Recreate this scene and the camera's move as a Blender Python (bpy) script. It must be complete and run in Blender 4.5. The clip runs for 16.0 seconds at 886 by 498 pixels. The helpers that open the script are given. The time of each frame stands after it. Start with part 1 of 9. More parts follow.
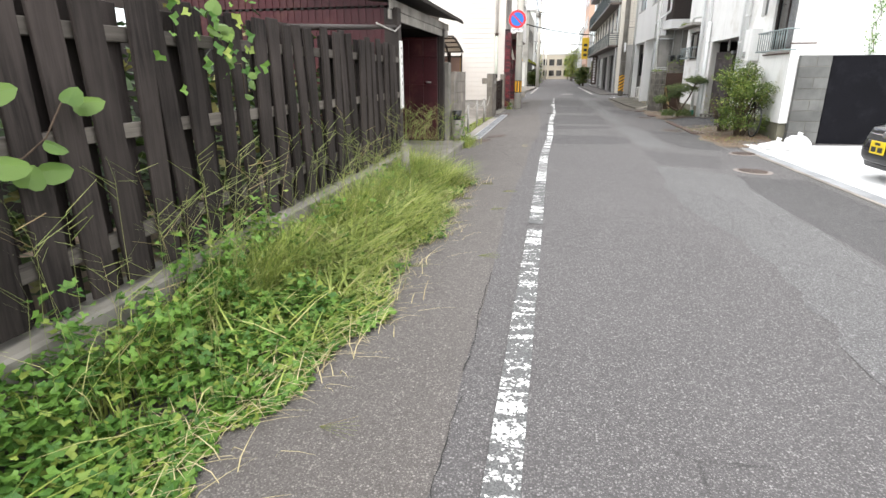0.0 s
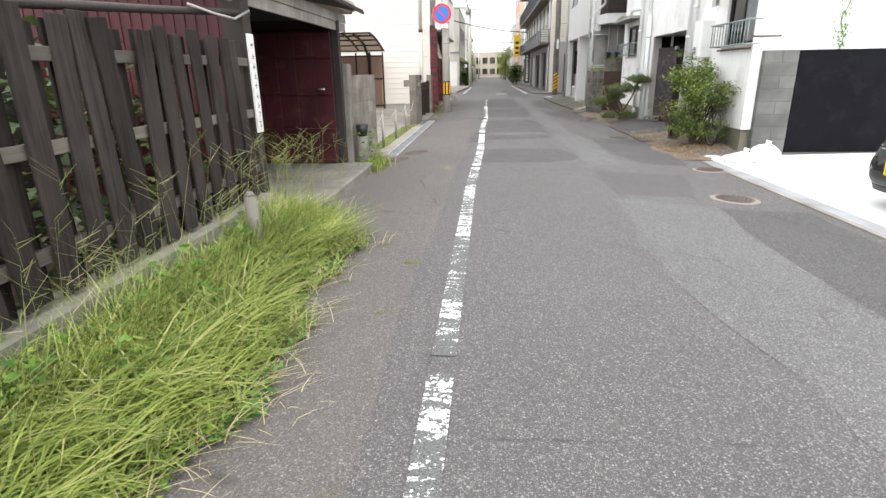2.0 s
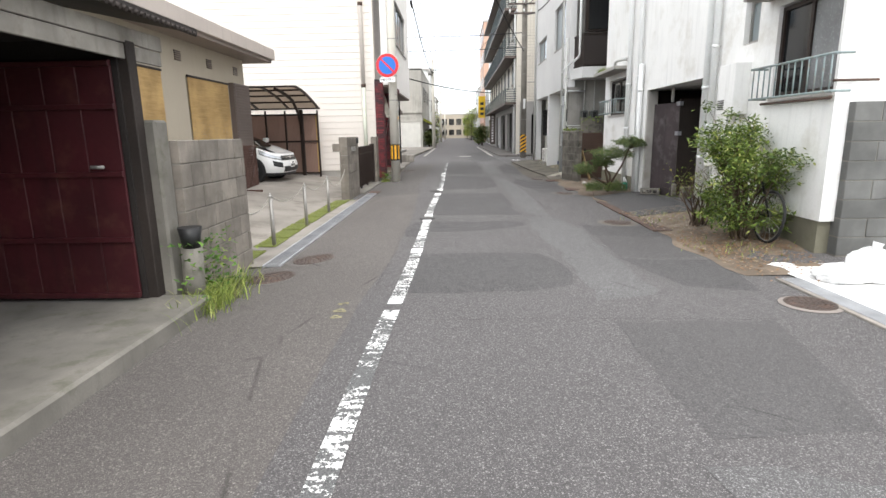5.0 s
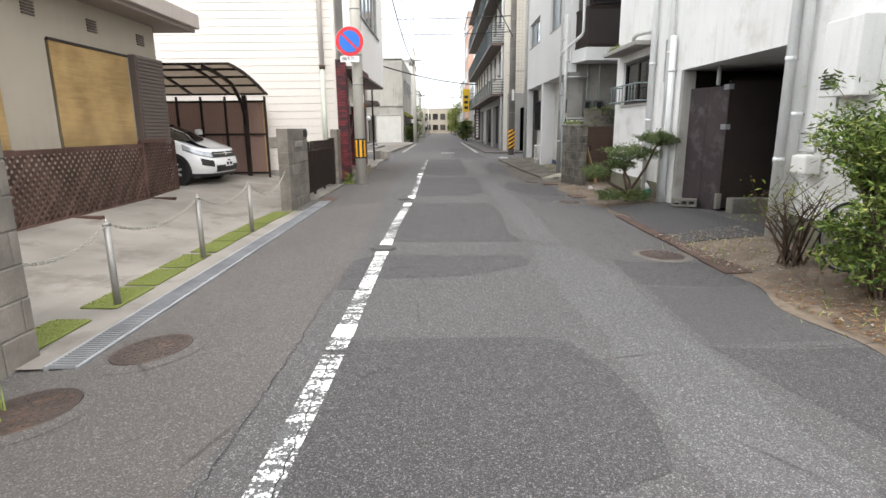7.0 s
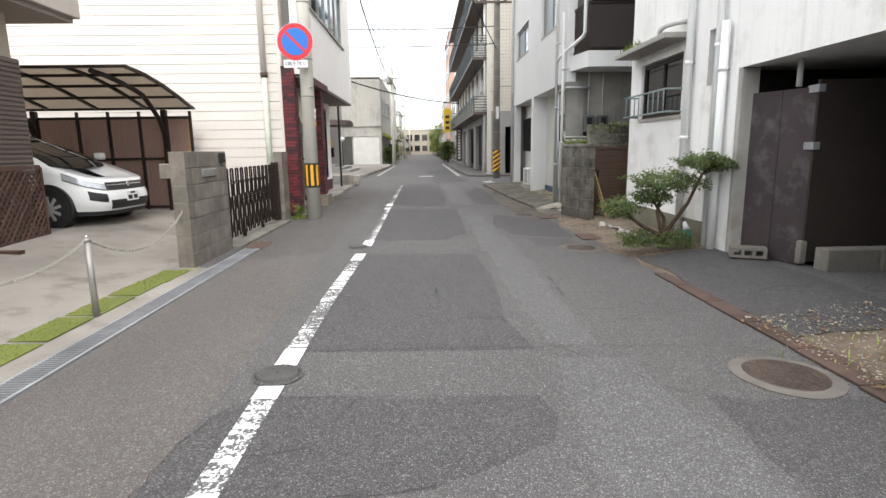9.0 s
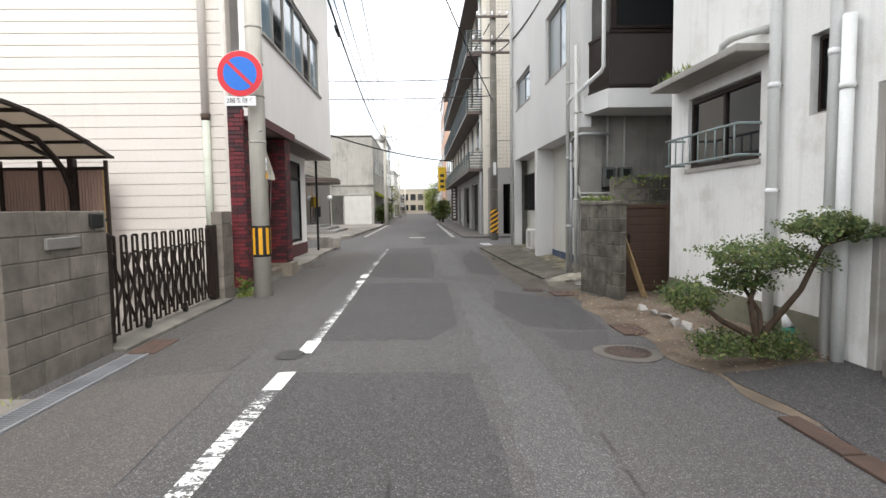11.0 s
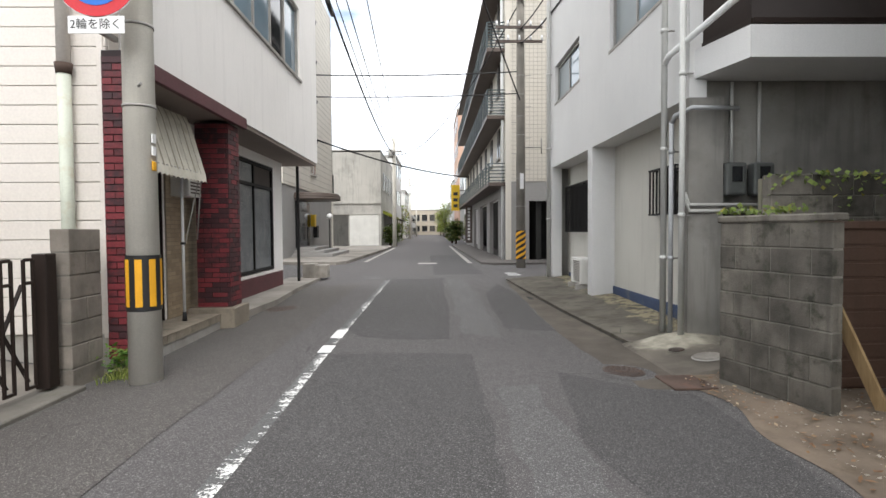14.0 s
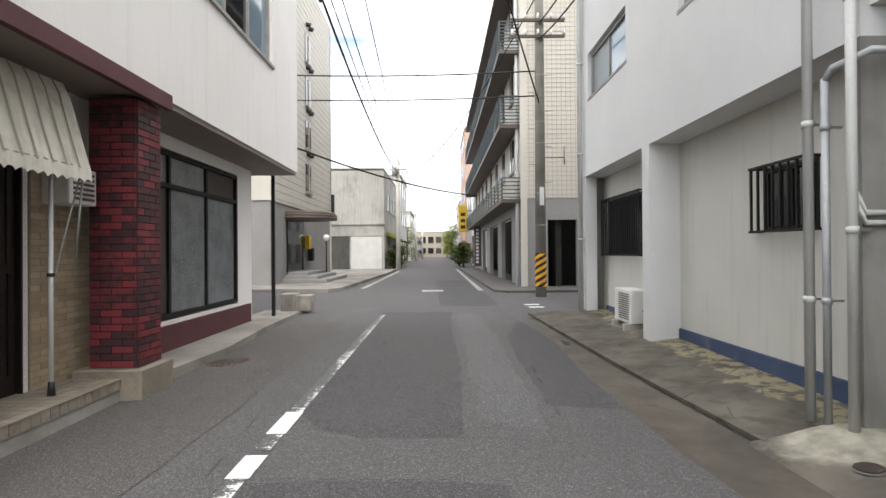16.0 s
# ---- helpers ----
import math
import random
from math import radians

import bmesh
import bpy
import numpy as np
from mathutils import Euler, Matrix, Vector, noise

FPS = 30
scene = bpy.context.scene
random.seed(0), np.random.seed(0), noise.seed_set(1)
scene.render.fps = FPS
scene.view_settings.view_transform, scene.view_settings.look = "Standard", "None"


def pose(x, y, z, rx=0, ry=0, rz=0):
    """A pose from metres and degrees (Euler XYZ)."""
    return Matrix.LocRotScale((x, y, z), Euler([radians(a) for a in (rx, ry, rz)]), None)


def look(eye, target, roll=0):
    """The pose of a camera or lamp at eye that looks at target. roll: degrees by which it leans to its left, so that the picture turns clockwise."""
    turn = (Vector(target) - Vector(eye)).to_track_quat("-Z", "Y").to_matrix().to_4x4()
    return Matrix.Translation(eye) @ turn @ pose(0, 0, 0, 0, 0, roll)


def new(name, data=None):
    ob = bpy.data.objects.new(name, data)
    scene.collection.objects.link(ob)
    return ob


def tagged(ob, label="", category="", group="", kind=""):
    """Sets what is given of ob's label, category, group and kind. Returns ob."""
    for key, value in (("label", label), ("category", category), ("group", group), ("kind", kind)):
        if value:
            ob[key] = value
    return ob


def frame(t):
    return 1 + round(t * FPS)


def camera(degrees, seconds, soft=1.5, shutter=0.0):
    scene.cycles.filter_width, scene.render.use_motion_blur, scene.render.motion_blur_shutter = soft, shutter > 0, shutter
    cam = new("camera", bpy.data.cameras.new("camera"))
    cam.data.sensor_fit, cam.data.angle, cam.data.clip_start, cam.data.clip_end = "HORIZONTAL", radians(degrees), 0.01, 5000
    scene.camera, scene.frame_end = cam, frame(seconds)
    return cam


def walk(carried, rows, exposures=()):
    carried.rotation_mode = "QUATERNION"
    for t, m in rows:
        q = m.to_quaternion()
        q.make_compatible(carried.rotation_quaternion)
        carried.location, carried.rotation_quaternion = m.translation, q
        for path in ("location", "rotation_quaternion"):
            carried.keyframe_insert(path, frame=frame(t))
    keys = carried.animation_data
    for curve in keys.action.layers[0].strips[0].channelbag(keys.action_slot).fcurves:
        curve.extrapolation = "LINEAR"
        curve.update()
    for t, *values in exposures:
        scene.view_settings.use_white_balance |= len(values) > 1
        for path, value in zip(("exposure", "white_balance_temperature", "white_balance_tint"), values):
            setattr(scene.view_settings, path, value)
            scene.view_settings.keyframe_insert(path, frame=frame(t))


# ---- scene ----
cam = camera(78.5, 16.0)
PATH = [
    (0, (0.011, -0.025, 1.274), (-0.357, 1.843, 0.662), -0.2),
    (0.5, (0.029, 0.451, 1.304), (-0.335, 2.312, 0.667), -0.8),
    (1, (0.021, 1.003, 1.325), (-0.31, 2.87, 0.687), -0.8),
    (1.5, (0.138, 1.663, 1.295), (-0.056, 3.555, 0.679), -1.0),
    (2, (0.126, 2.333, 1.339), (-0.036, 4.228, 0.722), -1.0),
    (2.5, (0.238, 2.999, 1.327), (0.134, 4.903, 0.723), -1.2),
    (3, (0.215, 3.687, 1.335), (0.142, 5.595, 0.74), -1.3),
    (3.5, (0.306, 4.354, 1.395), (0.243, 6.279, 0.854), -1.3),
    (4, (0.281, 5.045, 1.373), (0.228, 6.995, 0.934), -1.0),
    (4.2, (0.315, 5.281, 1.394), (0.258, 7.235, 0.971), -1.0),
    (6.3, (0.614, 8.208, 1.271), (0.592, 10.164, 0.855), -0.8),
    (6.5, (0.625, 8.509, 1.271), (0.622, 10.465, 0.852), -0.6),
    (7, (0.625, 9.21, 1.283), (0.628, 11.162, 0.849), -0.5),
    (7.5, (0.686, 9.912, 1.293), (0.701, 11.863, 0.851), -0.5),
    (8, (0.68, 10.624, 1.311), (0.707, 12.574, 0.866), -0.5),
    (8.5, (0.788, 11.303, 1.294), (0.831, 13.255, 0.859), -0.7),
    (9, (0.858, 11.987, 1.289), (0.921, 13.953, 0.927), -0.8),
    (9.5, (0.941, 12.637, 1.282), (1.029, 14.624, 1.08), -0.8),
    (9.7, (0.926, 12.901, 1.284), (1.017, 14.89, 1.097), -0.7),
    (11.8, (1.204, 15.464, 1.262), (1.27, 17.458, 1.124), -0.7),
    (12, (1.158, 15.725, 1.254), (1.224, 17.719, 1.117), -0.4),
    (12.5, (1.163, 16.402, 1.259), (1.225, 18.398, 1.136), -0.4),
    (13, (1.131, 17.041, 1.273), (1.183, 19.037, 1.171), -0.4),
    (13.5, (1.16, 17.685, 1.261), (1.206, 19.683, 1.177), -0.4),
    (14, (1.15, 18.332, 1.255), (1.188, 20.33, 1.184), -0.4),
    (14.5, (1.195, 18.935, 1.242), (1.23, 20.934, 1.176), -0.3),
    (15, (1.195, 19.618, 1.301), (1.225, 21.617, 1.238), -0.2),
    (15.5, (1.179, 20.205, 1.295), (1.202, 22.205, 1.27), -0.1),
    (16, (1.171, 20.798, 1.271), (1.186, 22.798, 1.282), -0.4),
]
STOPS = [(0.0, 1.30), (1.5, 1.32), (3.5, 1.26), (4.2, 1.22), (6.5, 1.10), (8.0, 1.14), (9.0, 1.15), (9.5, 1.12), (12.0, 0.93), (14.0, 0.98), (15.5, 1.12), (16.0, 1.08)]
walk(cam, [(t, look(eye, target, roll)) for t, eye, target, roll in PATH], STOPS)

# ---- world and light ----
SUN_EL, SUN_AZ = 50.0, 168.0
world = bpy.data.worlds.new("world")
scene.world = world
world.use_nodes = True
wn, wl = world.node_tree.nodes, world.node_tree.links
wn.clear()
w_out = wn.new("ShaderNodeOutputWorld")
w_bg = wn.new("ShaderNodeBackground")
w_sky = wn.new("ShaderNodeTexSky")
w_sky.sky_type = "NISHITA"
w_sky.sun_disc = False
w_sky.sun_elevation, w_sky.sun_rotation = radians(SUN_EL), radians(SUN_AZ)
w_tc = wn.new("ShaderNodeTexCoord")
w_map = wn.new("ShaderNodeMapping")
w_map.inputs["Scale"].default_value = (1.2, 1.2, 5.0)
w_noise = wn.new("ShaderNodeTexNoise")
w_noise.inputs["Scale"].default_value = 2.6
w_noise.inputs["Detail"].default_value = 6
w_ramp = wn.new("ShaderNodeValToRGB")
w_ramp.color_ramp.elements[0].position = 0.20
w_ramp.color_ramp.elements[1].position = 0.43
w_mix = wn.new("ShaderNodeMix")
w_mix.data_type = "RGBA"
w_mix.inputs["B"].default_value = (10.0, 10.15, 10.4, 1)
wl.new(w_tc.outputs["Generated"], w_map.inputs["Vector"])
wl.new(w_map.outputs["Vector"], w_noise.inputs["Vector"])
wl.new(w_noise.outputs["Fac"], w_ramp.inputs["Fac"])
w_sep = wn.new("ShaderNodeSeparateXYZ")
w_low = wn.new("ShaderNodeMapRange")
w_low.inputs["From Min"].default_value, w_low.inputs["From Max"].default_value = 0.0, 0.35
w_low.inputs["To Min"].default_value, w_low.inputs["To Max"].default_value = 0.35, 1.0
w_thin = wn.new("ShaderNodeMath")
w_thin.operation = "MULTIPLY"
wl.new(w_tc.outputs["Generated"], w_sep.inputs[0])
wl.new(w_sep.outputs["Z"], w_low.inputs["Value"])
wl.new(w_ramp.outputs["Color"], w_thin.inputs[0])
wl.new(w_low.outputs["Result"], w_thin.inputs[1])
wl.new(w_thin.outputs[0], w_mix.inputs["Factor"])
wl.new(w_sky.outputs["Color"], w_mix.inputs["A"])
wl.new(w_mix.outputs["Result"], w_bg.inputs["Color"])
w_bg.inputs["Strength"].default_value = 0.12
wl.new(w_bg.outputs["Background"], w_out.inputs["Surface"])
sun = new("sun", bpy.data.lights.new("sun", "SUN"))
sun.data.energy, sun.data.angle, sun.data.color = 1.05, radians(25), (1.0, 0.97, 0.92)
sun.matrix_basis = look((0, 0, 30), (30 * -math.sin(radians(SUN_AZ)) / math.tan(radians(SUN_EL)), 30 * -math.cos(radians(SUN_AZ)) / math.tan(radians(SUN_EL)), 0))

# ---- materials ----
def rgb(c):
    return (c, c, c, 1) if isinstance(c, (int, float)) else (*c, 1)


class Nodes:
    """A small wrapper round one material's node tree."""

    def __init__(self, name):
        self.mat = bpy.data.materials.new(name)
        self.mat.use_nodes = True
        self.n, self.l = self.mat.node_tree.nodes, self.mat.node_tree.links
        self.bsdf = self.n["Principled BSDF"]
        self.pos = self.n.new("ShaderNodeNewGeometry").outputs["Position"]

    def put(self, sock, value):
        if isinstance(value, bpy.types.NodeSocket):
            self.l.new(value, sock)
        else:
            sock.default_value = value

    def noise(self, scale, detail=4, stretch=(1, 1, 1), rough=0.55, distortion=0.0):
        m = self.n.new("ShaderNodeMapping")
        m.inputs["Scale"].default_value = stretch
        self.l.new(self.pos, m.inputs["Vector"])
        t = self.n.new("ShaderNodeTexNoise")
        t.inputs["Scale"].default_value, t.inputs["Detail"].default_value = scale, detail
        t.inputs["Roughness"].default_value, t.inputs["Distortion"].default_value = rough, distortion
        self.l.new(m.outputs["Vector"], t.inputs["Vector"])
        return t.outputs["Fac"]

    def voronoi(self, scale, out="Distance", feature="F1", stretch=(1, 1, 1)):
        m = self.n.new("ShaderNodeMapping")
        m.inputs["Scale"].default_value = stretch
        self.l.new(self.pos, m.inputs["Vector"])
        t = self.n.new("ShaderNodeTexVoronoi")
        t.feature = feature
        t.inputs["Scale"].default_value = scale
        self.l.new(m.outputs["Vector"], t.inputs["Vector"])
        return t.outputs[out]

    def ramp(self, fac, lo, hi, a=0.0, b=1.0):
        r = self.n.new("ShaderNodeMapRange")
        r.inputs["From Min"].default_value, r.inputs["From Max"].default_value = lo, hi
        r.inputs["To Min"].default_value, r.inputs["To Max"].default_value = a, b
        self.l.new(fac, r.inputs["Value"])
        return r.outputs["Result"]

    def mix(self, fac, a, b, mode="MIX"):
        m = self.n.new("ShaderNodeMix")
        m.data_type, m.blend_type = "RGBA", mode
        self.put(m.inputs["Factor"], fac)
        self.put(m.inputs["A"], a if isinstance(a, bpy.types.NodeSocket) else rgb(a))
        self.put(m.inputs["B"], b if isinstance(b, bpy.types.NodeSocket) else rgb(b))
        return m.outputs["Result"]

    def math(self, op, a, b=0.0):
        m = self.n.new("ShaderNodeMath")
        m.operation = op
        self.put(m.inputs[0], a)
        self.put(m.inputs[1], b)
        return m.outputs[0]

    def axis(self, name):
        s = self.n.new("ShaderNodeSeparateXYZ")
        self.l.new(self.pos, s.inputs[0])
        return s.outputs[name]

    def random(self):
        return self.n.new("ShaderNodeObjectInfo").outputs["Random"]

    def island(self):
        return self.n.new("ShaderNodeNewGeometry").outputs["Random Per Island"]

    def finish(self, colour, rough=0.8, metal=0.0, height=None, bump=0.2, dist=0.01, spec=0.4):
        self.put(self.bsdf.inputs["Base Color"], colour if isinstance(colour, bpy.types.NodeSocket) else rgb(colour))
        self.put(self.bsdf.inputs["Roughness"], rough)
        self.bsdf.inputs["Metallic"].default_value = metal
        self.bsdf.inputs["Specular IOR Level"].default_value = spec
        if height is not None:
            b = self.n.new("ShaderNodeBump")
            b.inputs["Strength"].default_value, b.inputs["Distance"].default_value = bump, dist
            self.l.new(height, b.inputs["Height"])
            self.l.new(b.outputs["Normal"], self.bsdf.inputs["Normal"])
        return self.mat


def surf(name, c, dark=0.75, scale=1.2, fine=60, rough=0.8, metal=0.0, bump=0.15, streak=0.0, vary=0.0, stain=None, stain_amount=0.5, spec=0.4):
    """Plain surface: colour c with broad mottling, fine grain, optional rain streaks, stains and piece-to-piece variation."""
    s = Nodes(name)
    c = (c, c, c) if isinstance(c, (int, float)) else c
    low = tuple(v * dark for v in c)
    grain = s.noise(fine, 5)
    col = s.mix(s.ramp(s.noise(scale, 5), 0.35, 0.65), low, c)
    col = s.mix(s.ramp(grain, 0.3, 0.7, 0.0, 0.35), col, tuple(v * 0.7 for v in c))
    if streak:
        col = s.mix(s.ramp(s.noise(6, 4, (1.6, 1.6, 0.12)), 0.52, 0.75, 0, streak), col, tuple(v * 0.35 for v in c))
    if stain:
        col = s.mix(s.ramp(s.noise(scale * 2.3, 7, (1, 1, 1), 0.65), 0.53, 0.68, 0, stain_amount), col, stain)
    if vary:
        col = s.mix(1.0, col, s.mix(s.random(), 1 - vary, 1.0), "MULTIPLY")
    return s.finish(col, s.ramp(grain, 0.2, 0.8, rough - 0.08, min(1, rough + 0.08)), metal, grain, bump, 0.004, spec)


def asphalt(name, tone, agg=0.5, warm=1.0, blue=1.0):
    """Rolled asphalt: pale stone chips of two sizes in dark binder, with pits, stains and fine cracks."""
    s = Nodes(name)

    def shade(k):
        return (tone * k * warm, tone * k, tone * k * blue)

    def chips(scale, lo, hi, amount):
        sep = s.n.new("ShaderNodeSeparateColor")
        s.l.new(s.voronoi(scale, "Color"), sep.inputs[0])
        body = s.ramp(s.voronoi(scale), 0.28, 0.55, 1, 0)
        return s.math("MULTIPLY", body, s.ramp(sep.outputs[0], lo, hi, 0, amount))
    col = s.mix(s.ramp(s.noise(0.5, 5), 0.35, 0.68), shade(0.86), shade(1.08))
    col = s.mix(s.ramp(s.noise(2.6, 6, (1, 0.3, 1)), 0.5, 0.74, 0, 0.3), col, shade(1.35))
    col = s.mix(s.ramp(s.noise(9, 5), 0.5, 0.72, 0, 0.28), col, shade(0.6))
    col = s.mix(s.ramp(s.noise(38, 5, (1, 1, 1), 0.7), 0.45, 0.66, 0.6, 0), col, shade(0.6))
    col = s.mix(s.ramp(s.noise(120, 5, (1, 1, 1), 0.75), 0.40, 0.60, 0.62, 0), col, shade(0.36))
    col = s.mix(chips(150, 0.25, 0.9, min(1, agg * 1.4)), col, shade(2.0))
    col = s.mix(chips(88, 0.74, 0.98, min(1, agg * 1.2)), col, shade(2.5))
    crack = s.voronoi(0.42, "Distance", "DISTANCE_TO_EDGE")
    line = s.math("MULTIPLY", s.ramp(crack, 0.0, 0.006, 1, 0), s.ramp(s.noise(2.0, 5), 0.5, 0.62))
    col = s.mix(s.math("MULTIPLY", line, 0.7), col, shade(0.25))
    h = s.math("ADD", s.math("MULTIPLY", s.voronoi(190), -0.8), s.math("MULTIPLY", s.noise(260, 4), 0.9))
    return s.finish(col, 0.9, 0, h, 0.7, 0.007, 0.3)


def worn_paint(name, tone):
    """Road paint rubbed off in flecks and split by fine cross cracks."""
    s = Nodes(name)
    keep = s.math("ADD", s.math("MULTIPLY", s.noise(55, 6, (1, 1, 1), 0.62), 0.62), s.math("MULTIPLY", s.noise(13, 4, (0.45, 1.3, 1)), 0.52))
    keep = s.math("ADD", keep, s.ramp(s.noise(0.9, 3, (0.2, 1, 1)), 0.34, 0.66, -0.075, 0.07))
    keep = s.math("ADD", keep, s.ramp(s.axis("Y"), 5.0, 13.0, 0.0, 0.045))
    keep = s.math("SUBTRACT", keep, s.math("MULTIPLY", s.ramp(s.axis("Y"), 18.8, 19.6), s.ramp(s.axis("X"), 0.075, 0.0, 0.0, 0.10)))
    split = s.ramp(s.noise(34, 3, (0.12, 1.0, 1)), 0.33, 0.39)
    fac = s.math("MULTIPLY", s.ramp(keep, 0.603, 0.640), split)
    ground = s.mix(s.ramp(s.noise(130, 5, (1, 1, 1), 0.75), 0.38, 0.62), tone * 0.4, tone * 1.7)
    paint = s.mix(s.ramp(s.noise(30, 5), 0.3, 0.7), (0.56, 0.56, 0.545), (0.80, 0.80, 0.78))
    return s.finish(s.mix(fac, ground, paint), 0.75, 0, s.noise(200, 3), 0.4, 0.004)


def wood(name, c, dark, along="Z", rough=0.85, vary=0.35):
    s = Nodes(name)
    st = {"X": (1.2, 22, 22), "Y": (22, 1.2, 22), "Z": (22, 22, 1.2)}[along]
    g = s.noise(1.6, 6, st, 0.65, 0.6)
    col = s.mix(s.ramp(g, 0.3, 0.7), dark, c)
    col = s.mix(s.ramp(s.noise(1.7, 4), 0.4, 0.7, 0, 0.5), col, tuple(v * 1.6 for v in c))
    col = s.mix(1.0, col, s.mix(s.random(), 1 - vary, 1.15), "MULTIPLY")
    return s.finish(col, rough, 0, g, 0.5, 0.006, 0.12)


def leaf(name, c1, c2, c3):
    s = Nodes(name)
    r = s.island()
    col = s.mix(s.ramp(r, 0.0, 0.75), c1, c2)
    col = s.mix(s.ramp(r, 0.86, 0.9), col, c3)
    col = s.mix(s.ramp(s.noise(2.0, 3), 0.4, 0.7, 0, 0.5), col, c1)
    m = s.finish(col, 0.55, 0, None, spec=0.35)
    s.bsdf.inputs["Subsurface Weight"].default_value = 0.0
    tr = s.n.new("ShaderNodeBsdfTranslucent")
    mx = s.n.new("ShaderNodeMixShader")
    mx.inputs[0].default_value = 0.25
    s.l.new(col, tr.inputs["Color"])
    s.l.new(s.bsdf.outputs[0], mx.inputs[1])
    s.l.new(tr.outputs[0], mx.inputs[2])
    s.l.new(mx.outputs[0], s.n["Material Output"].inputs["Surface"])
    return m


def brick(name, red, dark):
    """Glazed bricks, each fired to its own shade between red and near black."""
    s = Nodes(name)
    grain = s.noise(90, 5)
    fired = s.math("ADD", s.random(), s.ramp(s.noise(14, 4), 0.3, 0.7, -0.22, 0.22))
    col = s.mix(s.ramp(fired, 0.25, 0.75), dark, red)
    col = s.mix(s.ramp(grain, 0.5, 0.75, 0, 0.5), col, tuple(v * 0.5 for v in dark))
    return s.finish(col, s.ramp(grain, 0.2, 0.8, 0.42, 0.65), 0, grain, 0.35, 0.004, 0.35)


def heaped(name, dark, pale):
    """Dark concrete with a splash of pale cement where it was heaped."""
    s = Nodes(name)
    dx = s.math("MULTIPLY", s.math("SUBTRACT", s.axis("X"), 3.93), 2.0)
    dy = s.math("MULTIPLY", s.math("SUBTRACT", s.axis("Y"), 24.45), 2.4)
    d = s.math("SQRT", s.math("ADD", s.math("MULTIPLY", dx, dx), s.math("MULTIPLY", dy, dy)))
    d = s.math("ADD", d, s.ramp(s.noise(5, 6), 0.3, 0.7, -0.35, 0.35))
    grain = s.noise(80, 5)
    low = s.mix(s.ramp(s.noise(2.5, 6), 0.35, 0.65), tuple(v * 0.6 for v in dark), dark)
    col = s.mix(s.ramp(d, 0.55, 1.15, 1, 0), low, s.mix(s.ramp(s.noise(7, 5), 0.4, 0.65), pale, tuple(v * 0.65 for v in pale)))
    return s.finish(col, 0.9, 0, grain, 0.4, 0.005, 0.3)


def mossy(name):
    """Old pavement: dark, damp, with broken pale mortar and moss along the wall foot."""
    s = Nodes(name)
    grain = s.noise(70, 5)
    col = s.mix(s.ramp(s.noise(1.6, 6), 0.35, 0.68), (0.07, 0.062, 0.05), (0.15, 0.135, 0.112))
    col = s.mix(s.ramp(s.noise(4.5, 7), 0.52, 0.66, 0, 0.7), col, (0.06, 0.056, 0.036))
    foot = s.math("ADD", s.axis("X"), s.ramp(s.noise(3.2, 5), 0.3, 0.7, -0.22, 0.22))
    pale = s.math("MULTIPLY", s.ramp(foot, 4.1, 4.2), s.ramp(s.noise(6, 4), 0.42, 0.5))
    col = s.mix(s.math("MULTIPLY", pale, 0.6), col, (0.36, 0.31, 0.19))
    crack = s.voronoi(0.9, "Distance", "DISTANCE_TO_EDGE")
    col = s.mix(s.math("MULTIPLY", s.ramp(crack, 0.0, 0.008, 1, 0), s.ramp(s.noise(3.0, 4), 0.48, 0.58, 0, 0.8)), col, 0.03)
    return s.finish(col, 0.9, 0, grain, 0.5, 0.006, 0.3)


def glass(name, tint, rough=0.05):
    """Window pane seen from outside: dark gloss."""
    s = Nodes(name)
    return s.finish(s.mix(s.noise(1.3, 3), tuple(v * 0.6 for v in tint), tint), rough, 0, s.noise(1.1, 2), 0.02, 0.02, 0.6)


ASPHALT = asphalt("asphalt_worn", 0.121, 0.6, 1.06)
ASPHALT_DARK = asphalt("asphalt_patch", 0.089, 0.72, 1.04)
ASPHALT_FINE = asphalt("asphalt_fine_repair", 0.112, 0.35, 1.05)
ASPHALT_BROWN = asphalt("asphalt_side", 0.138, 0.4, 1.10, 0.94)
ASPHALT_LANE = asphalt("asphalt_old_lane", 0.110, 0.65, 1.08, 0.95)
CONCRETE_OLD = surf("old_stained_concrete", (0.22, 0.205, 0.18), 0.6, 1.8, 70, 0.9, bump=0.3, streak=0.3, stain=(0.09, 0.09, 0.06), stain_amount=0.6)
TILE_JOINT = surf("pale_facade_joint", (0.46, 0.43, 0.38), 0.9, 1, 40, 0.8)
PAINT = worn_paint("road_paint_worn", 0.088)
CONCRETE = surf("concrete", (0.42, 0.40, 0.37), 0.7, 0.9, 70, 0.85, streak=0.25, stain=(0.2, 0.18, 0.15))
CONCRETE_LOT = surf("concrete_lot", (0.31, 0.283, 0.252), 0.55, 0.7, 60, 0.85, bump=0.3, stain=(0.12, 0.104, 0.088), stain_amount=0.75)
CONCRETE_NEW = surf("concrete_new", (0.80, 0.80, 0.79), 0.94, 0.8, 80, 0.8)
BLOCK = surf("concrete_block", (0.29, 0.256, 0.22), 0.55, 3.0, 70, 0.92, bump=0.9, streak=0.35, vary=0.25, stain=(0.13, 0.12, 0.095))
BLOCK_OLD = surf("old_concrete_block", (0.22, 0.20, 0.17), 0.35, 2.6, 60, 0.92, bump=0.8, streak=0.75, vary=0.45, stain=(0.05, 0.05, 0.036), stain_amount=0.95)
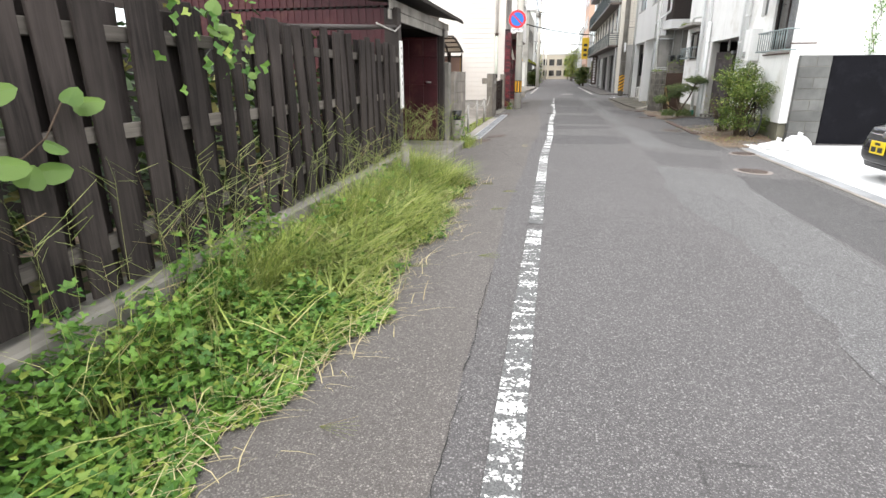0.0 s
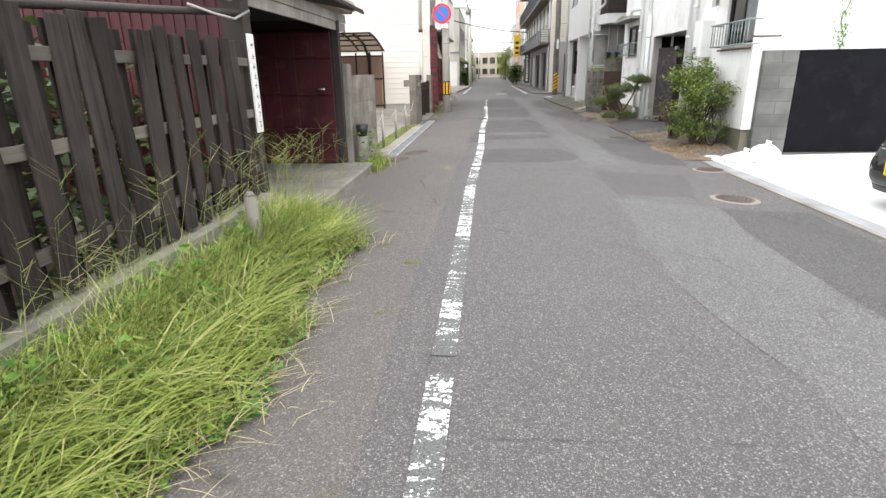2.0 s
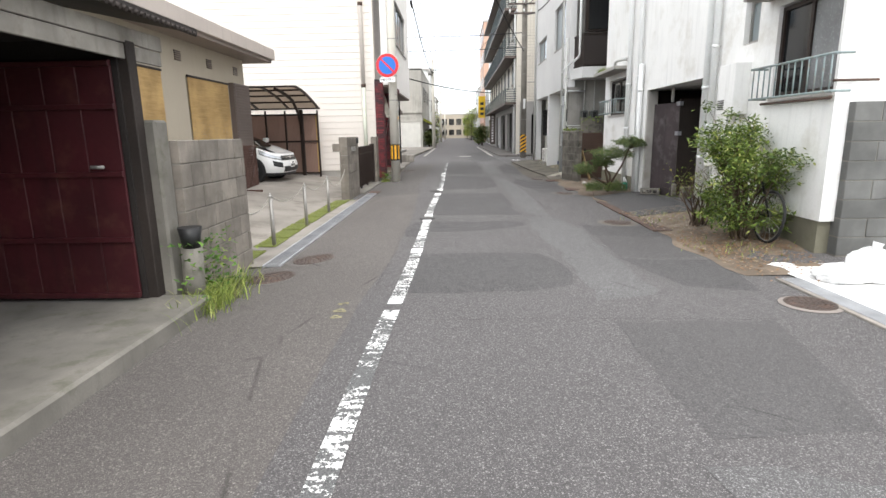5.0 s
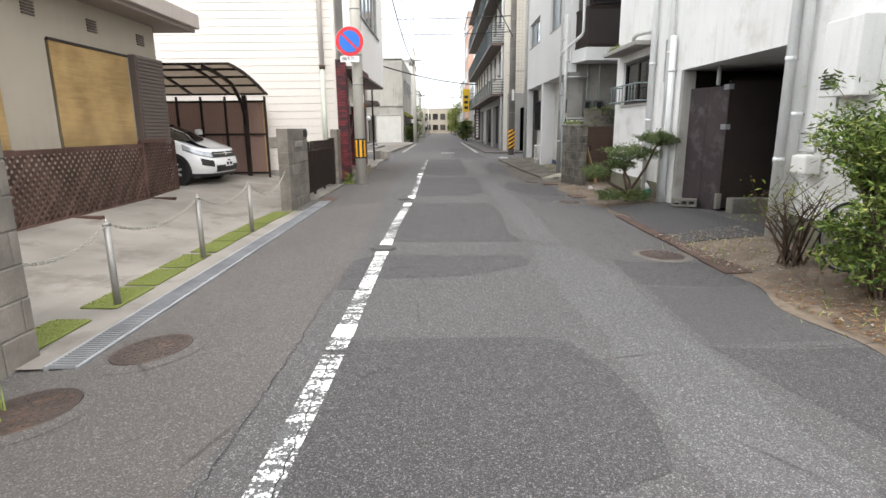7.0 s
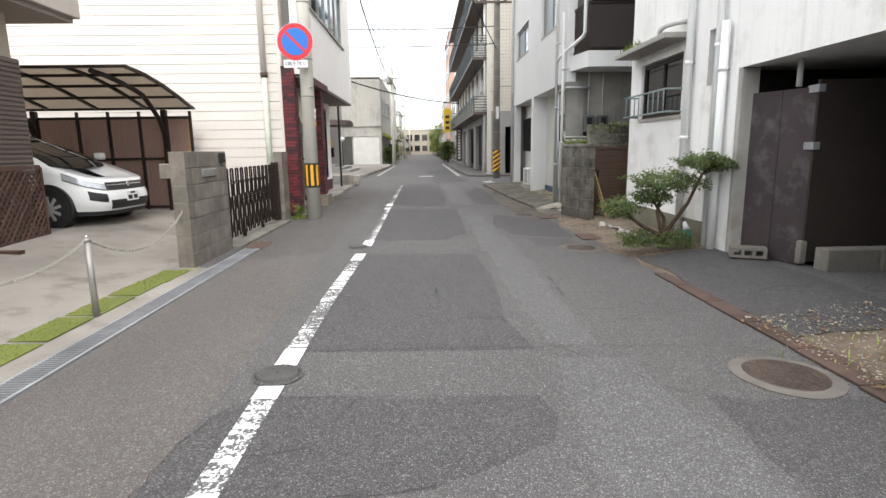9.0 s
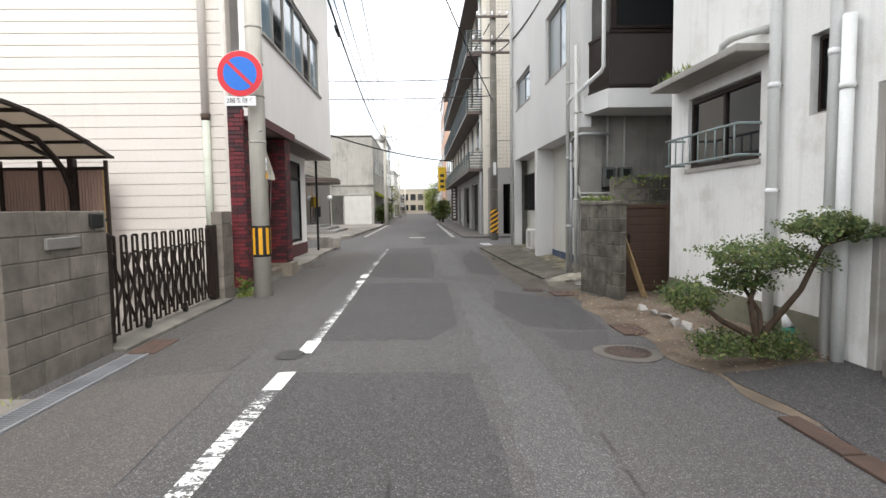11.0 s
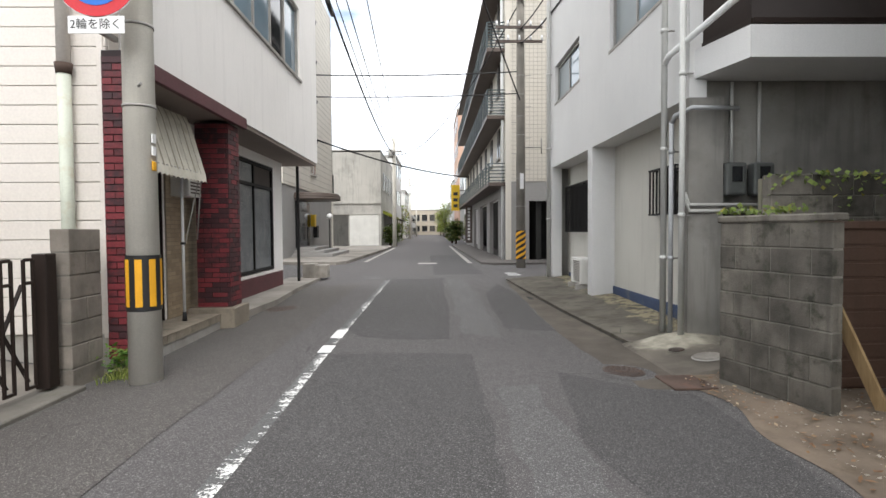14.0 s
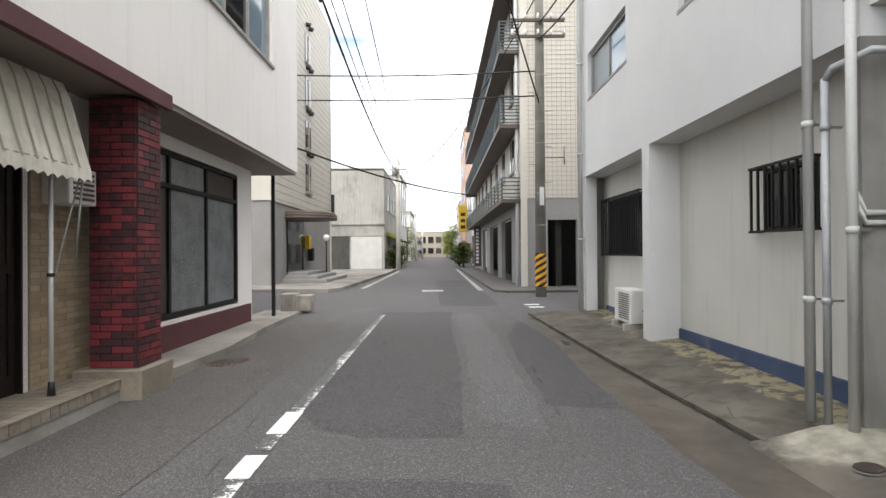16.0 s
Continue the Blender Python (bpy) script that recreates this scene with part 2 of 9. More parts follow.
BLOCK_LIGHT = surf("light_concrete_block", (0.175, 0.175, 0.168), 0.55, 2.0, 110, 0.92, bump=0.3, streak=0.2, vary=0.2)
BLACK_WALL = surf("black_rendered_wall", (0.007, 0.007, 0.0095), 0.6, 1.2, 40, 0.85, stain=(0.018, 0.018, 0.023), stain_amount=0.4, spec=0.12)
FENCE_WOOD = wood("weathered_dark_wood", (0.044, 0.036, 0.033), (0.008, 0.0068, 0.0064))
RAIL_WOOD = wood("weathered_rail_wood", (0.13, 0.115, 0.10), (0.05, 0.043, 0.038), "Y")
PLANK_WOOD = wood("pale_plank_wood", (0.45, 0.32, 0.17), (0.28, 0.18, 0.09), "Z")
LATTICE_WOOD = wood("stained_lattice_wood", (0.115, 0.068, 0.056), (0.05, 0.028, 0.024))
RED_METAL = surf("red_painted_iron", (0.065, 0.010, 0.014), 0.55, 1.4, 30, 0.55, streak=0.5, stain=(0.10, 0.04, 0.03))
DARK_FRAME = surf("dark_frame_wood", (0.035, 0.026, 0.022), 0.6, 2, 40, 0.7)
SHED_BOARD = surf("weathered_white_board", (0.40, 0.37, 0.33), 0.45, 2, 40, 0.85, streak=0.65, stain=(0.15, 0.12, 0.10))
# Near-black roofing colour, also painted on surfaces that lie in shade.
SHED_DARK = surf("dark_roofing_and_shade", (0.03, 0.024, 0.022), 0.6, 2, 40, 0.9)
WHITE_STICK = surf("white_board_paint", (0.75, 0.74, 0.72), 0.85, 4, 60, 0.7, stain=(0.4, 0.38, 0.35))
SIDING = surf("cream_siding", (0.74, 0.69, 0.64), 0.96, 0.5, 40, 0.55, streak=0.07)
A_WALL = surf("cream_render", (0.88, 0.85, 0.82), 0.95, 0.6, 90, 0.85, streak=0.12)
HOUSE_WALL = surf("beige_render", (0.45, 0.395, 0.315), 0.9, 0.7, 90, 0.9, streak=0.1)
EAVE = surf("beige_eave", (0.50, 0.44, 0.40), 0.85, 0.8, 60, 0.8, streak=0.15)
# Darker, browner version of the eave colour, for undersides.
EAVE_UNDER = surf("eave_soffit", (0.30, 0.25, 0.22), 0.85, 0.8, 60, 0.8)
BLIND = wood("reed_blind", (0.46, 0.315, 0.145), (0.30, 0.195, 0.085), "Y", 0.8, 0.1)
SHUTTER_METAL = surf("brown_shutter_metal", (0.12, 0.092, 0.08), 0.85, 1.5, 40, 0.5)
APT_WALL = surf("white_render", (0.84, 0.835, 0.815), 0.92, 0.7, 80, 0.85, streak=0.2, stain=(0.46, 0.43, 0.36), stain_amount=0.45)
APT_BASE = surf("mossy_concrete_base", (0.20, 0.19, 0.14), 0.7, 2, 70, 0.9, stain=(0.09, 0.10, 0.05))
G_WALL = surf("grey_render", (0.74, 0.735, 0.725), 0.92, 0.6, 90, 0.85, streak=0.05)
G_WALL_LOW = surf("grey_beige_render", (0.66, 0.645, 0.59), 0.9, 0.8, 90, 0.85, streak=0.18)
BLUE_BASE = surf("blue_skirting_paint", (0.06, 0.09, 0.17), 0.8, 2, 60, 0.7, stain=(0.16, 0.16, 0.15))
PIPE_GREY = surf("grey_pipe", (0.58, 0.58, 0.555), 0.85, 2, 60, 0.5, streak=0.2)
PIPE_STEEL = surf("galvanised_pipe", (0.45, 0.46, 0.47), 0.8, 4, 60, 0.6, 0.3)
STEEL = surf("dull_steel", (0.36, 0.345, 0.325), 0.8, 4, 90, 0.5, 0.5)
BRONZE = surf("dark_bronze_aluminium", (0.026, 0.017, 0.014), 0.8, 3, 60, 0.5, 0.1, spec=0.3)
BLACK_METAL = surf("black_metal", (0.014, 0.013, 0.013), 0.8, 3, 60, 0.6, 0.0, spec=0.25)
BLACK_PLASTIC = surf("black_plastic", (0.02, 0.02, 0.021), 0.8, 6, 80, 0.5)
POLY = leaf("brown_polycarbonate", (0.40, 0.34, 0.28), (0.46, 0.40, 0.33), (0.43, 0.37, 0.30))
POLY_SIDE = leaf("brown_corrugated_sheet", (0.26, 0.17, 0.14), (0.32, 0.215, 0.17), (0.30, 0.20, 0.16))
BRICK = brick("dark_red_brick_tile", (0.185, 0.032, 0.039), (0.055, 0.024, 0.028))
MORTAR = surf("dark_mortar", (0.035, 0.026, 0.028), 0.8, 3, 90, 0.9)
BEIGE_TILE = surf("beige_wall_tile", (0.52, 0.41, 0.28), 0.8, 6, 90, 0.5, vary=0.25)
FLOOR_TILE = surf("beige_floor_tile", (0.34, 0.29, 0.23), 0.75, 3, 90, 0.7, vary=0.2, stain=(0.16, 0.14, 0.11))
MAROON = surf("maroon_paint", (0.11, 0.035, 0.04), 0.8, 3, 60, 0.6)
CANVAS = surf("striped_canvas", (0.74, 0.70, 0.60), 0.75, 2.5, 200, 0.9, streak=0.35, stain=(0.30, 0.27, 0.16))
GLASS_DARK = glass("dark_window_glass", (0.015, 0.017, 0.019))
# Pane tint carries a painted reflection of the bright sky.
GLASS_SKY = glass("sky_painted_window_glass", (0.22, 0.30, 0.36))
GLASS_FROST = glass("frosted_window_glass", (0.24, 0.28, 0.29), 0.35)
CURTAIN = surf("grey_curtain_glass", (0.22, 0.23, 0.235), 0.7, 3, 40, 0.25, streak=0.2)
POLE = surf("concrete_pole", (0.66, 0.63, 0.565), 0.85, 1.5, 70, 0.85, streak=0.25)
YELLOW = surf("yellow_band", (0.80, 0.40, 0.02), 0.85, 5, 60, 0.6)
SIGN_RED = surf("sign_red", (0.62, 0.03, 0.04), 0.95, 3, 60, 0.4)
SIGN_BLUE = surf("sign_blue", (0.02, 0.16, 0.62), 0.95, 3, 60, 0.4)
SIGN_WHITE = surf("sign_white", (0.82, 0.82, 0.82), 0.97, 3, 60, 0.4)
INK = surf("black_ink", (0.03, 0.03, 0.03), 0.9, 3, 60, 0.6)
IRON = surf("cast_iron", (0.10, 0.075, 0.065), 0.6, 4, 90, 0.6, 0.4, bump=0.3, stain=(0.17, 0.10, 0.07))
RUST_PLATE = surf("rusty_steel_plate", (0.10, 0.066, 0.052), 0.6, 3, 70, 0.88, 0.0, stain=(0.155, 0.08, 0.055), stain_amount=0.65)
GRATE = surf("galvanised_grating", (0.44, 0.45, 0.47), 0.7, 3, 60, 0.5, 0.6)
# Near-black for joints and cracks, and as painted shade inside openings.
DARK_VOID = surf("near_black_gap_and_shade", (0.03, 0.03, 0.028), 0.7, 3, 60, 0.95)
SOIL = surf("dry_soil", (0.20, 0.156, 0.117), 0.55, 2.5, 60, 0.95, bump=0.7, stain=(0.10, 0.075, 0.05), stain_amount=0.7)
TURF = leaf("artificial_turf", (0.15, 0.18, 0.045), (0.21, 0.24, 0.06), (0.25, 0.27, 0.08))
GRASS = leaf("grass_blades", (0.085, 0.135, 0.025), (0.38, 0.44, 0.11), (0.52, 0.49, 0.22))
WEED = leaf("weed_leaves", (0.04, 0.11, 0.018), (0.15, 0.27, 0.045), (0.25, 0.31, 0.06))
STRAW = leaf("dry_straw", (0.42, 0.36, 0.20), (0.55, 0.47, 0.28), (0.30, 0.22, 0.12))
BUSH_LEAF = leaf("shrub_leaves", (0.03, 0.055, 0.013), (0.14, 0.185, 0.045), (0.22, 0.22, 0.065))
PINE_LEAF = leaf("clipped_tree_leaves", (0.03, 0.06, 0.018), (0.13, 0.175, 0.05), (0.25, 0.24, 0.09))
BARK = wood("bark", (0.13, 0.095, 0.07), (0.05, 0.035, 0.027))
CAR_WHITE = surf("white_car_paint", (0.80, 0.80, 0.80), 0.98, 1, 60, 0.18, bump=0.0, spec=0.6)
CAR_BLACK = surf("black_car_paint", (0.012, 0.012, 0.016), 0.95, 1, 60, 0.12, bump=0.0, spec=0.6)
RUBBER = surf("tyre_rubber", (0.018, 0.018, 0.018), 0.8, 6, 90, 0.85)
CHROME = surf("chrome", (0.7, 0.7, 0.7), 0.95, 4, 60, 0.15, 0.95, bump=0.0)
LAMP_GLASS = surf("headlamp_glass", (0.55, 0.57, 0.6), 0.6, 9, 40, 0.08, 0.4, bump=0.0)
SACK = surf("white_plastic_sack", (0.80, 0.80, 0.80), 0.9, 6, 60, 0.6, bump=0.3)
TILE_CREAM = surf("cream_facade_tile", (0.62, 0.58, 0.51), 0.93, 0.8, 30, 0.6, streak=0.06)
TILE_GREY = surf("grey_facade_tile", (0.30, 0.29, 0.28), 0.85, 0.8, 30, 0.6)
STAINED = surf("stained_concrete_facade", (0.52, 0.50, 0.46), 0.75, 0.35, 20, 0.9, streak=0.5, stain=(0.24, 0.23, 0.21))
BALC_GREEN = surf("grey_green_rail", (0.085, 0.11, 0.115), 0.8, 2, 40, 0.6)
CABLE = surf("cable_rubber", (0.025, 0.025, 0.027), 0.9, 2, 40, 0.7)
DARK_DOOR = surf("dark_brown_sheet_door", (0.058, 0.044, 0.046), 0.6, 1.6, 60, 0.75, streak=0.35, stain=(0.12, 0.108, 0.108), stain_amount=0.6)
BROWN_GATE = surf("brown_panel_gate", (0.09, 0.052, 0.036), 0.8, 2, 50, 0.6, streak=0.2)
MOSS = leaf("creeper_leaves", (0.09, 0.13, 0.03), (0.20, 0.26, 0.06), (0.33, 0.30, 0.06))
AC_WHITE = surf("white_plastic_casing", (0.80, 0.79, 0.75), 0.9, 2, 50, 0.6, streak=0.15)
SHOP_YELLOW = surf("yellow_signboard", (0.80, 0.52, 0.03), 0.95, 2, 50, 0.5)
ORANGE_WALL = surf("salmon_facade", (0.55, 0.36, 0.27), 0.92, 0.5, 20, 0.8)
FAR_WHITE = surf("far_white_facade", (0.68, 0.68, 0.66), 0.92, 0.5, 20, 0.8, streak=0.1)
FAR_GREY = surf("far_grey_facade", (0.42, 0.41, 0.39), 0.85, 0.4, 20, 0.85, streak=0.2)

# ---- building helpers ----
def smooth(a, b, v):
    t = min(1, max(0, (v - a) / (b - a)))
    return t * t * (3 - 2 * t)


def ground_z(x, y):
    """Height of the road: a low crown that falls to both gutters and levels out at the crossing."""
    left = -0.11 * smooth(-0.3, -1.9, x)
    right = -0.13 * smooth(1.3, 3.2, x) + 0.10 * smooth(3.5, 4.5, x) * smooth(12.2, 13.2, y)
    level = 1 - smooth(26, 33, y)
    left += 0.27 * smooth(-2.1, -4.6, x) * smooth(11.5, 12.5, y)
    return (left * (1 - 0.5 * smooth(24, 30, y)) if x < 0 else right) * (level if x > 0 else 1 - 0.8 * smooth(30, 34, y))


def bx(bm, x0, x1, y0, y1, z0, z1, bevel=0.0, seg=1):
    v = [bm.verts.new((x, y, z)) for z in (z0, z1) for x, y in ((x0, y0), (x1, y0), (x1, y1), (x0, y1))]
    fs = [bm.faces.new([v[i] for i in f]) for f in ((3, 2, 1, 0), (4, 5, 6, 7), (0, 1, 5, 4), (1, 2, 6, 5), (2, 3, 7, 6), (3, 0, 4, 7))]
    if bevel:
        es = list({e for f in fs for e in f.edges})
        bmesh.ops.bevel(bm, geom=es, offset=bevel, segments=seg, affect="EDGES", profile=0.6)
    return v


def beam(bm, p, q, w, d, up=(0, 0, 1)):
    """A straight bar of section w x d from p to q."""
    p, q = Vector(p), Vector(q)
    z = (q - p).normalized()
    x = z.cross(Vector(up))
    x = x.normalized() if x.length > 1e-4 else Vector((1, 0, 0))
    y = x.cross(z)
    v = [bm.verts.new(c + x * a * w / 2 + y * b * d / 2) for c in (p, q) for a, b in ((-1, -1), (1, -1), (1, 1), (-1, 1))]
    for f in ((3, 2, 1, 0), (4, 5, 6, 7), (0, 1, 5, 4), (1, 2, 6, 5), (2, 3, 7, 6), (3, 0, 4, 7)):
        bm.faces.new([v[i] for i in f])


def cyl(bm, p, q, r, r2=None, n=10, caps=True):
    p, q = Vector(p), Vector(q)
    r2 = r if r2 is None else r2
    z = (q - p).normalized()
    x = z.orthogonal().normalized()
    y = z.cross(x)
    a = [bm.verts.new(p + (x * math.cos(t) + y * math.sin(t)) * r) for t in (2 * math.pi * i / n for i in range(n))]
    b = [bm.verts.new(q + (x * math.cos(t) + y * math.sin(t)) * r2) for t in (2 * math.pi * i / n for i in range(n))]
    for i in range(n):
        f = bm.faces.new((a[i], a[(i + 1) % n], b[(i + 1) % n], b[i]))
        f.smooth = True
    if caps:
        bm.faces.new(a[::-1])
        bm.faces.new(b)


def tube(bm, pts, r, n=8):
    """A bent round bar through the points, one closed skin."""
    pts = [Vector(p) for p in pts]
    rings, x = [], None
    for i, p in enumerate(pts):
        z = (pts[min(i + 1, len(pts) - 1)] - pts[max(i - 1, 0)]).normalized()
        x = z.orthogonal() if x is None else x - z * x.dot(z)
        x.normalize()
        y = z.cross(x)
        rings.append([bm.verts.new(p + (x * math.cos(2 * math.pi * k / n) + y * math.sin(2 * math.pi * k / n)) * r) for k in range(n)])
    for a, b in zip(rings, rings[1:]):
        for k in range(n):
            f = bm.faces.new((a[k], a[(k + 1) % n], b[(k + 1) % n], b[k]))
            f.smooth = True
    bm.faces.new(rings[0][::-1])
    bm.faces.new(rings[-1])


def prism(bm, outline, axis, a, b):
    """Extrude a closed outline of 2D points along an axis from a to b."""
    def at(p, k):
        return {"x": (k, p[0], p[1]), "y": (p[0], k, p[1]), "z": (p[0], p[1], k)}[axis]
    va = [bm.verts.new(at(p, a)) for p in outline]
    vb = [bm.verts.new(at(p, b)) for p in outline]
    n = len(outline)
    for i in range(n):
        bm.faces.new((va[i], va[(i + 1) % n], vb[(i + 1) % n], vb[i]))
    bm.faces.new(va[::-1])
    bm.faces.new(vb)
    bmesh.ops.recalc_face_normals(bm, faces=bm.faces[:])


def mesh_of(name, bm, material, smooth_all=False):
    me = bpy.data.meshes.new(name)
    bm.normal_update()
    bm.to_mesh(me)
    bm.free()
    me.materials.append(material)
    if smooth_all:
        me.polygons.foreach_set("use_smooth", [True] * len(me.polygons))
    return me


def hang(ob, parent):
    ob.parent = parent
    if parent.parent is None:
        ob.matrix_parent_inverse = parent.matrix_basis.inverted()
    return ob


def part(name, bm, material, parent=None, label="", smooth_all=False):
    ob = new(name, mesh_of(name, bm, material, smooth_all))
    if parent is not None:
        hang(ob, parent)
    return tagged(ob, label)


def piece(name, me, parent, m):
    """One of many alike pieces that share a mesh."""
    ob = new(name, me)
    ob.matrix_basis = m
    return hang(ob, parent)


def thing(name, at, label, category, group="", kind=""):
    ob = new(name)
    ob.empty_display_size = 0.2
    ob.matrix_basis = Matrix.Translation(at)
    return tagged(ob, label, category, group, kind)


def structure(name, bm, material, label, category="wall"):
    return tagged(part(name, bm, material), label, category, kind="structure")


def holed(bm, axis, a, b, u0, u1, z0, z1, holes):
    """A wall slab between a and b along axis, spanning u0..u1 and z0..z1, with rectangular openings (u, u, z, z)."""
    us = sorted({u0, u1, *[h[0] for h in holes], *[h[1] for h in holes]})
    zs = sorted({z0, z1, *[h[2] for h in holes], *[h[3] for h in holes]})
    us, zs = [u for u in us if u0 <= u <= u1], [z for z in zs if z0 <= z <= z1]
    for i in range(len(us) - 1):
        run = None
        for j in range(len(zs) - 1):
            cu, cz = (us[i] + us[i + 1]) / 2, (zs[j] + zs[j + 1]) / 2
            solid = not any(h[0] < cu < h[1] and h[2] < cz < h[3] for h in holes)
            if solid:
                run = (run[0] if run else zs[j], zs[j + 1])
            if run and (not solid or j == len(zs) - 2):
                if axis == "x":
                    bx(bm, a, b, us[i], us[i + 1], run[0], run[1])
                else:
                    bx(bm, us[i], us[i + 1], a, b, run[0], run[1])
                run = None
    bmesh.ops.remove_doubles(bm, verts=bm.verts[:], dist=1e-5)


def sheet(name, x0, x1, y0, y1, nx, ny, lift, material, label, category, z=None):
    """A piece of ground that follows the road's shape."""
    z = z or ground_z
    bm = bmesh.new()
    g = [[bm.verts.new((x, y, z(x, y) + lift)) for x in np.linspace(x0, x1, nx + 1)] for y in np.linspace(y0, y1, ny + 1)]
    for j in range(ny):
        for i in range(nx):
            bm.faces.new((g[j][i], g[j][i + 1], g[j + 1][i + 1], g[j + 1][i]))
    return structure(name, bm, material, label, category)


def patch(name, outline, lift, material, label, category="road", wobble=0.03, step=0.25, skirt=0.0):
    """A flat irregular repair on the road, as a thin sheet of its outline."""
    rnd = random.Random(len(outline) * 7 + int(outline[0][1] * 13))
    pts = []
    for p, q in zip(outline, outline[1:] + outline[:1]):
        n = max(1, int((Vector(q) - Vector(p)).length / step))
        for k in range(n):
            t = k / n
            pts.append((p[0] + (q[0] - p[0]) * t + rnd.uniform(-wobble, wobble), p[1] + (q[1] - p[1]) * t + rnd.uniform(-wobble, wobble)))
    bm = bmesh.new()
    f = bm.faces.new([bm.verts.new((x, y, 0)) for x, y in pts])
    if f.normal.z < 0:
        f.normal_flip()
    bmesh.ops.triangulate(bm, faces=bm.faces[:])
    ys = [p[1] for p in pts]
    xs = [p[0] for p in pts]
    for k in np.arange(math.floor(min(ys)), max(ys), 0.6):
        bmesh.ops.bisect_plane(bm, geom=bm.verts[:] + bm.edges[:] + bm.faces[:], plane_co=(0, k, 0), plane_no=(0, 1, 0))
    for k in np.arange(math.floor(min(xs)), max(xs), 0.2):
        bmesh.ops.bisect_plane(bm, geom=bm.verts[:] + bm.edges[:] + bm.faces[:], plane_co=(k, 0, 0), plane_no=(1, 0, 0))
    for v in bm.verts:
        v.co.z = ground_z(v.co.x, v.co.y) + lift
    bm.normal_update()
    if sum(f.normal.z for f in bm.faces) < 0:
        bmesh.ops.reverse_faces(bm, faces=bm.faces[:])
    if not skirt:
        for v in {v for e in bm.edges if e.is_boundary for v in e.verts}:
            v.co.z -= lift * 0.75
    if skirt:
        rim = bmesh.ops.extrude_edge_only(bm, edges=[e for e in bm.edges if e.is_boundary])
        for v in rim["geom"]:
            if isinstance(v, bmesh.types.BMVert):
                v.co.z -= skirt
    return structure(name, bm, material, label, category)


# ---- ground and road ----
bm = bmesh.new()
xs = [-400, -60, -15, -8, -6, -5.2, -4.5, -4, -3.5, -3, -2.5, -2.2, -2, -1.8, -1.6, -1.3, -1, -0.7, -0.3, 0, 0.6, 1.3, 1.6, 1.9, 2.2, 2.5, 2.8, 3, 3.2, 3.5, 3.8, 4.1, 4.5, 6, 15, 60, 400]
ys = [-200, -30, -8, *np.arange(-3, 37, 1.0), 40, 50, 70, 100, 160, 300, 900]
g = [[bm.verts.new((x, y, ground_z(x, y))) for x in xs] for y in ys]
for j in range(len(ys) - 1):
    for i in range(len(xs) - 1):
        bm.faces.new((g[j][i], g[j][i + 1], g[j + 1][i + 1], g[j + 1][i]))
structure("ground", bm, ASPHALT, "worn grey asphalt road with pale wheel tracks", "road")

# ---- left side: shed, house, siding building ----
# concrete kerb below the plank fence
bm = bmesh.new()
bx(bm, -2.14, -1.9, -4.0, 7.3, -0.15, 0.28, 0.015)
structure("fence_base", bm, CONCRETE_OLD, "stained low concrete kerb under the plank fence", "kerb")

# plank fence, boards on both faces of the rails
fence = thing("plank_fence", (-2.02, 1.7, 0.28), "weathered dark brown wooden plank fence with boards on both faces", "fence")
for z in (0.52, 1.02, 1.46):
    bm = bmesh.new()
    bx(bm, -2.05, -2.0, -3.0, 7.25, z - 0.035, z + 0.035, 0.004)
    part("rail", bm, RAIL_WOOD, fence, "greyed wooden rail")
board_meshes = []
rb = random.Random(5)
for k in range(5):
    bm = bmesh.new()
    w, h = 0.128 + 0.008 * k, 1.33 + 0.02 * (k % 3)
    bx(bm, -0.011, 0.011, -w / 2, w / 2, 0, h, 0.004)
    for v in bm.verts:
        v.co.x += 0.006 * math.sin(v.co.z * 3 + k)
    board_meshes.append(mesh_of("board", bm, FENCE_WOOD))
y = -2.9
i = 0
while y < 7.2:
    piece("board", rb.choice(board_meshes), fence, pose(-1.985, y, 0.30 + rb.uniform(-0.01, 0.015), rb.gauss(1.6, 2.8), rb.uniform(-0.6, 0.6), rb.uniform(-1.5, 1.5)))
    piece("board", rb.choice(board_meshes), fence, pose(-2.066, y + 0.115, 0.29 + rb.uniform(-0.02, 0.0), rb.gauss(0, 1.4), 0, 0))
    y += 0.232
    i += 1

# old pole tied along the top of the fence
tp = thing("fence_top_pole", (-2.05, 6.0, 1.75), "dark weathered pole tied along the fence top with pale rope", "pole")
bm = bmesh.new()
tube(bm, [(-2.05, 4.2, 1.63), (-2.04, 5.0, 1.69), (-2.06, 6.0, 1.765), (-2.05, 6.8, 1.83), (-2.05, 7.5, 1.88)], 0.026, 8)
part("pole", bm, DARK_FRAME, tp, "", True)
bm = bmesh.new()
tube(bm, [(-2.02, 7.45, 1.9), (-2.0, 7.1, 1.80), (-2.0, 6.7, 1.81), (-2.02, 6.4, 1.84)], 0.011, 6)
part("rope", bm, CONCRETE, tp, "pale frayed rope", True)

# shed with an open front
bm = bmesh.new()
bx(bm, -5.2, -1.66, 7.25, 10.75, -0.2, 0.03, 0.02)
structure("shed_floor", bm, CONCRETE_OLD, "worn concrete floor slab of the open shed", "floor")
# Inner walls get near-black paint for the shade inside the shed.
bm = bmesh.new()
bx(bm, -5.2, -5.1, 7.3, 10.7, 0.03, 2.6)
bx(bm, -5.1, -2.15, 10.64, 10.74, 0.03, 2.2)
structure("shed_wall_back", bm, SHED_DARK, "shed inner walls, near-black in place of indoor shade", "wall")
bm = bmesh.new()
n = 60
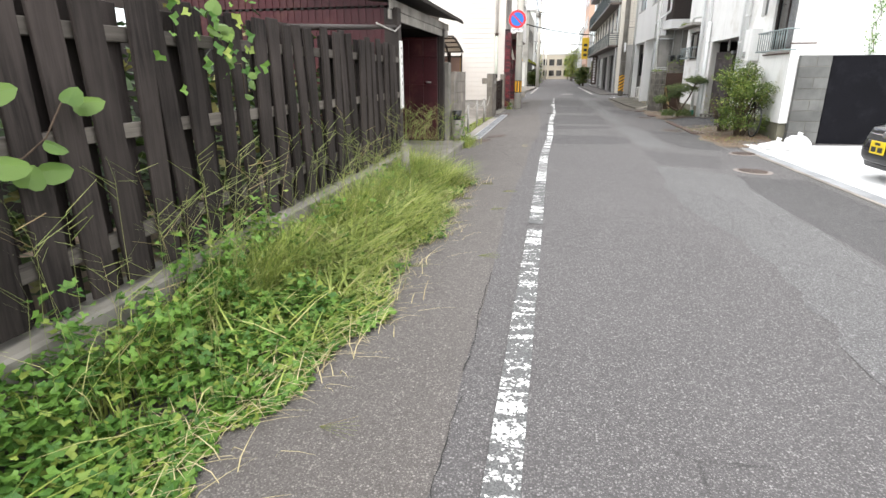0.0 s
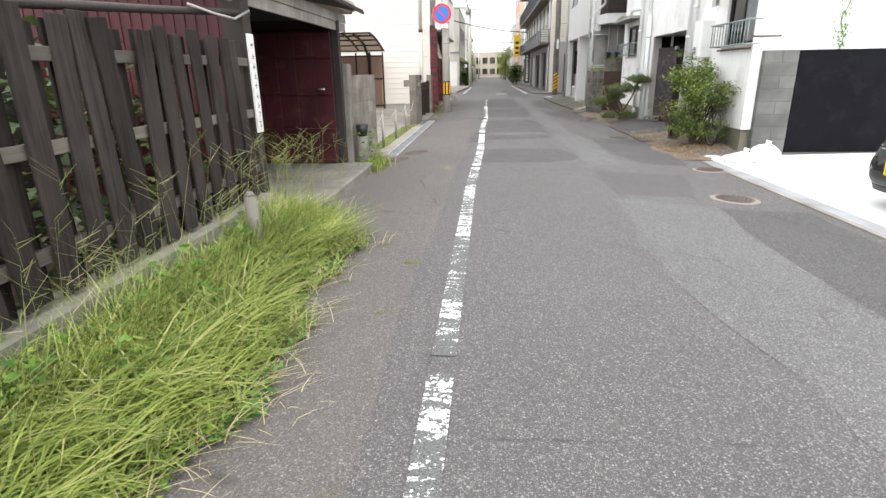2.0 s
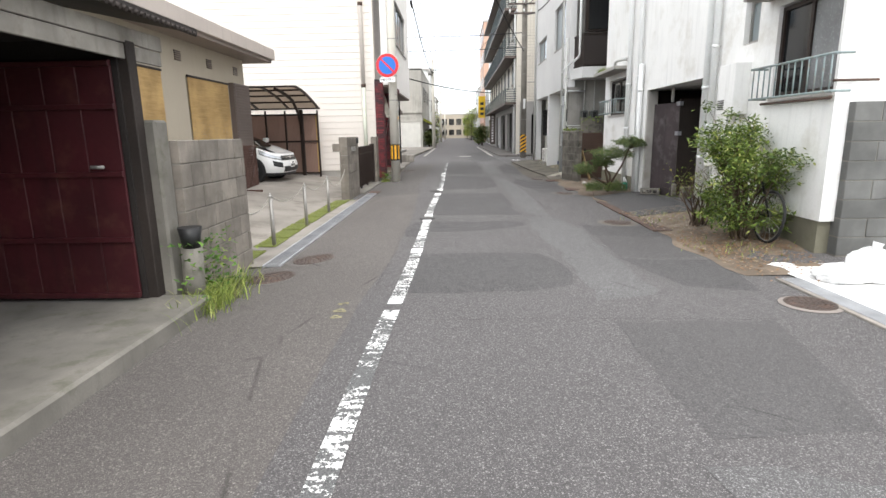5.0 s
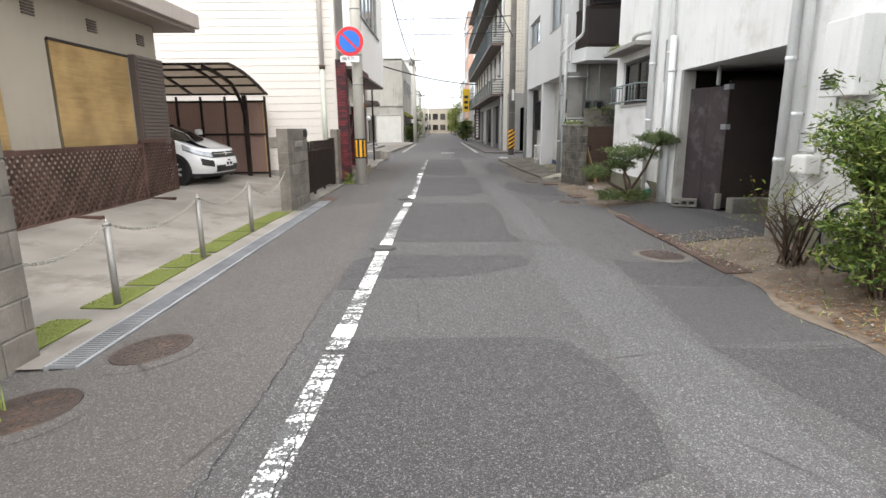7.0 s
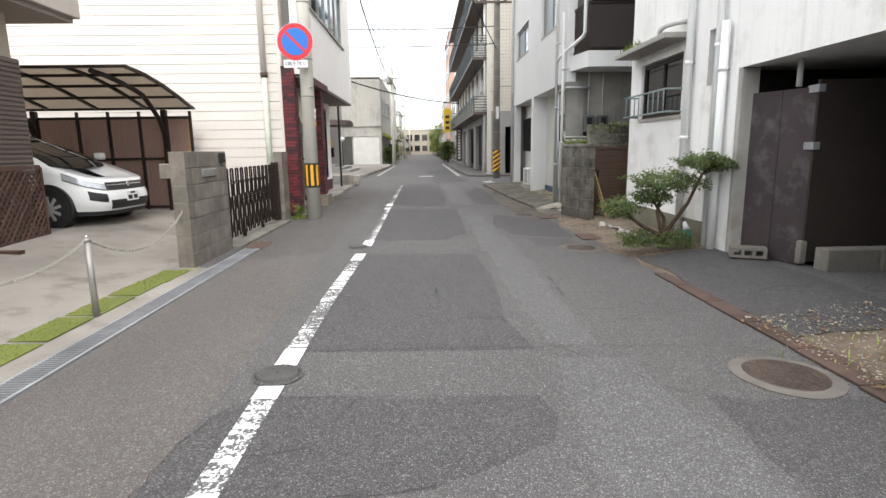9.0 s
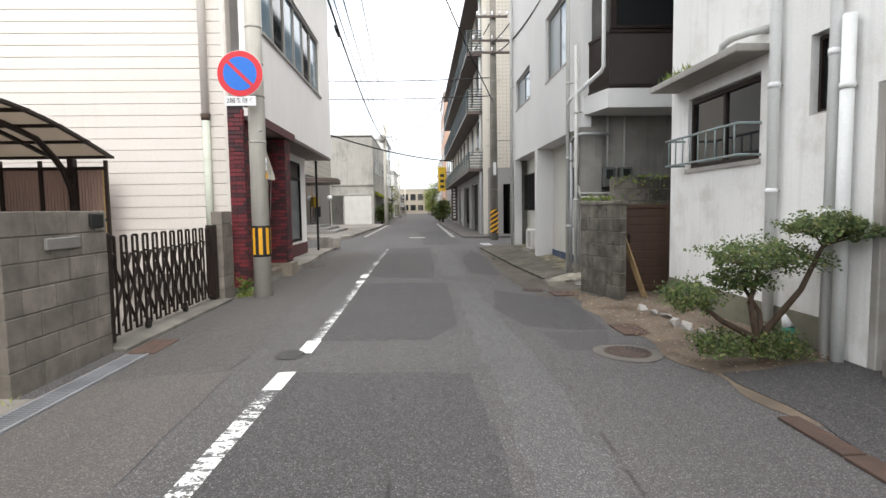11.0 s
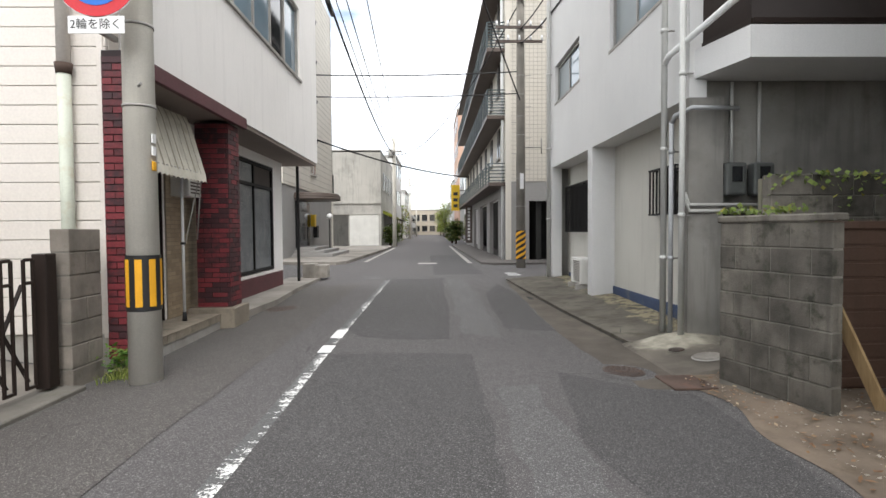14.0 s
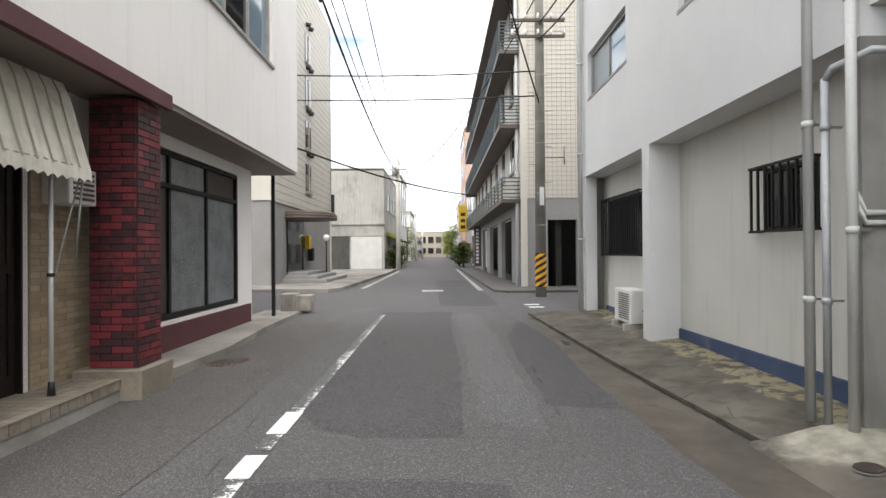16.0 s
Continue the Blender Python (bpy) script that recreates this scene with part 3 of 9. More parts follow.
for k in range(n):
    x0 = -5.1 + k * 3.0 / n
    bx(bm, x0, x0 + 3.0 / n, 7.30 + 0.012 * (k % 2), 7.36, 0.25, 2.15 + 0.12 * (1 - (x0 + 5.1) / 3.0) * 3)
structure("shed_wall_side", bm, RED_METAL, "red painted corrugated iron side wall of the shed", "wall")
shed_roof = thing("shed_roof", (-3.4, 9.0, 2.2), "low shed roof with weathered fascia boards and dark corrugated sheet", "roof", kind="structure")
bm = bmesh.new()
prism(bm, [(-5.4, 3.02), (-1.82, 2.25), (-1.82, 2.29), (-5.4, 3.06)], "y", 6.95, 11.35)
part("roof_sheet", bm, SHED_DARK, shed_roof, "dark corrugated roofing sheet")
for z0, z1, xx in ((1.96, 2.075, -2.09), (2.08, 2.2, -2.075)):
    bm = bmesh.new()
    bx(bm, xx - 0.03, xx, 7.2, 11.2, z0, z1, 0.004)
    part("fascia_board", bm, SHED_BOARD, shed_roof, "weathered whitish fascia board")
bm = bmesh.new()
for k in range(60):
    cyl(bm, (-1.86, 6.98 + k * 0.073, 2.26), (-1.80, 6.98 + k * 0.073, 2.235), 0.02, 0.02, 6)
part("roof_edge", bm, DARK_FRAME, shed_roof, "scalloped dark roof edge")
# The soffit is near-black for the same indoor shade.
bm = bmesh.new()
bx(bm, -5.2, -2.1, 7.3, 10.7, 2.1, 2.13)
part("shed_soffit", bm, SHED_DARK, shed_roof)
for yy, w in ((7.37, 0.16), (10.72, 0.12)):
    bm = bmesh.new()
    bx(bm, -2.2, -2.015 if yy < 8 else -2.07, yy - w / 2, yy + w / 2, 0.03, 2.1, 0.006)
    structure("shed_post", bm, DARK_FRAME, "dark wooden corner post of the shed", "post")
# open leaf of the shed door, folded back along the far side
door = thing("shed_door", (-2.6, 10.58, 0.06), "dark red painted iron shed door standing open", "door")
bm = bmesh.new()
for k in range(5):
    x0 = -3.55 + k * 0.275
    bx(bm, x0, x0 + 0.271, 10.585, 10.61, 0.06, 1.95, 0.004)
part("door_sheet", bm, RED_METAL, door, "streaked dark red iron sheet")
for z in (0.08, 0.55, 1.08, 1.6, 1.92):
    bm = bmesh.new()
    bx(bm, -3.56, -2.17, 10.55, 10.583, z - 0.02, z + 0.02, 0.004)
    part("door_rail", bm, RED_METAL, door)
bm = bmesh.new()
cyl(bm, (-2.33, 10.55, 1.14), (-2.33, 10.50, 1.14), 0.012)
cyl(bm, (-2.38, 10.50, 1.14), (-2.28, 10.50, 1.14), 0.014)
part("door_handle", bm, STEEL, door, "small metal handle")
# Near-black leaf stands in for the shade in the shed's left part.
shade_leaf = thing("shed_door", (-4.3, 10.58, 0.06), "near-black leaf painted as the shade deep inside the shed", "door")
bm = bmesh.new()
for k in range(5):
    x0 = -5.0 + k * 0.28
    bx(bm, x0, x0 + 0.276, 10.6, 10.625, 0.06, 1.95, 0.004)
part("door_sheet", bm, SHED_DARK, shade_leaf)
for z in (0.08, 0.55, 1.08, 1.6, 1.92):
    bm = bmesh.new()
    bx(bm, -5.0, -3.6, 10.565, 10.598, z - 0.02, z + 0.02, 0.004)
    part("door_rail", bm, DARK_FRAME, shade_leaf)
# white name board on the shed post
stick = thing("name_board", (-2.055, 7.3, 1.27), "narrow white painted board with faded black writing on the shed post", "sign")
bm = bmesh.new()
bx(bm, -2.012, -1.992, 7.3, 7.42, 0.84, 1.70, 0.003)
part("board", bm, WHITE_STICK, stick)
FADED_INK = surf("faded_ink", (0.22, 0.20, 0.20), 0.6, 20, 90, 0.8)
rs = random.Random(3)
for k in range(9):
    bm = bmesh.new()
    z = 1.62 - k * 0.085
    for _ in range(3):
        a, b = rs.uniform(-0.03, 0.0), rs.uniform(0.005, 0.03)
        zz = z - rs.uniform(0, 0.05)
        bx(bm, -1.992, -1.9895, 7.36 + a, 7.36 + b, zz - 0.004, zz + 0.004)
    bx(bm, -1.992, -1.9895, 7.357, 7.363, z - 0.05, z)
    part("writing_bars", bm, FADED_INK, stick, "faded black writing")

# concrete block walls: real courses
def block_wall(name, x0, x1, y0, y1, z0, courses, label, material, length=0.39, ch=0.2, along="y", cap=False):
    w = thing(name, ((x0 + x1) / 2, (y0 + y1) / 2, z0), label, "wall", kind="structure")
    rnd = random.Random(int(abs(y0) * 17 + courses))
    u0, u1 = (y0, y1) if along == "y" else (x0, x1)
    d0, d1 = (x0, x1) if along == "y" else (y0, y1)
    bm = bmesh.new()
    if along == "y":
        bx(bm, d0 + 0.006, d1 - 0.006, u0 + 0.006, u1 - 0.006, z0 - 0.15, z0 + courses * ch - 0.006)
    else:
        bx(bm, u0 + 0.006, u1 - 0.006, d0 + 0.006, d1 - 0.006, z0 - 0.15, z0 + courses * ch - 0.006)
    part("joints", bm, MORTAR if material is BRICK else CONCRETE_OLD, w, "grey mortar joints")
    for c in range(courses):
        u = u0 - (length / 2 if c % 2 else 0)
        while u < u1 - 0.02:
            a, b = max(u, u0), min(u + length, u1)
            u += length
            if b - a < 0.03:
                continue
            bm = bmesh.new()
            za, zb = z0 + c * ch + 0.004, z0 + (c + 1) * ch - 0.004
            e = rnd.uniform(0, 0.004)
            if along == "y":
                bx(bm, d0 - e, d1 + e, a + 0.004, b - 0.004, za, zb, 0.006)
            else:
                bx(bm, a + 0.004, b - 0.004, d0 - e, d1 + e, za, zb, 0.006)
            part("block", bm, material, w)
    if cap:
        bm = bmesh.new()
        bx(bm, x0 - 0.02, x1 + 0.02, y0 - 0.02, y1 + 0.02, z0 + courses * ch, z0 + courses * ch + 0.06, 0.012)
        part("coping", bm, material, w, "weathered coping")
    return w


block_wall("wall_block_a", -2.06, -1.92, 10.98, 12.42, -0.12, 7, "grey concrete block boundary wall beside the parking lot", BLOCK, ch=0.208)
bm = bmesh.new()
bx(bm, -2.12, -1.98, 10.77, 10.97, -0.1, 1.5, 0.02)
structure("wall_pier", bm, CONCRETE_OLD, "weathered concrete pier between the shed and the block wall", "wall")

# parking lot slab
def lot_z(x, y):
    return ground_z(x, y) + 0.0


sheet("parking_lot", -9.0, -1.98, 12.15, 23.7, 14, 12, 0.012, CONCRETE_LOT, "stained grey concrete parking lot", "pavement")
sheet("lot_kerb", -1.98, -1.74, 12.2, 18.55, 2, 14, 0.018, CONCRETE_LOT, "pale concrete strip along the drain", "kerb")

# house with reed blinds
HX = -4.62
house = thing("house", (-7.5, 15.5, 0.1), "beige rendered single storey house with a flat deep eave", "house")
bm = bmesh.new()
holed(bm, "x", HX - 0.15, HX, 10.9, 19.75, 0.0, 3.13, [(13.95, 15.95, 1.05, 2.5), (16.84, 18.75, 1.05, 2.5)])
part("wall", bm, HOUSE_WALL, house, "beige rendered wall")
bm = bmesh.new()
bx(bm, -12, HX - 0.15, 19.6, 19.75, 0.0, 3.13)
part("wall", bm, HOUSE_WALL, house, "beige rendered wall")
bm = bmesh.new()
bx(bm, -12.5, -4.05, 10.2, 20.45, 3.2, 3.46, 0.01)
part("roof", bm, EAVE, house, "beige flat roof edge")
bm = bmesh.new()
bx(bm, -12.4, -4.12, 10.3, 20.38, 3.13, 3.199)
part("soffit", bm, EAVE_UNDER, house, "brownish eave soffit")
for a, b in ((13.98, 15.92), (16.88, 18.72)):
    bm = bmesh.new()
    for k in range(110):
        z = 1.06 + k * 1.43 / 110
        bx(bm, HX + 0.006, HX + 0.02 + 0.004 * (k % 2), a, b, z, z + 0.0115)
    bl = part("reed_blind", bm, BLIND, house, "straw coloured reed blind")
    for z in (1.05, 2.5):
        bm = bmesh.new()
        bx(bm, HX, HX + 0.035, a - 0.02, b + 0.02, z - 0.02, z + 0.02, 0.004)
        part("blind_rail", bm, DARK_FRAME, bl)
bm = bmesh.new()
bx(bm, HX, HX + 0.12, 18.79, 19.72, 1.03, 2.54, 0.01)
sb = part("shutter_box", bm, SHUTTER_METAL, house, "dark grey shutter box")
for k in range(24):
    z = 1.06 + k * 0.0615
    bm = bmesh.new()
    bx(bm, HX + 0.12, HX + 0.136, 18.81, 19.70, z, z + 0.042, 0.006)
    part("slat", bm, SHUTTER_METAL, sb)
for yy in (15.5, 16.6, 17.9, 19.25):
    bm = bmesh.new()
    for k in range(5):
        bx(bm, HX, HX + 0.022, yy - 0.11, yy + 0.11, 2.74 + k * 0.038, 2.762 + k * 0.038)
    part("wall_vent", bm, SHUTTER_METAL, house, "small louvred wall vent")

# lattice screens
def lattice(p, q, z0, z1):
    t = thing("lattice_screen", (*p, z0), "brown stained wooden lattice screen standing on the lot", "fence", "lattice screens")
    P, Q = Vector((*p, 0)), Vector((*q, 0))
    d = (Q - P).normalized()
    L = (Q - P).length
    H = z1 - z0

    def at(u, v):
        return P + d * u + Vector((0, 0, z0 + v))
    for a, b in (((0, 0), (L, 0)), ((0, H), (L, H)), ((0, 0), (0, H)), ((L, 0), (L, H))):
        bm = bmesh.new()
        beam(bm, at(*a), at(*b), 0.045, 0.06, (0.1, 0, 1) if a[1] == b[1] else (1, 0, 0))
        part("frame_bar", bm, LATTICE_WOOD, t)
    off = Vector((d.y, -d.x, 0)) * 0.012
    for sgn in (1, -1):
        u = -H
        while u < L + H:
            a, b = (u, u + sgn * H)
            pa, pb = [u, 0.0], [u + sgn * H, H]
            lo, hi = 0.0, 1.0
            for lim, s in ((0, 1), (L, -1)):
                du = pb[0] - pa[0]
                if du:
                    k = (lim - pa[0]) / du
                    if (du > 0) == (s > 0):
                        lo = max(lo, k)
                    else:
                        hi = min(hi, k)
            if hi - lo > 0.06:
                bm = bmesh.new()
                beam(bm, at(pa[0] + (pb[0] - pa[0]) * lo, H * lo) + off * sgn, at(pa[0] + (pb[0] - pa[0]) * hi, H * hi) + off * sgn, 0.010, 0.036, (d.x, d.y, 0))
                part("slat", bm, LATTICE_WOOD, t)
            u += 0.115
    return t


lattice((-4.33, 15.2), (-4.36, 18.4), 0.16, 1.04)
lattice((-4.4, 18.45), (-4.54, 19.85), 0.16, 1.12)
for yy in (16.45, 18.5):
    bm = bmesh.new()
    prism(bm, [(yy - 0.05, 0.1), (yy + 0.05, 0.1), (yy + 0.05, 0.17), (yy - 0.05, 0.17)], "x", -4.36, -3.95)
    tagged(part("screen_foot", bm, LATTICE_WOOD), "brown wooden foot of the lattice screen on concrete", "fence foot", "screen feet")

# big siding wall and building A
siding = thing("wall_siding", (-8, 23.8, 0), "cream horizontal siding wall with thin shadow joints", "wall", kind="structure")
bm = bmesh.new()
bx(bm, -16, -2.04, 23.83, 24.0, -0.1, 9.0)
part("backing", bm, surf("siding_joint_shade", (0.66, 0.61, 0.56), 0.9, 1, 40, 0.7), siding, "dark joint backing")
z = 0.24
while z < 8.9:
    bm = bmesh.new()
    bx(bm, -16, -2.04, 23.77, 23.828, z, z + 0.182, 0.004)
    part("siding_board", bm, SIDING, siding)
    z += 0.189
bm = bmesh.new()
bx(bm, -16, -2.06, 23.79, 23.826, -0.1, 0.235)
part("plinth", bm, CONCRETE, siding, "grey concrete plinth")
bm = bmesh.new()
bx(bm, -2.125, -2.06, 23.755, 23.83, 0.2, 9.0, 0.006)
part("corner_trim", bm, SIDING, siding, "cream corner trim")

FA = -1.62   # face of the upper storey
bm = bmesh.new()
holed(bm, "x", FA - 0.2, FA, 23.75, 31.55, 2.86, 9.0, [(24.4, 29.95, 4.4, 5.9)])
bx(bm, -9, FA - 0.2, 31.35, 31.55, 2.86, 9.0)
bx(bm, -9, -1.62, 23.76, 31.55, 8.9, 9.1)
structure("wall_a_upper", bm, A_WALL, "cream rendered upper storey over the shop front", "wall")
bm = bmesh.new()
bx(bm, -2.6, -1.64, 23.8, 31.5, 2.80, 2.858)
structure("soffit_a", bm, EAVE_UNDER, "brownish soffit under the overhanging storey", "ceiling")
bm = bmesh.new()
bx(bm, -1.62, -1.56, 23.72, 26.4, 2.74, 2.90, 0.006)
structure("trim_a", bm, MAROON, "dark maroon edge above the awning", "trim")
bm = bmesh.new()
holed(bm, "x", -2.46, -2.31, 23.85, 30.75, 0.05, 2.8, [(24.62, 25.36, 0.05, 2.1), (26.65, 30.2, 0.42, 2.62)])
bx(bm, -9, -2.31, 30.75, 30.9, 0.05, 2.8)
structure("wall_a_lower", bm, A_WALL, "cream rendered recessed ground floor wall", "wall")
# Near-black backing in place of the shop's shaded interior.
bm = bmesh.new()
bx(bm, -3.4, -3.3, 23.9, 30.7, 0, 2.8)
structure("wall_a_inside", bm, SHED_DARK, "near-black backing for the shade behind the shop windows", "wall")
bm = bmesh.new()
bx(bm, -2.309, -2.27, 26.4, 30.76, 0.02, 0.36, 0.004)
structure("baseboard_a", bm, MAROON, "maroon painted base below the shop window", "trim")

# ---- right side: black wall, apartment, grey building ----
bm = bmesh.new()
bx(bm, 5.32, 12, 12.42, 12.6, -0.2, 1.61, 0.01)
structure("wall_black", bm, BLACK_WALL, "black rendered boundary wall", "wall")
block_wall("wall_block_b", 4.74, 5.31, 12.40, 12.58, -0.08, 8, "light grey block pier between the white wall and the black wall", BLOCK_LIGHT, 0.6, 0.212, "x")


def lot_r(x, y):
    return -0.13 + 0.0 * x


sheet("new_concrete_lot", 3.86, 12, 2.0, 12.4, 6, 6, 0.0, CONCRETE_NEW, "bright new concrete forecourt", "pavement", lambda x, y: -0.115 + 0.02 * smooth(4, 8, x))

# apartment house
FX = 4.58
apt = thing("apartment_house", (8, 17, 0), "white rendered apartment house with rain stains", "house")
ap_holes = [(12.55, 13.75, 1.72, 2.85), (15.62, 18.52, -0.1, 2.18), (18.95, 19.25, 2.05, 2.75), (19.95, 21.45, 1.72, 2.62), (14.2, 14.6, 2.5, 3.1)]
bm = bmesh.new()
holed(bm, "x", FX, FX + 0.2, 12.5, 21.91, 0.3, 8.5, ap_holes)
holed(bm, "x", FX, FX + 0.2, 18.52, 21.91, -0.1, 0.3, [])
bx(bm, FX + 0.2, 14, 12.62, 12.8, 0.3, 8.5)
bx(bm, FX + 0.2, 14, 21.71, 21.91, 0.0, 8.5)
part("wall", bm, APT_WALL, apt, "white rendered wall with rain streaks")
bm = bmesh.new()
bx(bm, FX + 0.02, FX + 0.2, 12.55, 15.6, -0.2, 0.299)
part("base", bm, APT_BASE, apt, "mossy concrete base")
bm = bmesh.new()
bx(bm, FX - 0.012, FX - 0.001, 18.9, 21.9, -0.2, 0.28)
part("base", bm, APT_BASE, apt, "mossy concrete base")
bm = bmesh.new()
bx(bm, FX, 14, 12.6, 21.91, 8.5, 8.7)
part("roof", bm, APT_WALL, apt)
bm = bmesh.new()
bx(bm, FX + 0.2, 9, 15.0, 19.2, 2.19, 2.3)
part("passage_ceiling", bm, APT_WALL, apt)
# Passage walls are painted near-black for the shade inside.
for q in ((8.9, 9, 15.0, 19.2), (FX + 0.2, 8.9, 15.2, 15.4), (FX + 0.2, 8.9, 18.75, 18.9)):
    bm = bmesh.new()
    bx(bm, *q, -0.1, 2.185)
    part("passage_wall", bm, SHED_DARK, apt, "passage wall painted near-black as indoor shade")

# Dirty grey render, darkened further for the shade under the balcony.
G_SIDE = surf("dirty_grey_render_with_shade", (0.33, 0.315, 0.29), 0.5, 0.9, 80, 0.9, streak=0.5, stain=(0.16, 0.15, 0.135), stain_amount=0.6)
# grey building on the far side of the little yard
GX = 4.08
bm = bmesh.new()
holed(bm, "x", GX, GX + 0.2, 24.5, 31.9, 2.74, 12.0, [(25.3, 27.3, 4.15, 5.6), (29.15, 31.25, 4.2, 5.08)])
structure("wall_g_upper", bm, G_WALL, "smooth grey rendered building with an overhanging upper storey", "wall")
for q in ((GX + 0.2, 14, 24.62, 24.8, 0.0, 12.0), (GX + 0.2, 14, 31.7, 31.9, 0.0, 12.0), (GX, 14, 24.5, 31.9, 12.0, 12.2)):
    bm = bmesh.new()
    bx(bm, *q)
    structure("wall_g_side", bm, G_SIDE, "dirty grey rendered side wall, darkened for balcony shade", "wall")
bm = bmesh.new()
bx(bm, GX + 0.2, 4.7, 24.8, 31.7, 2.74, 2.9)
structure("soffit_g", bm, G_WALL, "grey soffit of the overhanging storey", "ceiling")
# The first column takes the render with the balcony's shade in it.
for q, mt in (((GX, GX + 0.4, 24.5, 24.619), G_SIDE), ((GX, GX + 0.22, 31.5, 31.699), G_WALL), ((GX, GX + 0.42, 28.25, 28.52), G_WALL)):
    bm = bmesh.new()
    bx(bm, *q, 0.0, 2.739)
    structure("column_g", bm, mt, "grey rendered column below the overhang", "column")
bm = bmesh.new()
holed(bm, "x", 4.5, 4.65, 24.78, 31.7, 0.0, 2.74, [(25.5, 26.33, 1.44, 2.1), (29.45, 31.42, 1.18, 2.26)])
structure("wall_g_lower", bm, G_WALL_LOW, "grey beige recessed ground floor wall", "wall")
bm = bmesh.new()
bx(bm, 4.47, 4.499, 24.8, 28.25, 0.0, 0.2, 0.003)
bx(bm, 4.47, 4.499, 28.52, 31.5, 0.0, 0.2, 0.003)
structure("baseboard_g", bm, BLUE_BASE, "blue painted skirting of the grey wall", "trim")

yard_wall = block_wall("wall_block_c", 3.788, 3.888, 22.025, 23.035, -0.07, 7, "short weathered concrete block wall set askew before the yard", BLOCK_OLD, 0.34, 0.195, cap=True)
yard_wall.rotation_euler.z = radians(16.1)
block_wall("wall_block_d", 4.28, 6.5, 23.3, 23.44, -0.05, 9, "mossy old block wall behind the gate", BLOCK_OLD, along="x")

# ---- far street ----
# hotel on the right beyond the crossing
bm = bmesh.new()
holed(bm, "x", 4.0, 4.2, 39.3, 64, 3.1, 11, [])
bx(bm, 4.2, 14, 39.3, 39.5, 3.1, 13)
structure("wall_hotel_upper", bm, TILE_CREAM, "cream tiled hotel facade", "wall")
bm = bmesh.new()
holed(bm, "x", 4.02, 4.2, 39.32, 64, 0.0, 3.1, [(42, 45.5, 0, 2.6), (47, 51, 0, 2.6), (53, 56, 0, 2.6)])
holed(bm, "y", 39.32, 39.5, 4.2, 14, 0.0, 3.1, [(4.9, 5.9, 0, 2.35)])
structure("wall_hotel_lower", bm, TILE_GREY, "grey tiled ground floor of the hotel", "wall")
# Near-black inner walls stand for the shade inside the garage.
bm = bmesh.new()
bx(bm, 5.2, 5.4, 39.5, 64, 0.0, 3.0)
bx(bm, 4.2, 14, 41, 41.2, 0, 3.0)
bx(bm, 4.0, 14, 39.3, 64, 12.9, 13.1)
structure("wall_hotel_inside", bm, DARK_VOID, "hotel garage interior, near-black in place of shade", "wall")
# hotel on the left beyond the crossing
bm = bmesh.new()
holed(bm, "x", -5.1, -4.9, 40.5, 51.5, 3.2, 14, [])
bx(bm, -14, -5.1, 40.5, 40.7, 3.2, 14)
bx(bm, -14, -4.9, 51.3, 51.5, 0, 14)
structure("wall_tile_upper", bm, TILE_CREAM, "cream tiled building with narrow windows", "wall")
bm = bmesh.new()
bx(bm, -14, -4.95, 40.55, 51.3, 0.1, 3.2)
structure("wall_tile_lower", bm, TILE_GREY, "grey tiled ground floor", "wall")
# stained two storey block
bm = bmesh.new()
holed(bm, "y", 61.3, 61.5, -10, -2.9, 0.0, 7.5, [(-7.1, -5.5, 0, 2.5), (-5.4, -3.1, 0, 2.5)])
bx(bm, -3.1, -2.9, 61.5, 76, 0, 7.5)
bx(bm, -10, -2.9, 61.3, 76, 7.4, 7.6)
bx(bm, -10, -3.1, 64, 64.2, 0, 7)
structure("wall_stained", bm, STAINED, "stained grey concrete two storey building", "wall")
# end of the street
bm = bmesh.new()
bx(bm, -4.5, 9, 160, 172, 0, 6.3)
structure("wall_end", bm, HOUSE_WALL, "pale low building closing the street", "wall")

# ---- road details ----
def strip(name, x0, x1, y0, y1, lift, material, label, lean=0.0, cuts=((0, 0),)):
    bm = bmesh.new()
    n = max(2, int((y1 - y0) / 0.5))
    rows = []
    for k in range(n + 1):
        y = y0 + (y1 - y0) * k / n
        rows.append([bm.verts.new((x + lean * (y - y0), y, ground_z(x, y) + lift)) for x in (x0, x1)])
    for a, b in zip(rows, rows[1:]):
        bm.faces.new((a[0], a[1], b[1], b[0]))
    return structure(name, bm, material, label, "road marking")


def line_x(y):
    """Middle of the hand-laid edge line, which wanders a little."""
    return -0.083 + 0.073 * smooth(8.5, 12.5, y) + 0.065 * smooth(16.0, 20.0, y) - 0.035 * smooth(21.5, 25.0, y)


def edge_strip(name, y0, y1, half, lift, material, label):
    bm = bmesh.new()
    n = max(2, int((y1 - y0) / 0.3))
    rows = [[bm.verts.new((line_x(y) + d, y, ground_z(line_x(y) + d, y) + lift)) for d in (-half, half)] for y in np.linspace(y0, y1, n + 1)]
    for a, b in zip(rows, rows[1:]):
        bm.faces.new((a[0], a[1], b[1], b[0]))
    return structure(name, bm, material, label, "road marking")


edge_line = [(-1.5, 4.55), (4.72, 10.35), (10.5, 12.15), (12.22, 14.85), (15.15, 18.75), (19.3, 23.9), (24.3, 31.8)]
for y0, y1 in edge_line:
    edge_strip("road_line", y0, y1, 0.062 if y0 < 19 else 0.054, 0.006, PAINT, "worn white painted edge line on asphalt")
SOLID_PAINT = surf("fresh_road_paint", (0.80, 0.80, 0.78), 0.9, 6, 120, 0.7, stain=(0.35, 0.35, 0.34), stain_amount=0.6)
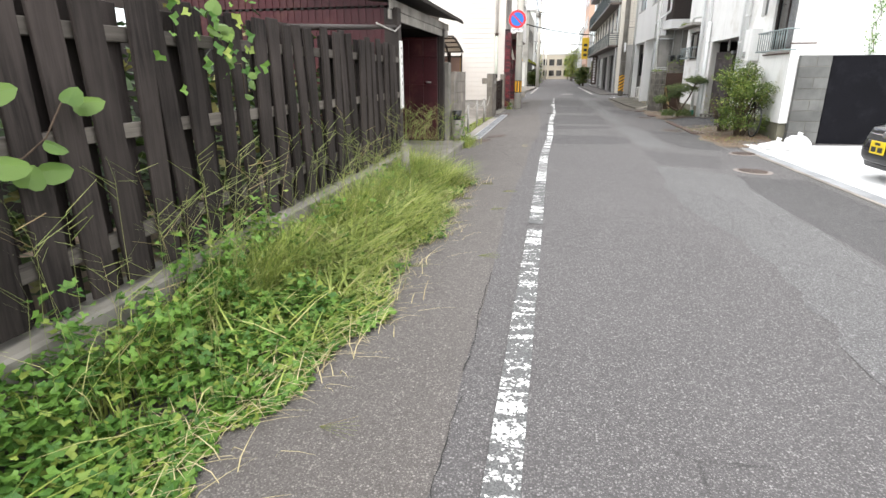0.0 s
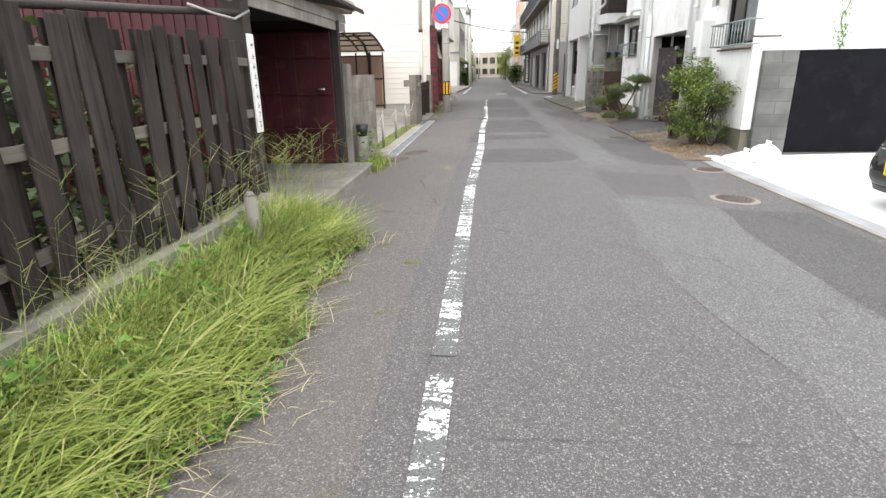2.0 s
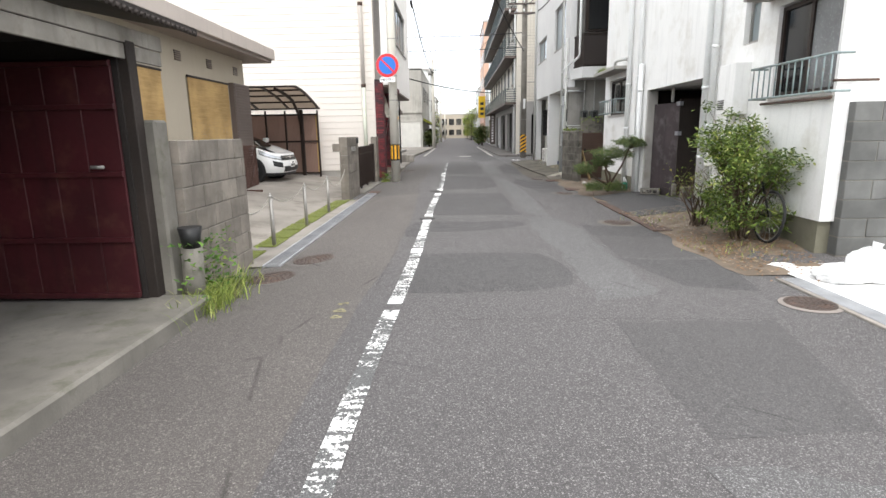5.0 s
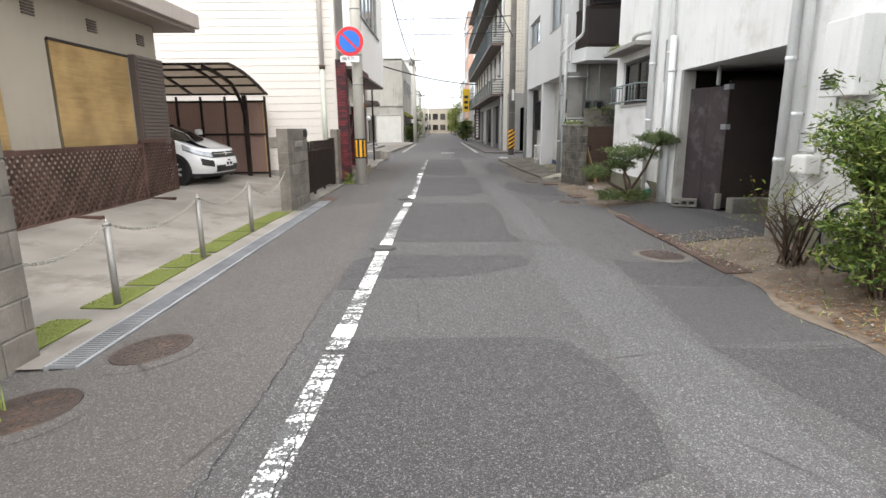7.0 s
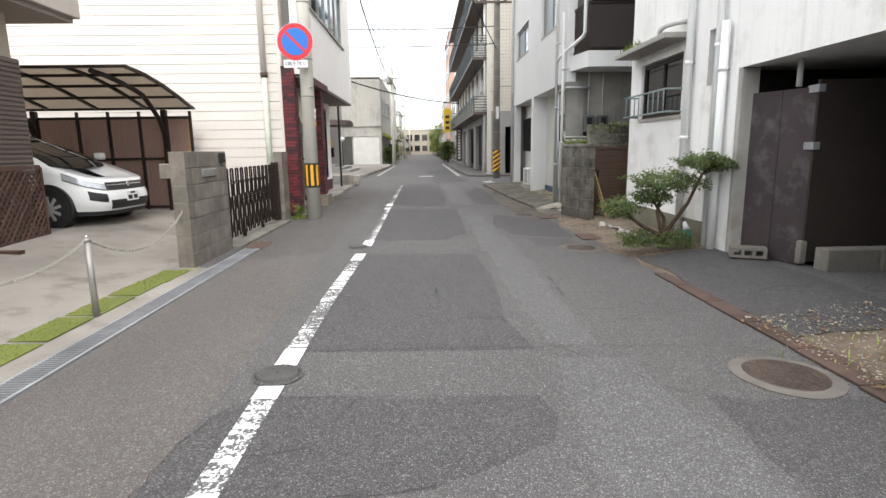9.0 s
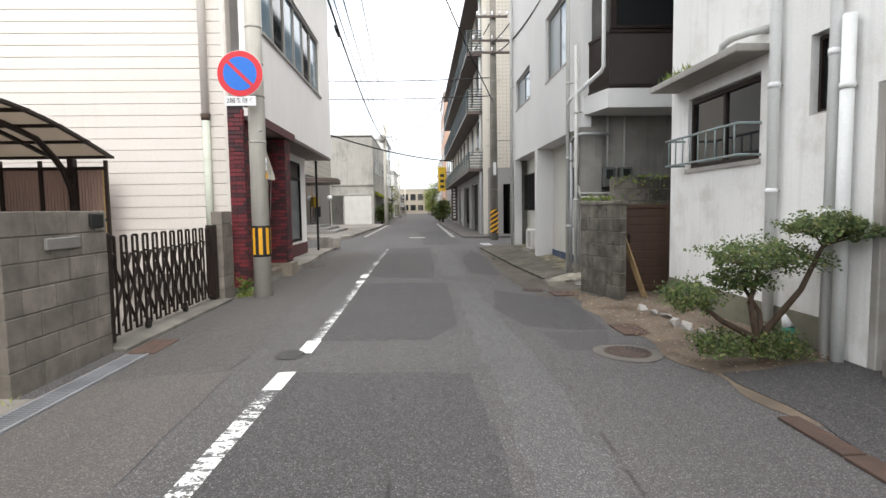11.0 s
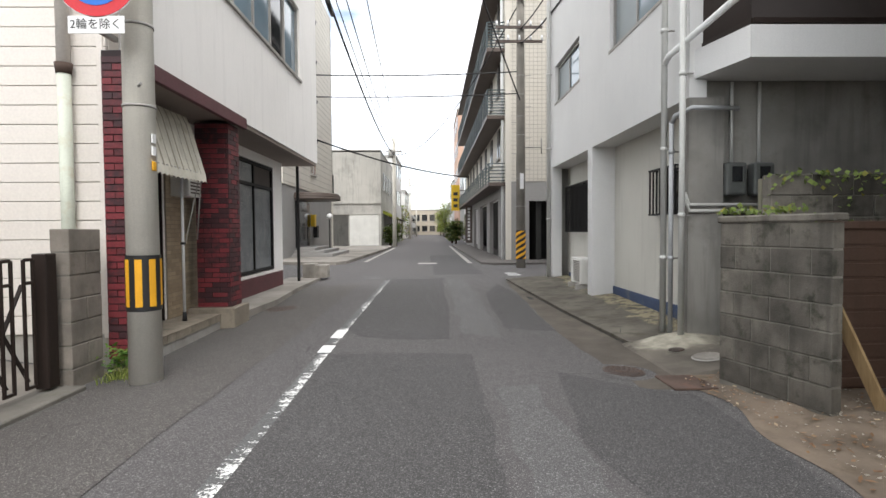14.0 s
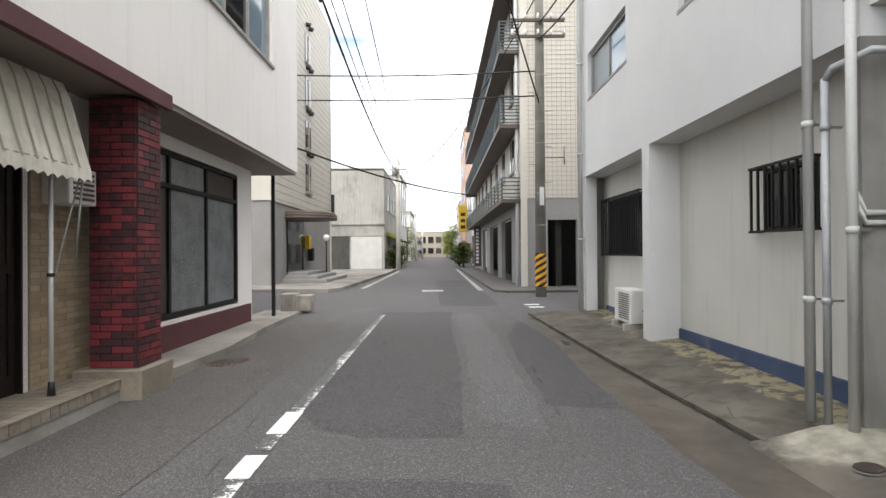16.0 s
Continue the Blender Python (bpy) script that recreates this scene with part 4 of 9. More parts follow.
for y0, y1 in ((12.42, 12.64), (14.68, 14.84), (15.13, 15.42), (18.3, 18.72), (19.28, 19.75), (23.85, 24.2), (24.6, 25.12)):
    edge_strip("road_line_dash", y0, y1, 0.069, 0.010, SOLID_PAINT, "clean white dash of the edge line")
SPRAY = surf("faded_yellow_spray", (0.33, 0.30, 0.17), 0.5, 14, 120, 0.9, stain=(0.12, 0.105, 0.09), stain_amount=1.0)
for sy, r0 in ((10.20, 0.028), (10.35, 0.033), (10.52, 0.03)):
    bm = bmesh.new()
    ring = []
    for k in range(18):
        a = 2 * math.pi * k / 18
        wob = 1 + 0.25 * math.sin(3 * a + sy * 7)
        ring.append([bm.verts.new((-0.46 + r * wob * 1.2 * math.cos(a), sy + r * wob * math.sin(a), ground_z(-0.46, sy) + 0.008)) for r in (r0 * 0.5, r0 * 1.25)])
    for a, b in zip(ring, ring[1:] + ring[:1] if sy < 10.4 else ring[1:13]):
        bm.faces.new((a[0], a[1], b[1], b[0]))
    structure("spray_mark", bm, SPRAY, "faded yellow sprayed surveyor mark on asphalt", "road marking")
patch("seam_strip", [(-1.85, -3.0), (-0.30, -3.0), (-0.30, 1.2), (-0.34, 3.5), (-0.38, 5.6), (-0.33, 8.0), (-0.34, 10.5), (-0.26, 12.2), (-0.27, 14.9), (-0.34, 16.8), (-0.42, 18.9), (-1.85, 18.9)], 0.0036, ASPHALT_BROWN, "brownish older asphalt along the left edge", wobble=0.012, step=0.4)
patch("seam_strip", [(-1.85, 18.9), (-0.42, 18.9), (-0.55, 21.2), (-0.5, 24.5), (-0.55, 31.0), (-1.85, 31.0)], 0.0036, ASPHALT_LANE, "dark older asphalt along the left edge", wobble=0.03, step=0.4)


def crack(pts, width, label="thin dark crack in the asphalt"):
    """A jagged open joint or crack through the points."""
    rnd = random.Random(int(abs(pts[0][0]) * 91 + pts[0][1] * 37))
    way = []
    for p, q in zip(pts, pts[1:]):
        n = max(2, int((Vector(q) - Vector(p)).length / 0.06))
        way += [Vector(p).lerp(Vector(q), k / n) for k in range(n)]
    way.append(Vector(pts[-1]))
    bm = bmesh.new()
    last = None
    for k, p in enumerate(way):
        d = (way[min(k + 1, len(way) - 1)] - way[max(k - 1, 0)]).normalized()
        side = Vector((-d.y, d.x))
        p = p + side * rnd.uniform(-0.012, 0.012)
        w = width * rnd.uniform(0.25, 1.0)
        cur = [bm.verts.new((c.x, c.y, ground_z(c.x, c.y) + 0.0085)) for c in (p - side * w / 2, p + side * w / 2)]
        if last:
            bm.faces.new((last[0], cur[0], cur[1], last[1]))
        last = cur
    bm.normal_update()
    if sum(f.normal.z for f in bm.faces) < 0:
        bmesh.ops.reverse_faces(bm, faces=bm.faces[:])
    structure("road_crack", bm, DARK_VOID, label, "road crack")


for pts in ([(-0.30, -1.0), (-0.30, 1.9)], [(-0.31, 2.1), (-0.33, 3.4)], [(-0.27, 10.9), (-0.26, 12.3), (-0.28, 13.5)], [(-0.27, 13.5), (-0.28, 13.9), (-0.27, 14.25), (-0.18, 14.62)], [(0.02, 10.85), (-0.03, 12.39), (1.38, 12.38)], [(-0.3, 10.1), (1.6, 10.12), (2.98, 10.43)], [(0.04, 13.78), (0.42, 13.82), (0.9, 13.88)], [(-0.06, 14.71), (1.45, 14.63)], [(-0.38, 15.38), (1.6, 15.36), (3.07, 15.66)], [(0.03, 18.77), (1.5, 18.72), (2.87, 18.9)], [(-0.03, 23.85), (1.55, 23.8)], [(0.05, 24.75), (1.3, 24.5), (2.0, 24.48)], [(2.31, 16.02), (2.8, 16.42), (3.18, 16.59)], [(2.36, 13.8), (3.45, 13.92)], [(2.29, 12.42), (3.5, 12.55)], [(2.25, 23.2), (2.65, 23.32), (2.78, 23.5)], [(-0.95, 3.0), (-0.6, 3.05)], [(-0.27, 13.47), (0.05, 13.47)], [(0.03, 13.1), (0.45, 13.1), (0.46, 12.7)]):
    crack(pts, 0.006)
# repairs in the asphalt
for k, (pts, mt) in enumerate((
    ([(-0.03, 10.8), (-0.02, 12.39), (1.38, 12.38), (1.54, 11.98), (1.6, 11.5), (1.5, 11.05), (1.1, 10.86)], ASPHALT_DARK),
    ([(-0.06, 14.71), (1.45, 14.63), (1.49, 14.46), (1.41, 14.22), (1.17, 14.04), (0.88, 13.88), (0.42, 13.82), (0.04, 13.78), (0.05, 13.47), (-0.25, 13.47), (-0.26, 13.88), (-0.25, 14.23), (-0.17, 14.61)], ASPHALT_DARK),
    ([(0.04, 15.36), (1.58, 15.33), (1.45, 16.0), (1.53, 16.9), (1.5, 18.6), (0.02, 18.76)], ASPHALT_DARK),
    ([(0.12, 19.75), (1.18, 19.71), (1.5, 20.3), (1.52, 21.9), (1.55, 23.78), (-0.03, 23.83)], ASPHALT_DARK),
    ([(0.05, 25.15), (0.31, 24.69), (0.6, 24.52), (1.32, 24.5), (1.4, 26.5), (1.38, 31.0), (1.45, 32.3), (0.0, 32.3)], ASPHALT_DARK),
    ([(1.6, 10.05), (2.98, 10.43), (2.55, 8.72), (1.59, 8.51)], ASPHALT_FINE),
    ([(2.4, 14.75), (2.36, 13.82), (3.4, 13.93), (3.62, 14.45), (3.5, 14.8)], ASPHALT_DARK),
    ([(2.39, 13.77), (3.44, 13.9), (3.33, 12.65), (2.33, 12.46)], ASPHALT_FINE),
    ([(2.29, 12.39), (3.48, 12.52), (3.3, 11.2), (2.6, 11.34)], ASPHALT_DARK),
    ([(2.3, 20.5), (3.2, 20.5), (3.3, 21.3), (3.32, 22.75), (2.3, 23.3), (2.05, 21.5)], ASPHALT_DARK),
    ([(2.4, 20.3), (3.2, 20.42), (2.95, 19.63), (2.45, 19.54)], ASPHALT_FINE),
    ([(2.1, 25.45), (2.78, 25.5), (2.82, 27.3), (2.9, 29.0), (2.64, 31.0), (2.24, 29.26), (2.13, 27.8)], ASPHALT_DARK),
    ([(2.5, 2.0), (3.5, 2.0), (3.5, 8.2), (2.62, 8.3), (2.45, 6.6), (2.5, 4.2)], ASPHALT_DARK),
    ([(1.2, 33.5), (2.6, 33.5), (2.4, 45.0), (1.0, 45.0)], ASPHALT_DARK),
)):
    patch("road_patch", pts, 0.005, mt, "fine grey asphalt repair patch" if mt is ASPHALT_FINE else "darker asphalt repair patch", wobble=0.022)
WORN_PALE = asphalt("asphalt_polished", 0.140, 0.6, 1.03)
for pts in ([(1.4, -2.0), (2.45, -2.0), (2.35, 3.0), (2.46, 5.8), (2.45, 6.7), (2.6, 8.3), (1.52, 8.3), (1.36, 6.2), (1.41, 5.2), (1.6, 4.5), (1.5, 2.4)], [(1.62, 10.6), (2.25, 10.9), (2.28, 14.2), (2.1, 15.3), (1.62, 15.2), (1.56, 14.0), (1.66, 12.2)], [(1.65, 15.5), (2.0, 15.4), (2.1, 18.6), (1.98, 22.8), (1.62, 22.6)], [(1.5, 24.9), (2.0, 24.8), (2.05, 29.0), (1.9, 32.0), (1.5, 32.0)]):
    patch("worn_band", pts, 0.0028, WORN_PALE, "paler worn band in the asphalt", wobble=0.05)
for y in (32.35, 32.9):
    strip("stop_mark", -0.75, -0.1, y, y + 0.13, 0.006, PAINT, "rubbed white marks at the crossing")
strip("crossing_mark", 0.6, 1.3, 38.2, 38.9, 0.006, CONCRETE, "pale round patch in the crossing")
for y in (33.0, 33.6):
    strip("stop_mark", 3.2, 3.55, y, y + 0.22, 0.006, SOLID_PAINT, "white paint marks beside the pole")


def settle(bm, x, y):
    """Tip a flat cover to the slope of the road."""
    for v in bm.verts:
        v.co.z += ground_z(v.co.x, v.co.y) - ground_z(x, y) + 0.003


def manhole(x, y, r, ring, label, ring_w=0.1, metal=IRON):
    z = ground_z(x, y) if x < 3.7 else ground_z(3.3, y) + 0.02 + 0.10 * smooth(3.3, 4.3, x) + 0.004 * (y > 24)
    t = thing("manhole_cover", (x, y, z), label, "manhole cover", "manhole covers")
    bm = bmesh.new()
    n = 36
    a = [bm.verts.new((x + (r + ring_w) * math.cos(2 * math.pi * k / n), y + (r + ring_w) * math.sin(2 * math.pi * k / n), z + 0.006)) for k in range(n)]
    b = [bm.verts.new((x + r * math.cos(2 * math.pi * k / n), y + r * math.sin(2 * math.pi * k / n), z + 0.014)) for k in range(n)]
    for k in range(n):
        bm.faces.new((a[k], a[(k + 1) % n], b[(k + 1) % n], b[k]))
    for v in bm.verts:
        v.co.z += ground_z(v.co.x, v.co.y) - ground_z(x, y)
    part("frame_ring", bm, ring, t, "pale worn ring round the cover")
    bm = bmesh.new()
    cyl(bm, (x, y, z - 0.02), (x, y, z + 0.016), r - 0.004, r - 0.004, 36)
    settle(bm, x, y)
    lid = part("lid", bm, metal, t, {IRON: "rusty cast iron lid", SHED_BOARD: "white painted lid"}.get(metal, "dark grey iron lid"))
    bm = bmesh.new()
    for q in range(1, 5):
        rr = r * q / 5
        m = 5 * q
        for k in range(m):
            c, s = math.cos(2 * math.pi * k / m), math.sin(2 * math.pi * k / m)
            cyl(bm, (x + rr * c, y + rr * s, z + 0.015), (x + rr * c, y + rr * s, z + 0.021), 0.022, 0.016, 6)
    settle(bm, x, y)
    part("raised_studs", bm, metal, lid)
    return t


IRON_GREY = surf("grey_cast_iron", (0.085, 0.082, 0.078), 0.6, 4, 90, 0.65, 0.2, bump=0.3)
RING = surf("pale_ring_cement", (0.24, 0.21, 0.19), 0.75, 5, 80, 0.85)
manhole(-1.2, 12.4, 0.24, ASPHALT_BROWN, "brown cast iron cover beside the drain")
manhole(-1.45, 11.68, 0.24, ASPHALT_BROWN, "brown cast iron cover near the block wall")
RING_DARK = surf("dark_ring_cement", (0.15, 0.135, 0.12), 0.7, 5, 80, 0.88)
manhole(3.07, 15.08, 0.24, RING_DARK, "cast iron cover with a pale cement ring", 0.08)
manhole(3.0, 8.78, 0.21, RING, "cast iron cover with a pale ring near the forecourt", 0.06)
manhole(3.47, 10.8, 0.2, RING, "cast iron cover beside the forecourt kerb", 0.04)
manhole(2.97, 23.45, 0.2, ASPHALT, "cast iron cover near the yard wall")
manhole(3.06, 19.5, 0.22, RING_DARK, "rusty cast iron cover by the soil edge")
manhole(-0.06, 19.25, 0.12, ASPHALT_DARK, "small round valve cover in the road line", 0.02, IRON_GREY)
manhole(-0.02, 15.0, 0.13, ASPHALT_DARK, "small round valve cover in the road line", 0.02, IRON_GREY)
manhole(-1.38, 27.4, 0.26, ASPHALT_BROWN, "cast iron cover near the shop step", 0.06)
manhole(3.9, 23.68, 0.14, CONCRETE, "small pale cover near the yard wall", 0.012, SHED_BOARD)
manhole(3.75, 24.05, 0.075, CONCRETE_OLD, "small round drain cover near the downpipes", 0.01)

# grated drain along the parking lot
drain = thing("drain", (-1.65, 15.5, -0.1), "galvanised steel drain grating along the parking lot", "drain", kind="structure")
for xx in (-1.735, -1.545):
    bm = bmesh.new()
    prism(bm, [(xx - 0.012, -0.12), (xx + 0.012, -0.12), (xx + 0.012, -0.075), (xx - 0.012, -0.075)], "y", 12.2, 19.75)
    part("side_bar", bm, GRATE, drain)
bm = bmesh.new()
bx(bm, -1.72, -1.56, 12.2, 19.75, -0.16, -0.098)
part("channel", bm, DARK_VOID, drain, "dark channel below the grating")
bm = bmesh.new()
bx(bm, -0.083, 0.083, -0.004, 0.004, -0.012, 0.012)
bar = mesh_of("grate_bar", bm, GRATE)
for k in range(215):
    piece("grate_bar", bar, drain, Matrix.Translation((-1.64, 12.22 + k * 0.035, -0.084)))

# artificial turf tiles
turf_rnd = random.Random(8)


def turf_tile(y, x=-2.12):
    t = thing("turf_mat", (x, y, -0.09), "square of green artificial turf laid on the concrete strip", "turf mat", "turf mats")
    z = ground_z(x, y) + 0.02
    bm = bmesh.new()
    bx(bm, x - 0.15, x + 0.15, y - 0.29, y + 0.29, z, z + 0.012, 0.003)
    part("backing", bm, TURF, t)
    bm = bmesh.new()
    for _ in range(900):
        px, py = x + turf_rnd.uniform(-0.15, 0.15), y + turf_rnd.uniform(-0.29, 0.29)
        a = turf_rnd.uniform(0, 6.28)
        dx, dy = 0.004 * math.cos(a), 0.004 * math.sin(a)
        tip = (px + turf_rnd.uniform(-0.012, 0.012), py + turf_rnd.uniform(-0.012, 0.012), z + 0.012 + turf_rnd.uniform(0.003, 0.010))
        bm.faces.new([bm.verts.new(v) for v in ((px - dx, py - dy, z + 0.01), (px + dx, py + dy, z + 0.01), tip)])
    tagged(part("turf_fibre", bm, TURF, t), kind="stuff")


for yy in (12.75, 13.6, 14.25, 14.9, 15.6, 16.25, 16.9, 17.55, 18.1):
    turf_tile(yy, -2.12 + turf_rnd.uniform(-0.02, 0.02))

# chain posts
def chain_post(y):
    z = ground_z(-2.0, y) + 0.01
    t = thing("chain_post", (-2.0, y, z), "short stainless steel post with a chain ring", "post", "chain posts")
    bm = bmesh.new()
    cyl(bm, (-2.0, y, z), (-2.0, y, 0.565), 0.027, 0.027, 16)
    part("tube", bm, STEEL, t)
    bm = bmesh.new()
    cyl(bm, (-2.0, y, 0.566), (-2.0, y, 0.59), 0.032, 0.022, 16)
    part("cap", bm, STEEL, t)
    bm = bmesh.new()
    cyl(bm, (-2.0, y, 0.58), (-2.0, y, 0.615), 0.008, 0.008, 8)
    part("ring", bm, CHROME, t)


posts = [13.4, 15.02, 16.6]
for yy in posts:
    chain_post(yy)
CHAIN = surf("plastic_chain", (0.40, 0.38, 0.34), 0.85, 5, 60, 0.5)


def chain(p, q, sag):
    p, q = Vector(p), Vector(q)
    t = thing("chain", ((p + q) / 2), "pale plastic chain hanging between steel posts", "chain", "chains")
    n = int((q - p).length / 0.032)
    bm = bmesh.new()
    last = None
    for k in range(n + 1):
        u = k / n
        c = p.lerp(q, u) + Vector((0, 0, -sag * 4 * u * (1 - u)))
        if last is not None:
            d = (c - last).normalized()
            side = d.cross(Vector((0, 0, 1))).normalized() if k % 2 else d.cross(Vector((1, 0, 0))).normalized()
            for sgn in (1, -1):
                cyl(bm, last - d * 0.006 + side * 0.009 * sgn, c + d * 0.006 + side * 0.009 * sgn, 0.004, 0.004, 5)
        last = c
    tagged(part("chain_run", bm, CHAIN, t), kind="stuff")


chain((-2.0, 12.42, 0.5), (-2.0, 13.4, 0.58), 0.10)
chain((-2.0, 13.4, 0.58), (-2.0, 15.02, 0.58), 0.15)
chain((-2.0, 15.02, 0.58), (-2.0, 16.6, 0.58), 0.15)
chain((-2.0, 16.6, 0.58), (-2.06, 18.6, 0.6), 0.25)

# gate posts of concrete blocks and the folding gate
gp = block_wall("gate_post_a", -2.16, -1.98, 18.58, 19.95, -0.12, 7, "block gate post with letter slot and doorbell", BLOCK, ch=0.204)
bm = bmesh.new()
bx(bm, -1.982, -1.955, 19.05, 19.5, 0.98, 1.08, 0.006)
lb = part("letter_slot", bm, STEEL, gp, "metal letter slot")
bm = bmesh.new()
bx(bm, -1.975, -1.945, 19.66, 19.86, 1.15, 1.28, 0.006)
part("doorbell", bm, BLACK_PLASTIC, gp, "dark doorbell box")
bm = bmesh.new()
bx(bm, -2.34, -2.17, 18.7, 18.95, 0.98, 1.16, 0.008)
part("letter_box_back", bm, BLOCK, gp)
block_wall("gate_post_b", -2.14, -1.98, 23.05, 23.5, -0.14, 7, "block gate post beside the siding wall", BLOCK, 0.45, 0.204)
bm = bmesh.new()
bx(bm, -2.2, -1.86, 19.96, 23.05, -0.2, -0.07, 0.01)
structure("gate_sill", bm, CONCRETE_OLD, "worn concrete gate sill with a steel rail", "sill")
gate = thing("folding_gate", (-2.1, 21.5, -0.07), "dark bronze folding scissor gate standing closed on its rail", "gate")
y0, y1 = 20.08, 22.82
for yy in (20.06, 22.92):
    bm = bmesh.new()
    bx(bm, -2.16, -2.04, yy - 0.07, yy + 0.07, -0.05, 1.08, 0.01)
    part("end_post", bm, BRONZE, gate)
n = 12
pitch = (y1 - y0) / n
for k in range(n):
    u = y0 + pitch * (k + 0.5)
    bm = bmesh.new()
    for d in (-0.05, 0.05):
        bx(bm, -2.088, -2.064, u + d - 0.011, u + d + 0.011, 0.0, 1.04, 0.003)
    for z in (0.0, 0.84, 1.025):
        bx(bm, -2.087, -2.065, u - 0.04, u + 0.04, z, z + 0.026, 0.003)
    part("upright_frame", bm, BRONZE, gate)
for k in range(n):
    for sgn in (1, -1):
        a, b = y0 + pitch * (k + 0.5), y0 + pitch * (k + 0.5 + 2 * sgn)
        if min(a, b) < y0 - 0.01 or max(a, b) > y1 + 0.01:
            continue
        bm = bmesh.new()
        beam(bm, (-2.115 + 0.014 * sgn, a, 0.84), (-2.115 + 0.014 * sgn, b, 0.06), 0.010, 0.032, (1, 0, 0))
        part("scissor_bar", bm, BRONZE, gate)
for yy in (20.1, 20.9, 21.9):
    bm = bmesh.new()
    cyl(bm, (-2.12, yy, -0.02), (-2.08, yy, -0.02), 0.045, 0.045, 14)
    bx(bm, -2.12, -2.08, yy - 0.03, yy + 0.03, 0.0, 0.06, 0.005)
    part("caster", bm, BLACK_PLASTIC, gate, "black caster wheel")

# utility pole with the road sign
def pole(x, y, r, h, label, bands=(), mat=None):
    t = thing("utility_pole", (x, y, 0), label, "utility pole", "utility poles")
    bm = bmesh.new()
    cyl(bm, (x, y, -0.3), (x, y, h), r, r * 0.72, 24)
    part("shaft", bm, mat or POLE, t, "grey concrete shaft")
    for z in bands:
        bm = bmesh.new()
        rr = r * (1 - 0.28 * z / h)
        cyl(bm, (x, y, z - 0.012), (x, y, z + 0.012), rr + 0.006, rr + 0.006, 24)
        part("strap", bm, STEEL, t)
    return t


PX, PR = -1.425, 0.140
up = pole(PX, 23.2, PR, 9.0, "grey concrete utility pole with a yellow and black guard band", bands=(2.35, 3.05, 3.55, 4.1))
bm = bmesh.new()
cyl(bm, (PX, 23.2, 0.56), (PX, 23.2, 1.05), PR + 0.004, PR + 0.003, 32, False)
guard = part("guard_band", bm, BLACK_PLASTIC, up, "black and yellow guard band")
for k in range(8):
    a = 2 * math.pi * (k + 0.25) / 8
    bm = bmesh.new()
    cols = [[bm.verts.new((PX + (PR + 0.0065) * math.cos(a + da), 23.2 + (PR + 0.0065) * math.sin(a + da), z)) for z in (0.60, 1.015)] for da in (-0.2, -0.1, 0.0, 0.1, 0.2)]
    for A, B in zip(cols, cols[1:]):
        bm.faces.new((A[0], B[0], B[1], A[1]))
    part("yellow_stripe", bm, YELLOW, guard, "yellow stripe")
for z, w, m, lb in ((2.07, 0.06, SIGN_WHITE, "small white number plate"), (1.96, 0.06, SIGN_WHITE, "small white number plate"), (1.83, 0.06, YELLOW, "small yellow tag")):
    bm = bmesh.new()
    bx(bm, PX + 0.128, PX + 0.142, 23.135, 23.135 + w, z - 0.04, z + 0.04, 0.003)
    part("tag_plate", bm, m, up, lb)
bm = bmesh.new()
cyl(bm, (-1.35, 23.06, 2.5), (-1.29, 22.98, 2.5), 0.012, 0.012, 8)
part("step_bolt", bm, STEEL, up)

sign = thing("road_sign", (-1.52, 22.95, 2.3), "round blue no parking sign with red rim and white plate below", "road sign")
for z in (3.25, 2.86):
    bm = bmesh.new()
    bx(bm, -1.54, -1.50, 22.79, 23.04, z, z + 0.04)
    part("bracket", bm, STEEL, sign, "steel bracket to the pole")


def disc(r, y, mat, name, label):
    bm = bmesh.new()
    cyl(bm, (-1.52, y, 3.31), (-1.52, y - 0.004, 3.31), r, r, 48)
    part(name, bm, mat, sign, label)


disc(0.338, 22.788, SIGN_WHITE, "back_plate", "white sign plate")
disc(0.331, 22.783, SIGN_RED, "red_rim", "red rim")
disc(0.245, 22.778, SIGN_BLUE, "blue_field", "blue field")
bm = bmesh.new()
beam(bm, (-1.52 - 0.178, 22.7725, 3.31 + 0.178), (-1.52 + 0.178, 22.7725, 3.31 - 0.178), 0.05, 0.003, (0, 1, 0))
part("red_bar", bm, SIGN_RED, sign, "red diagonal bar")
bm = bmesh.new()
bx(bm, -1.755, -1.305, 22.784, 22.79, 2.845, 2.985, 0.002)
plate = part("plate", bm, SIGN_WHITE, sign, "white supplementary plate")
txt = bpy.data.curves.new("plate_text", "FONT")
txt.body = "2輪を除く"
txt.size, txt.extrude, txt.align_x, txt.align_y = 0.092, 0.0006, "CENTER", "CENTER"
txt.materials.append(INK)
tob = new("plate_text", txt)
tob.matrix_basis = pose(-1.53, 22.7825, 2.915, 90, 0, 0)
hang(tob, plate)
tagged(tob, "black printed characters")

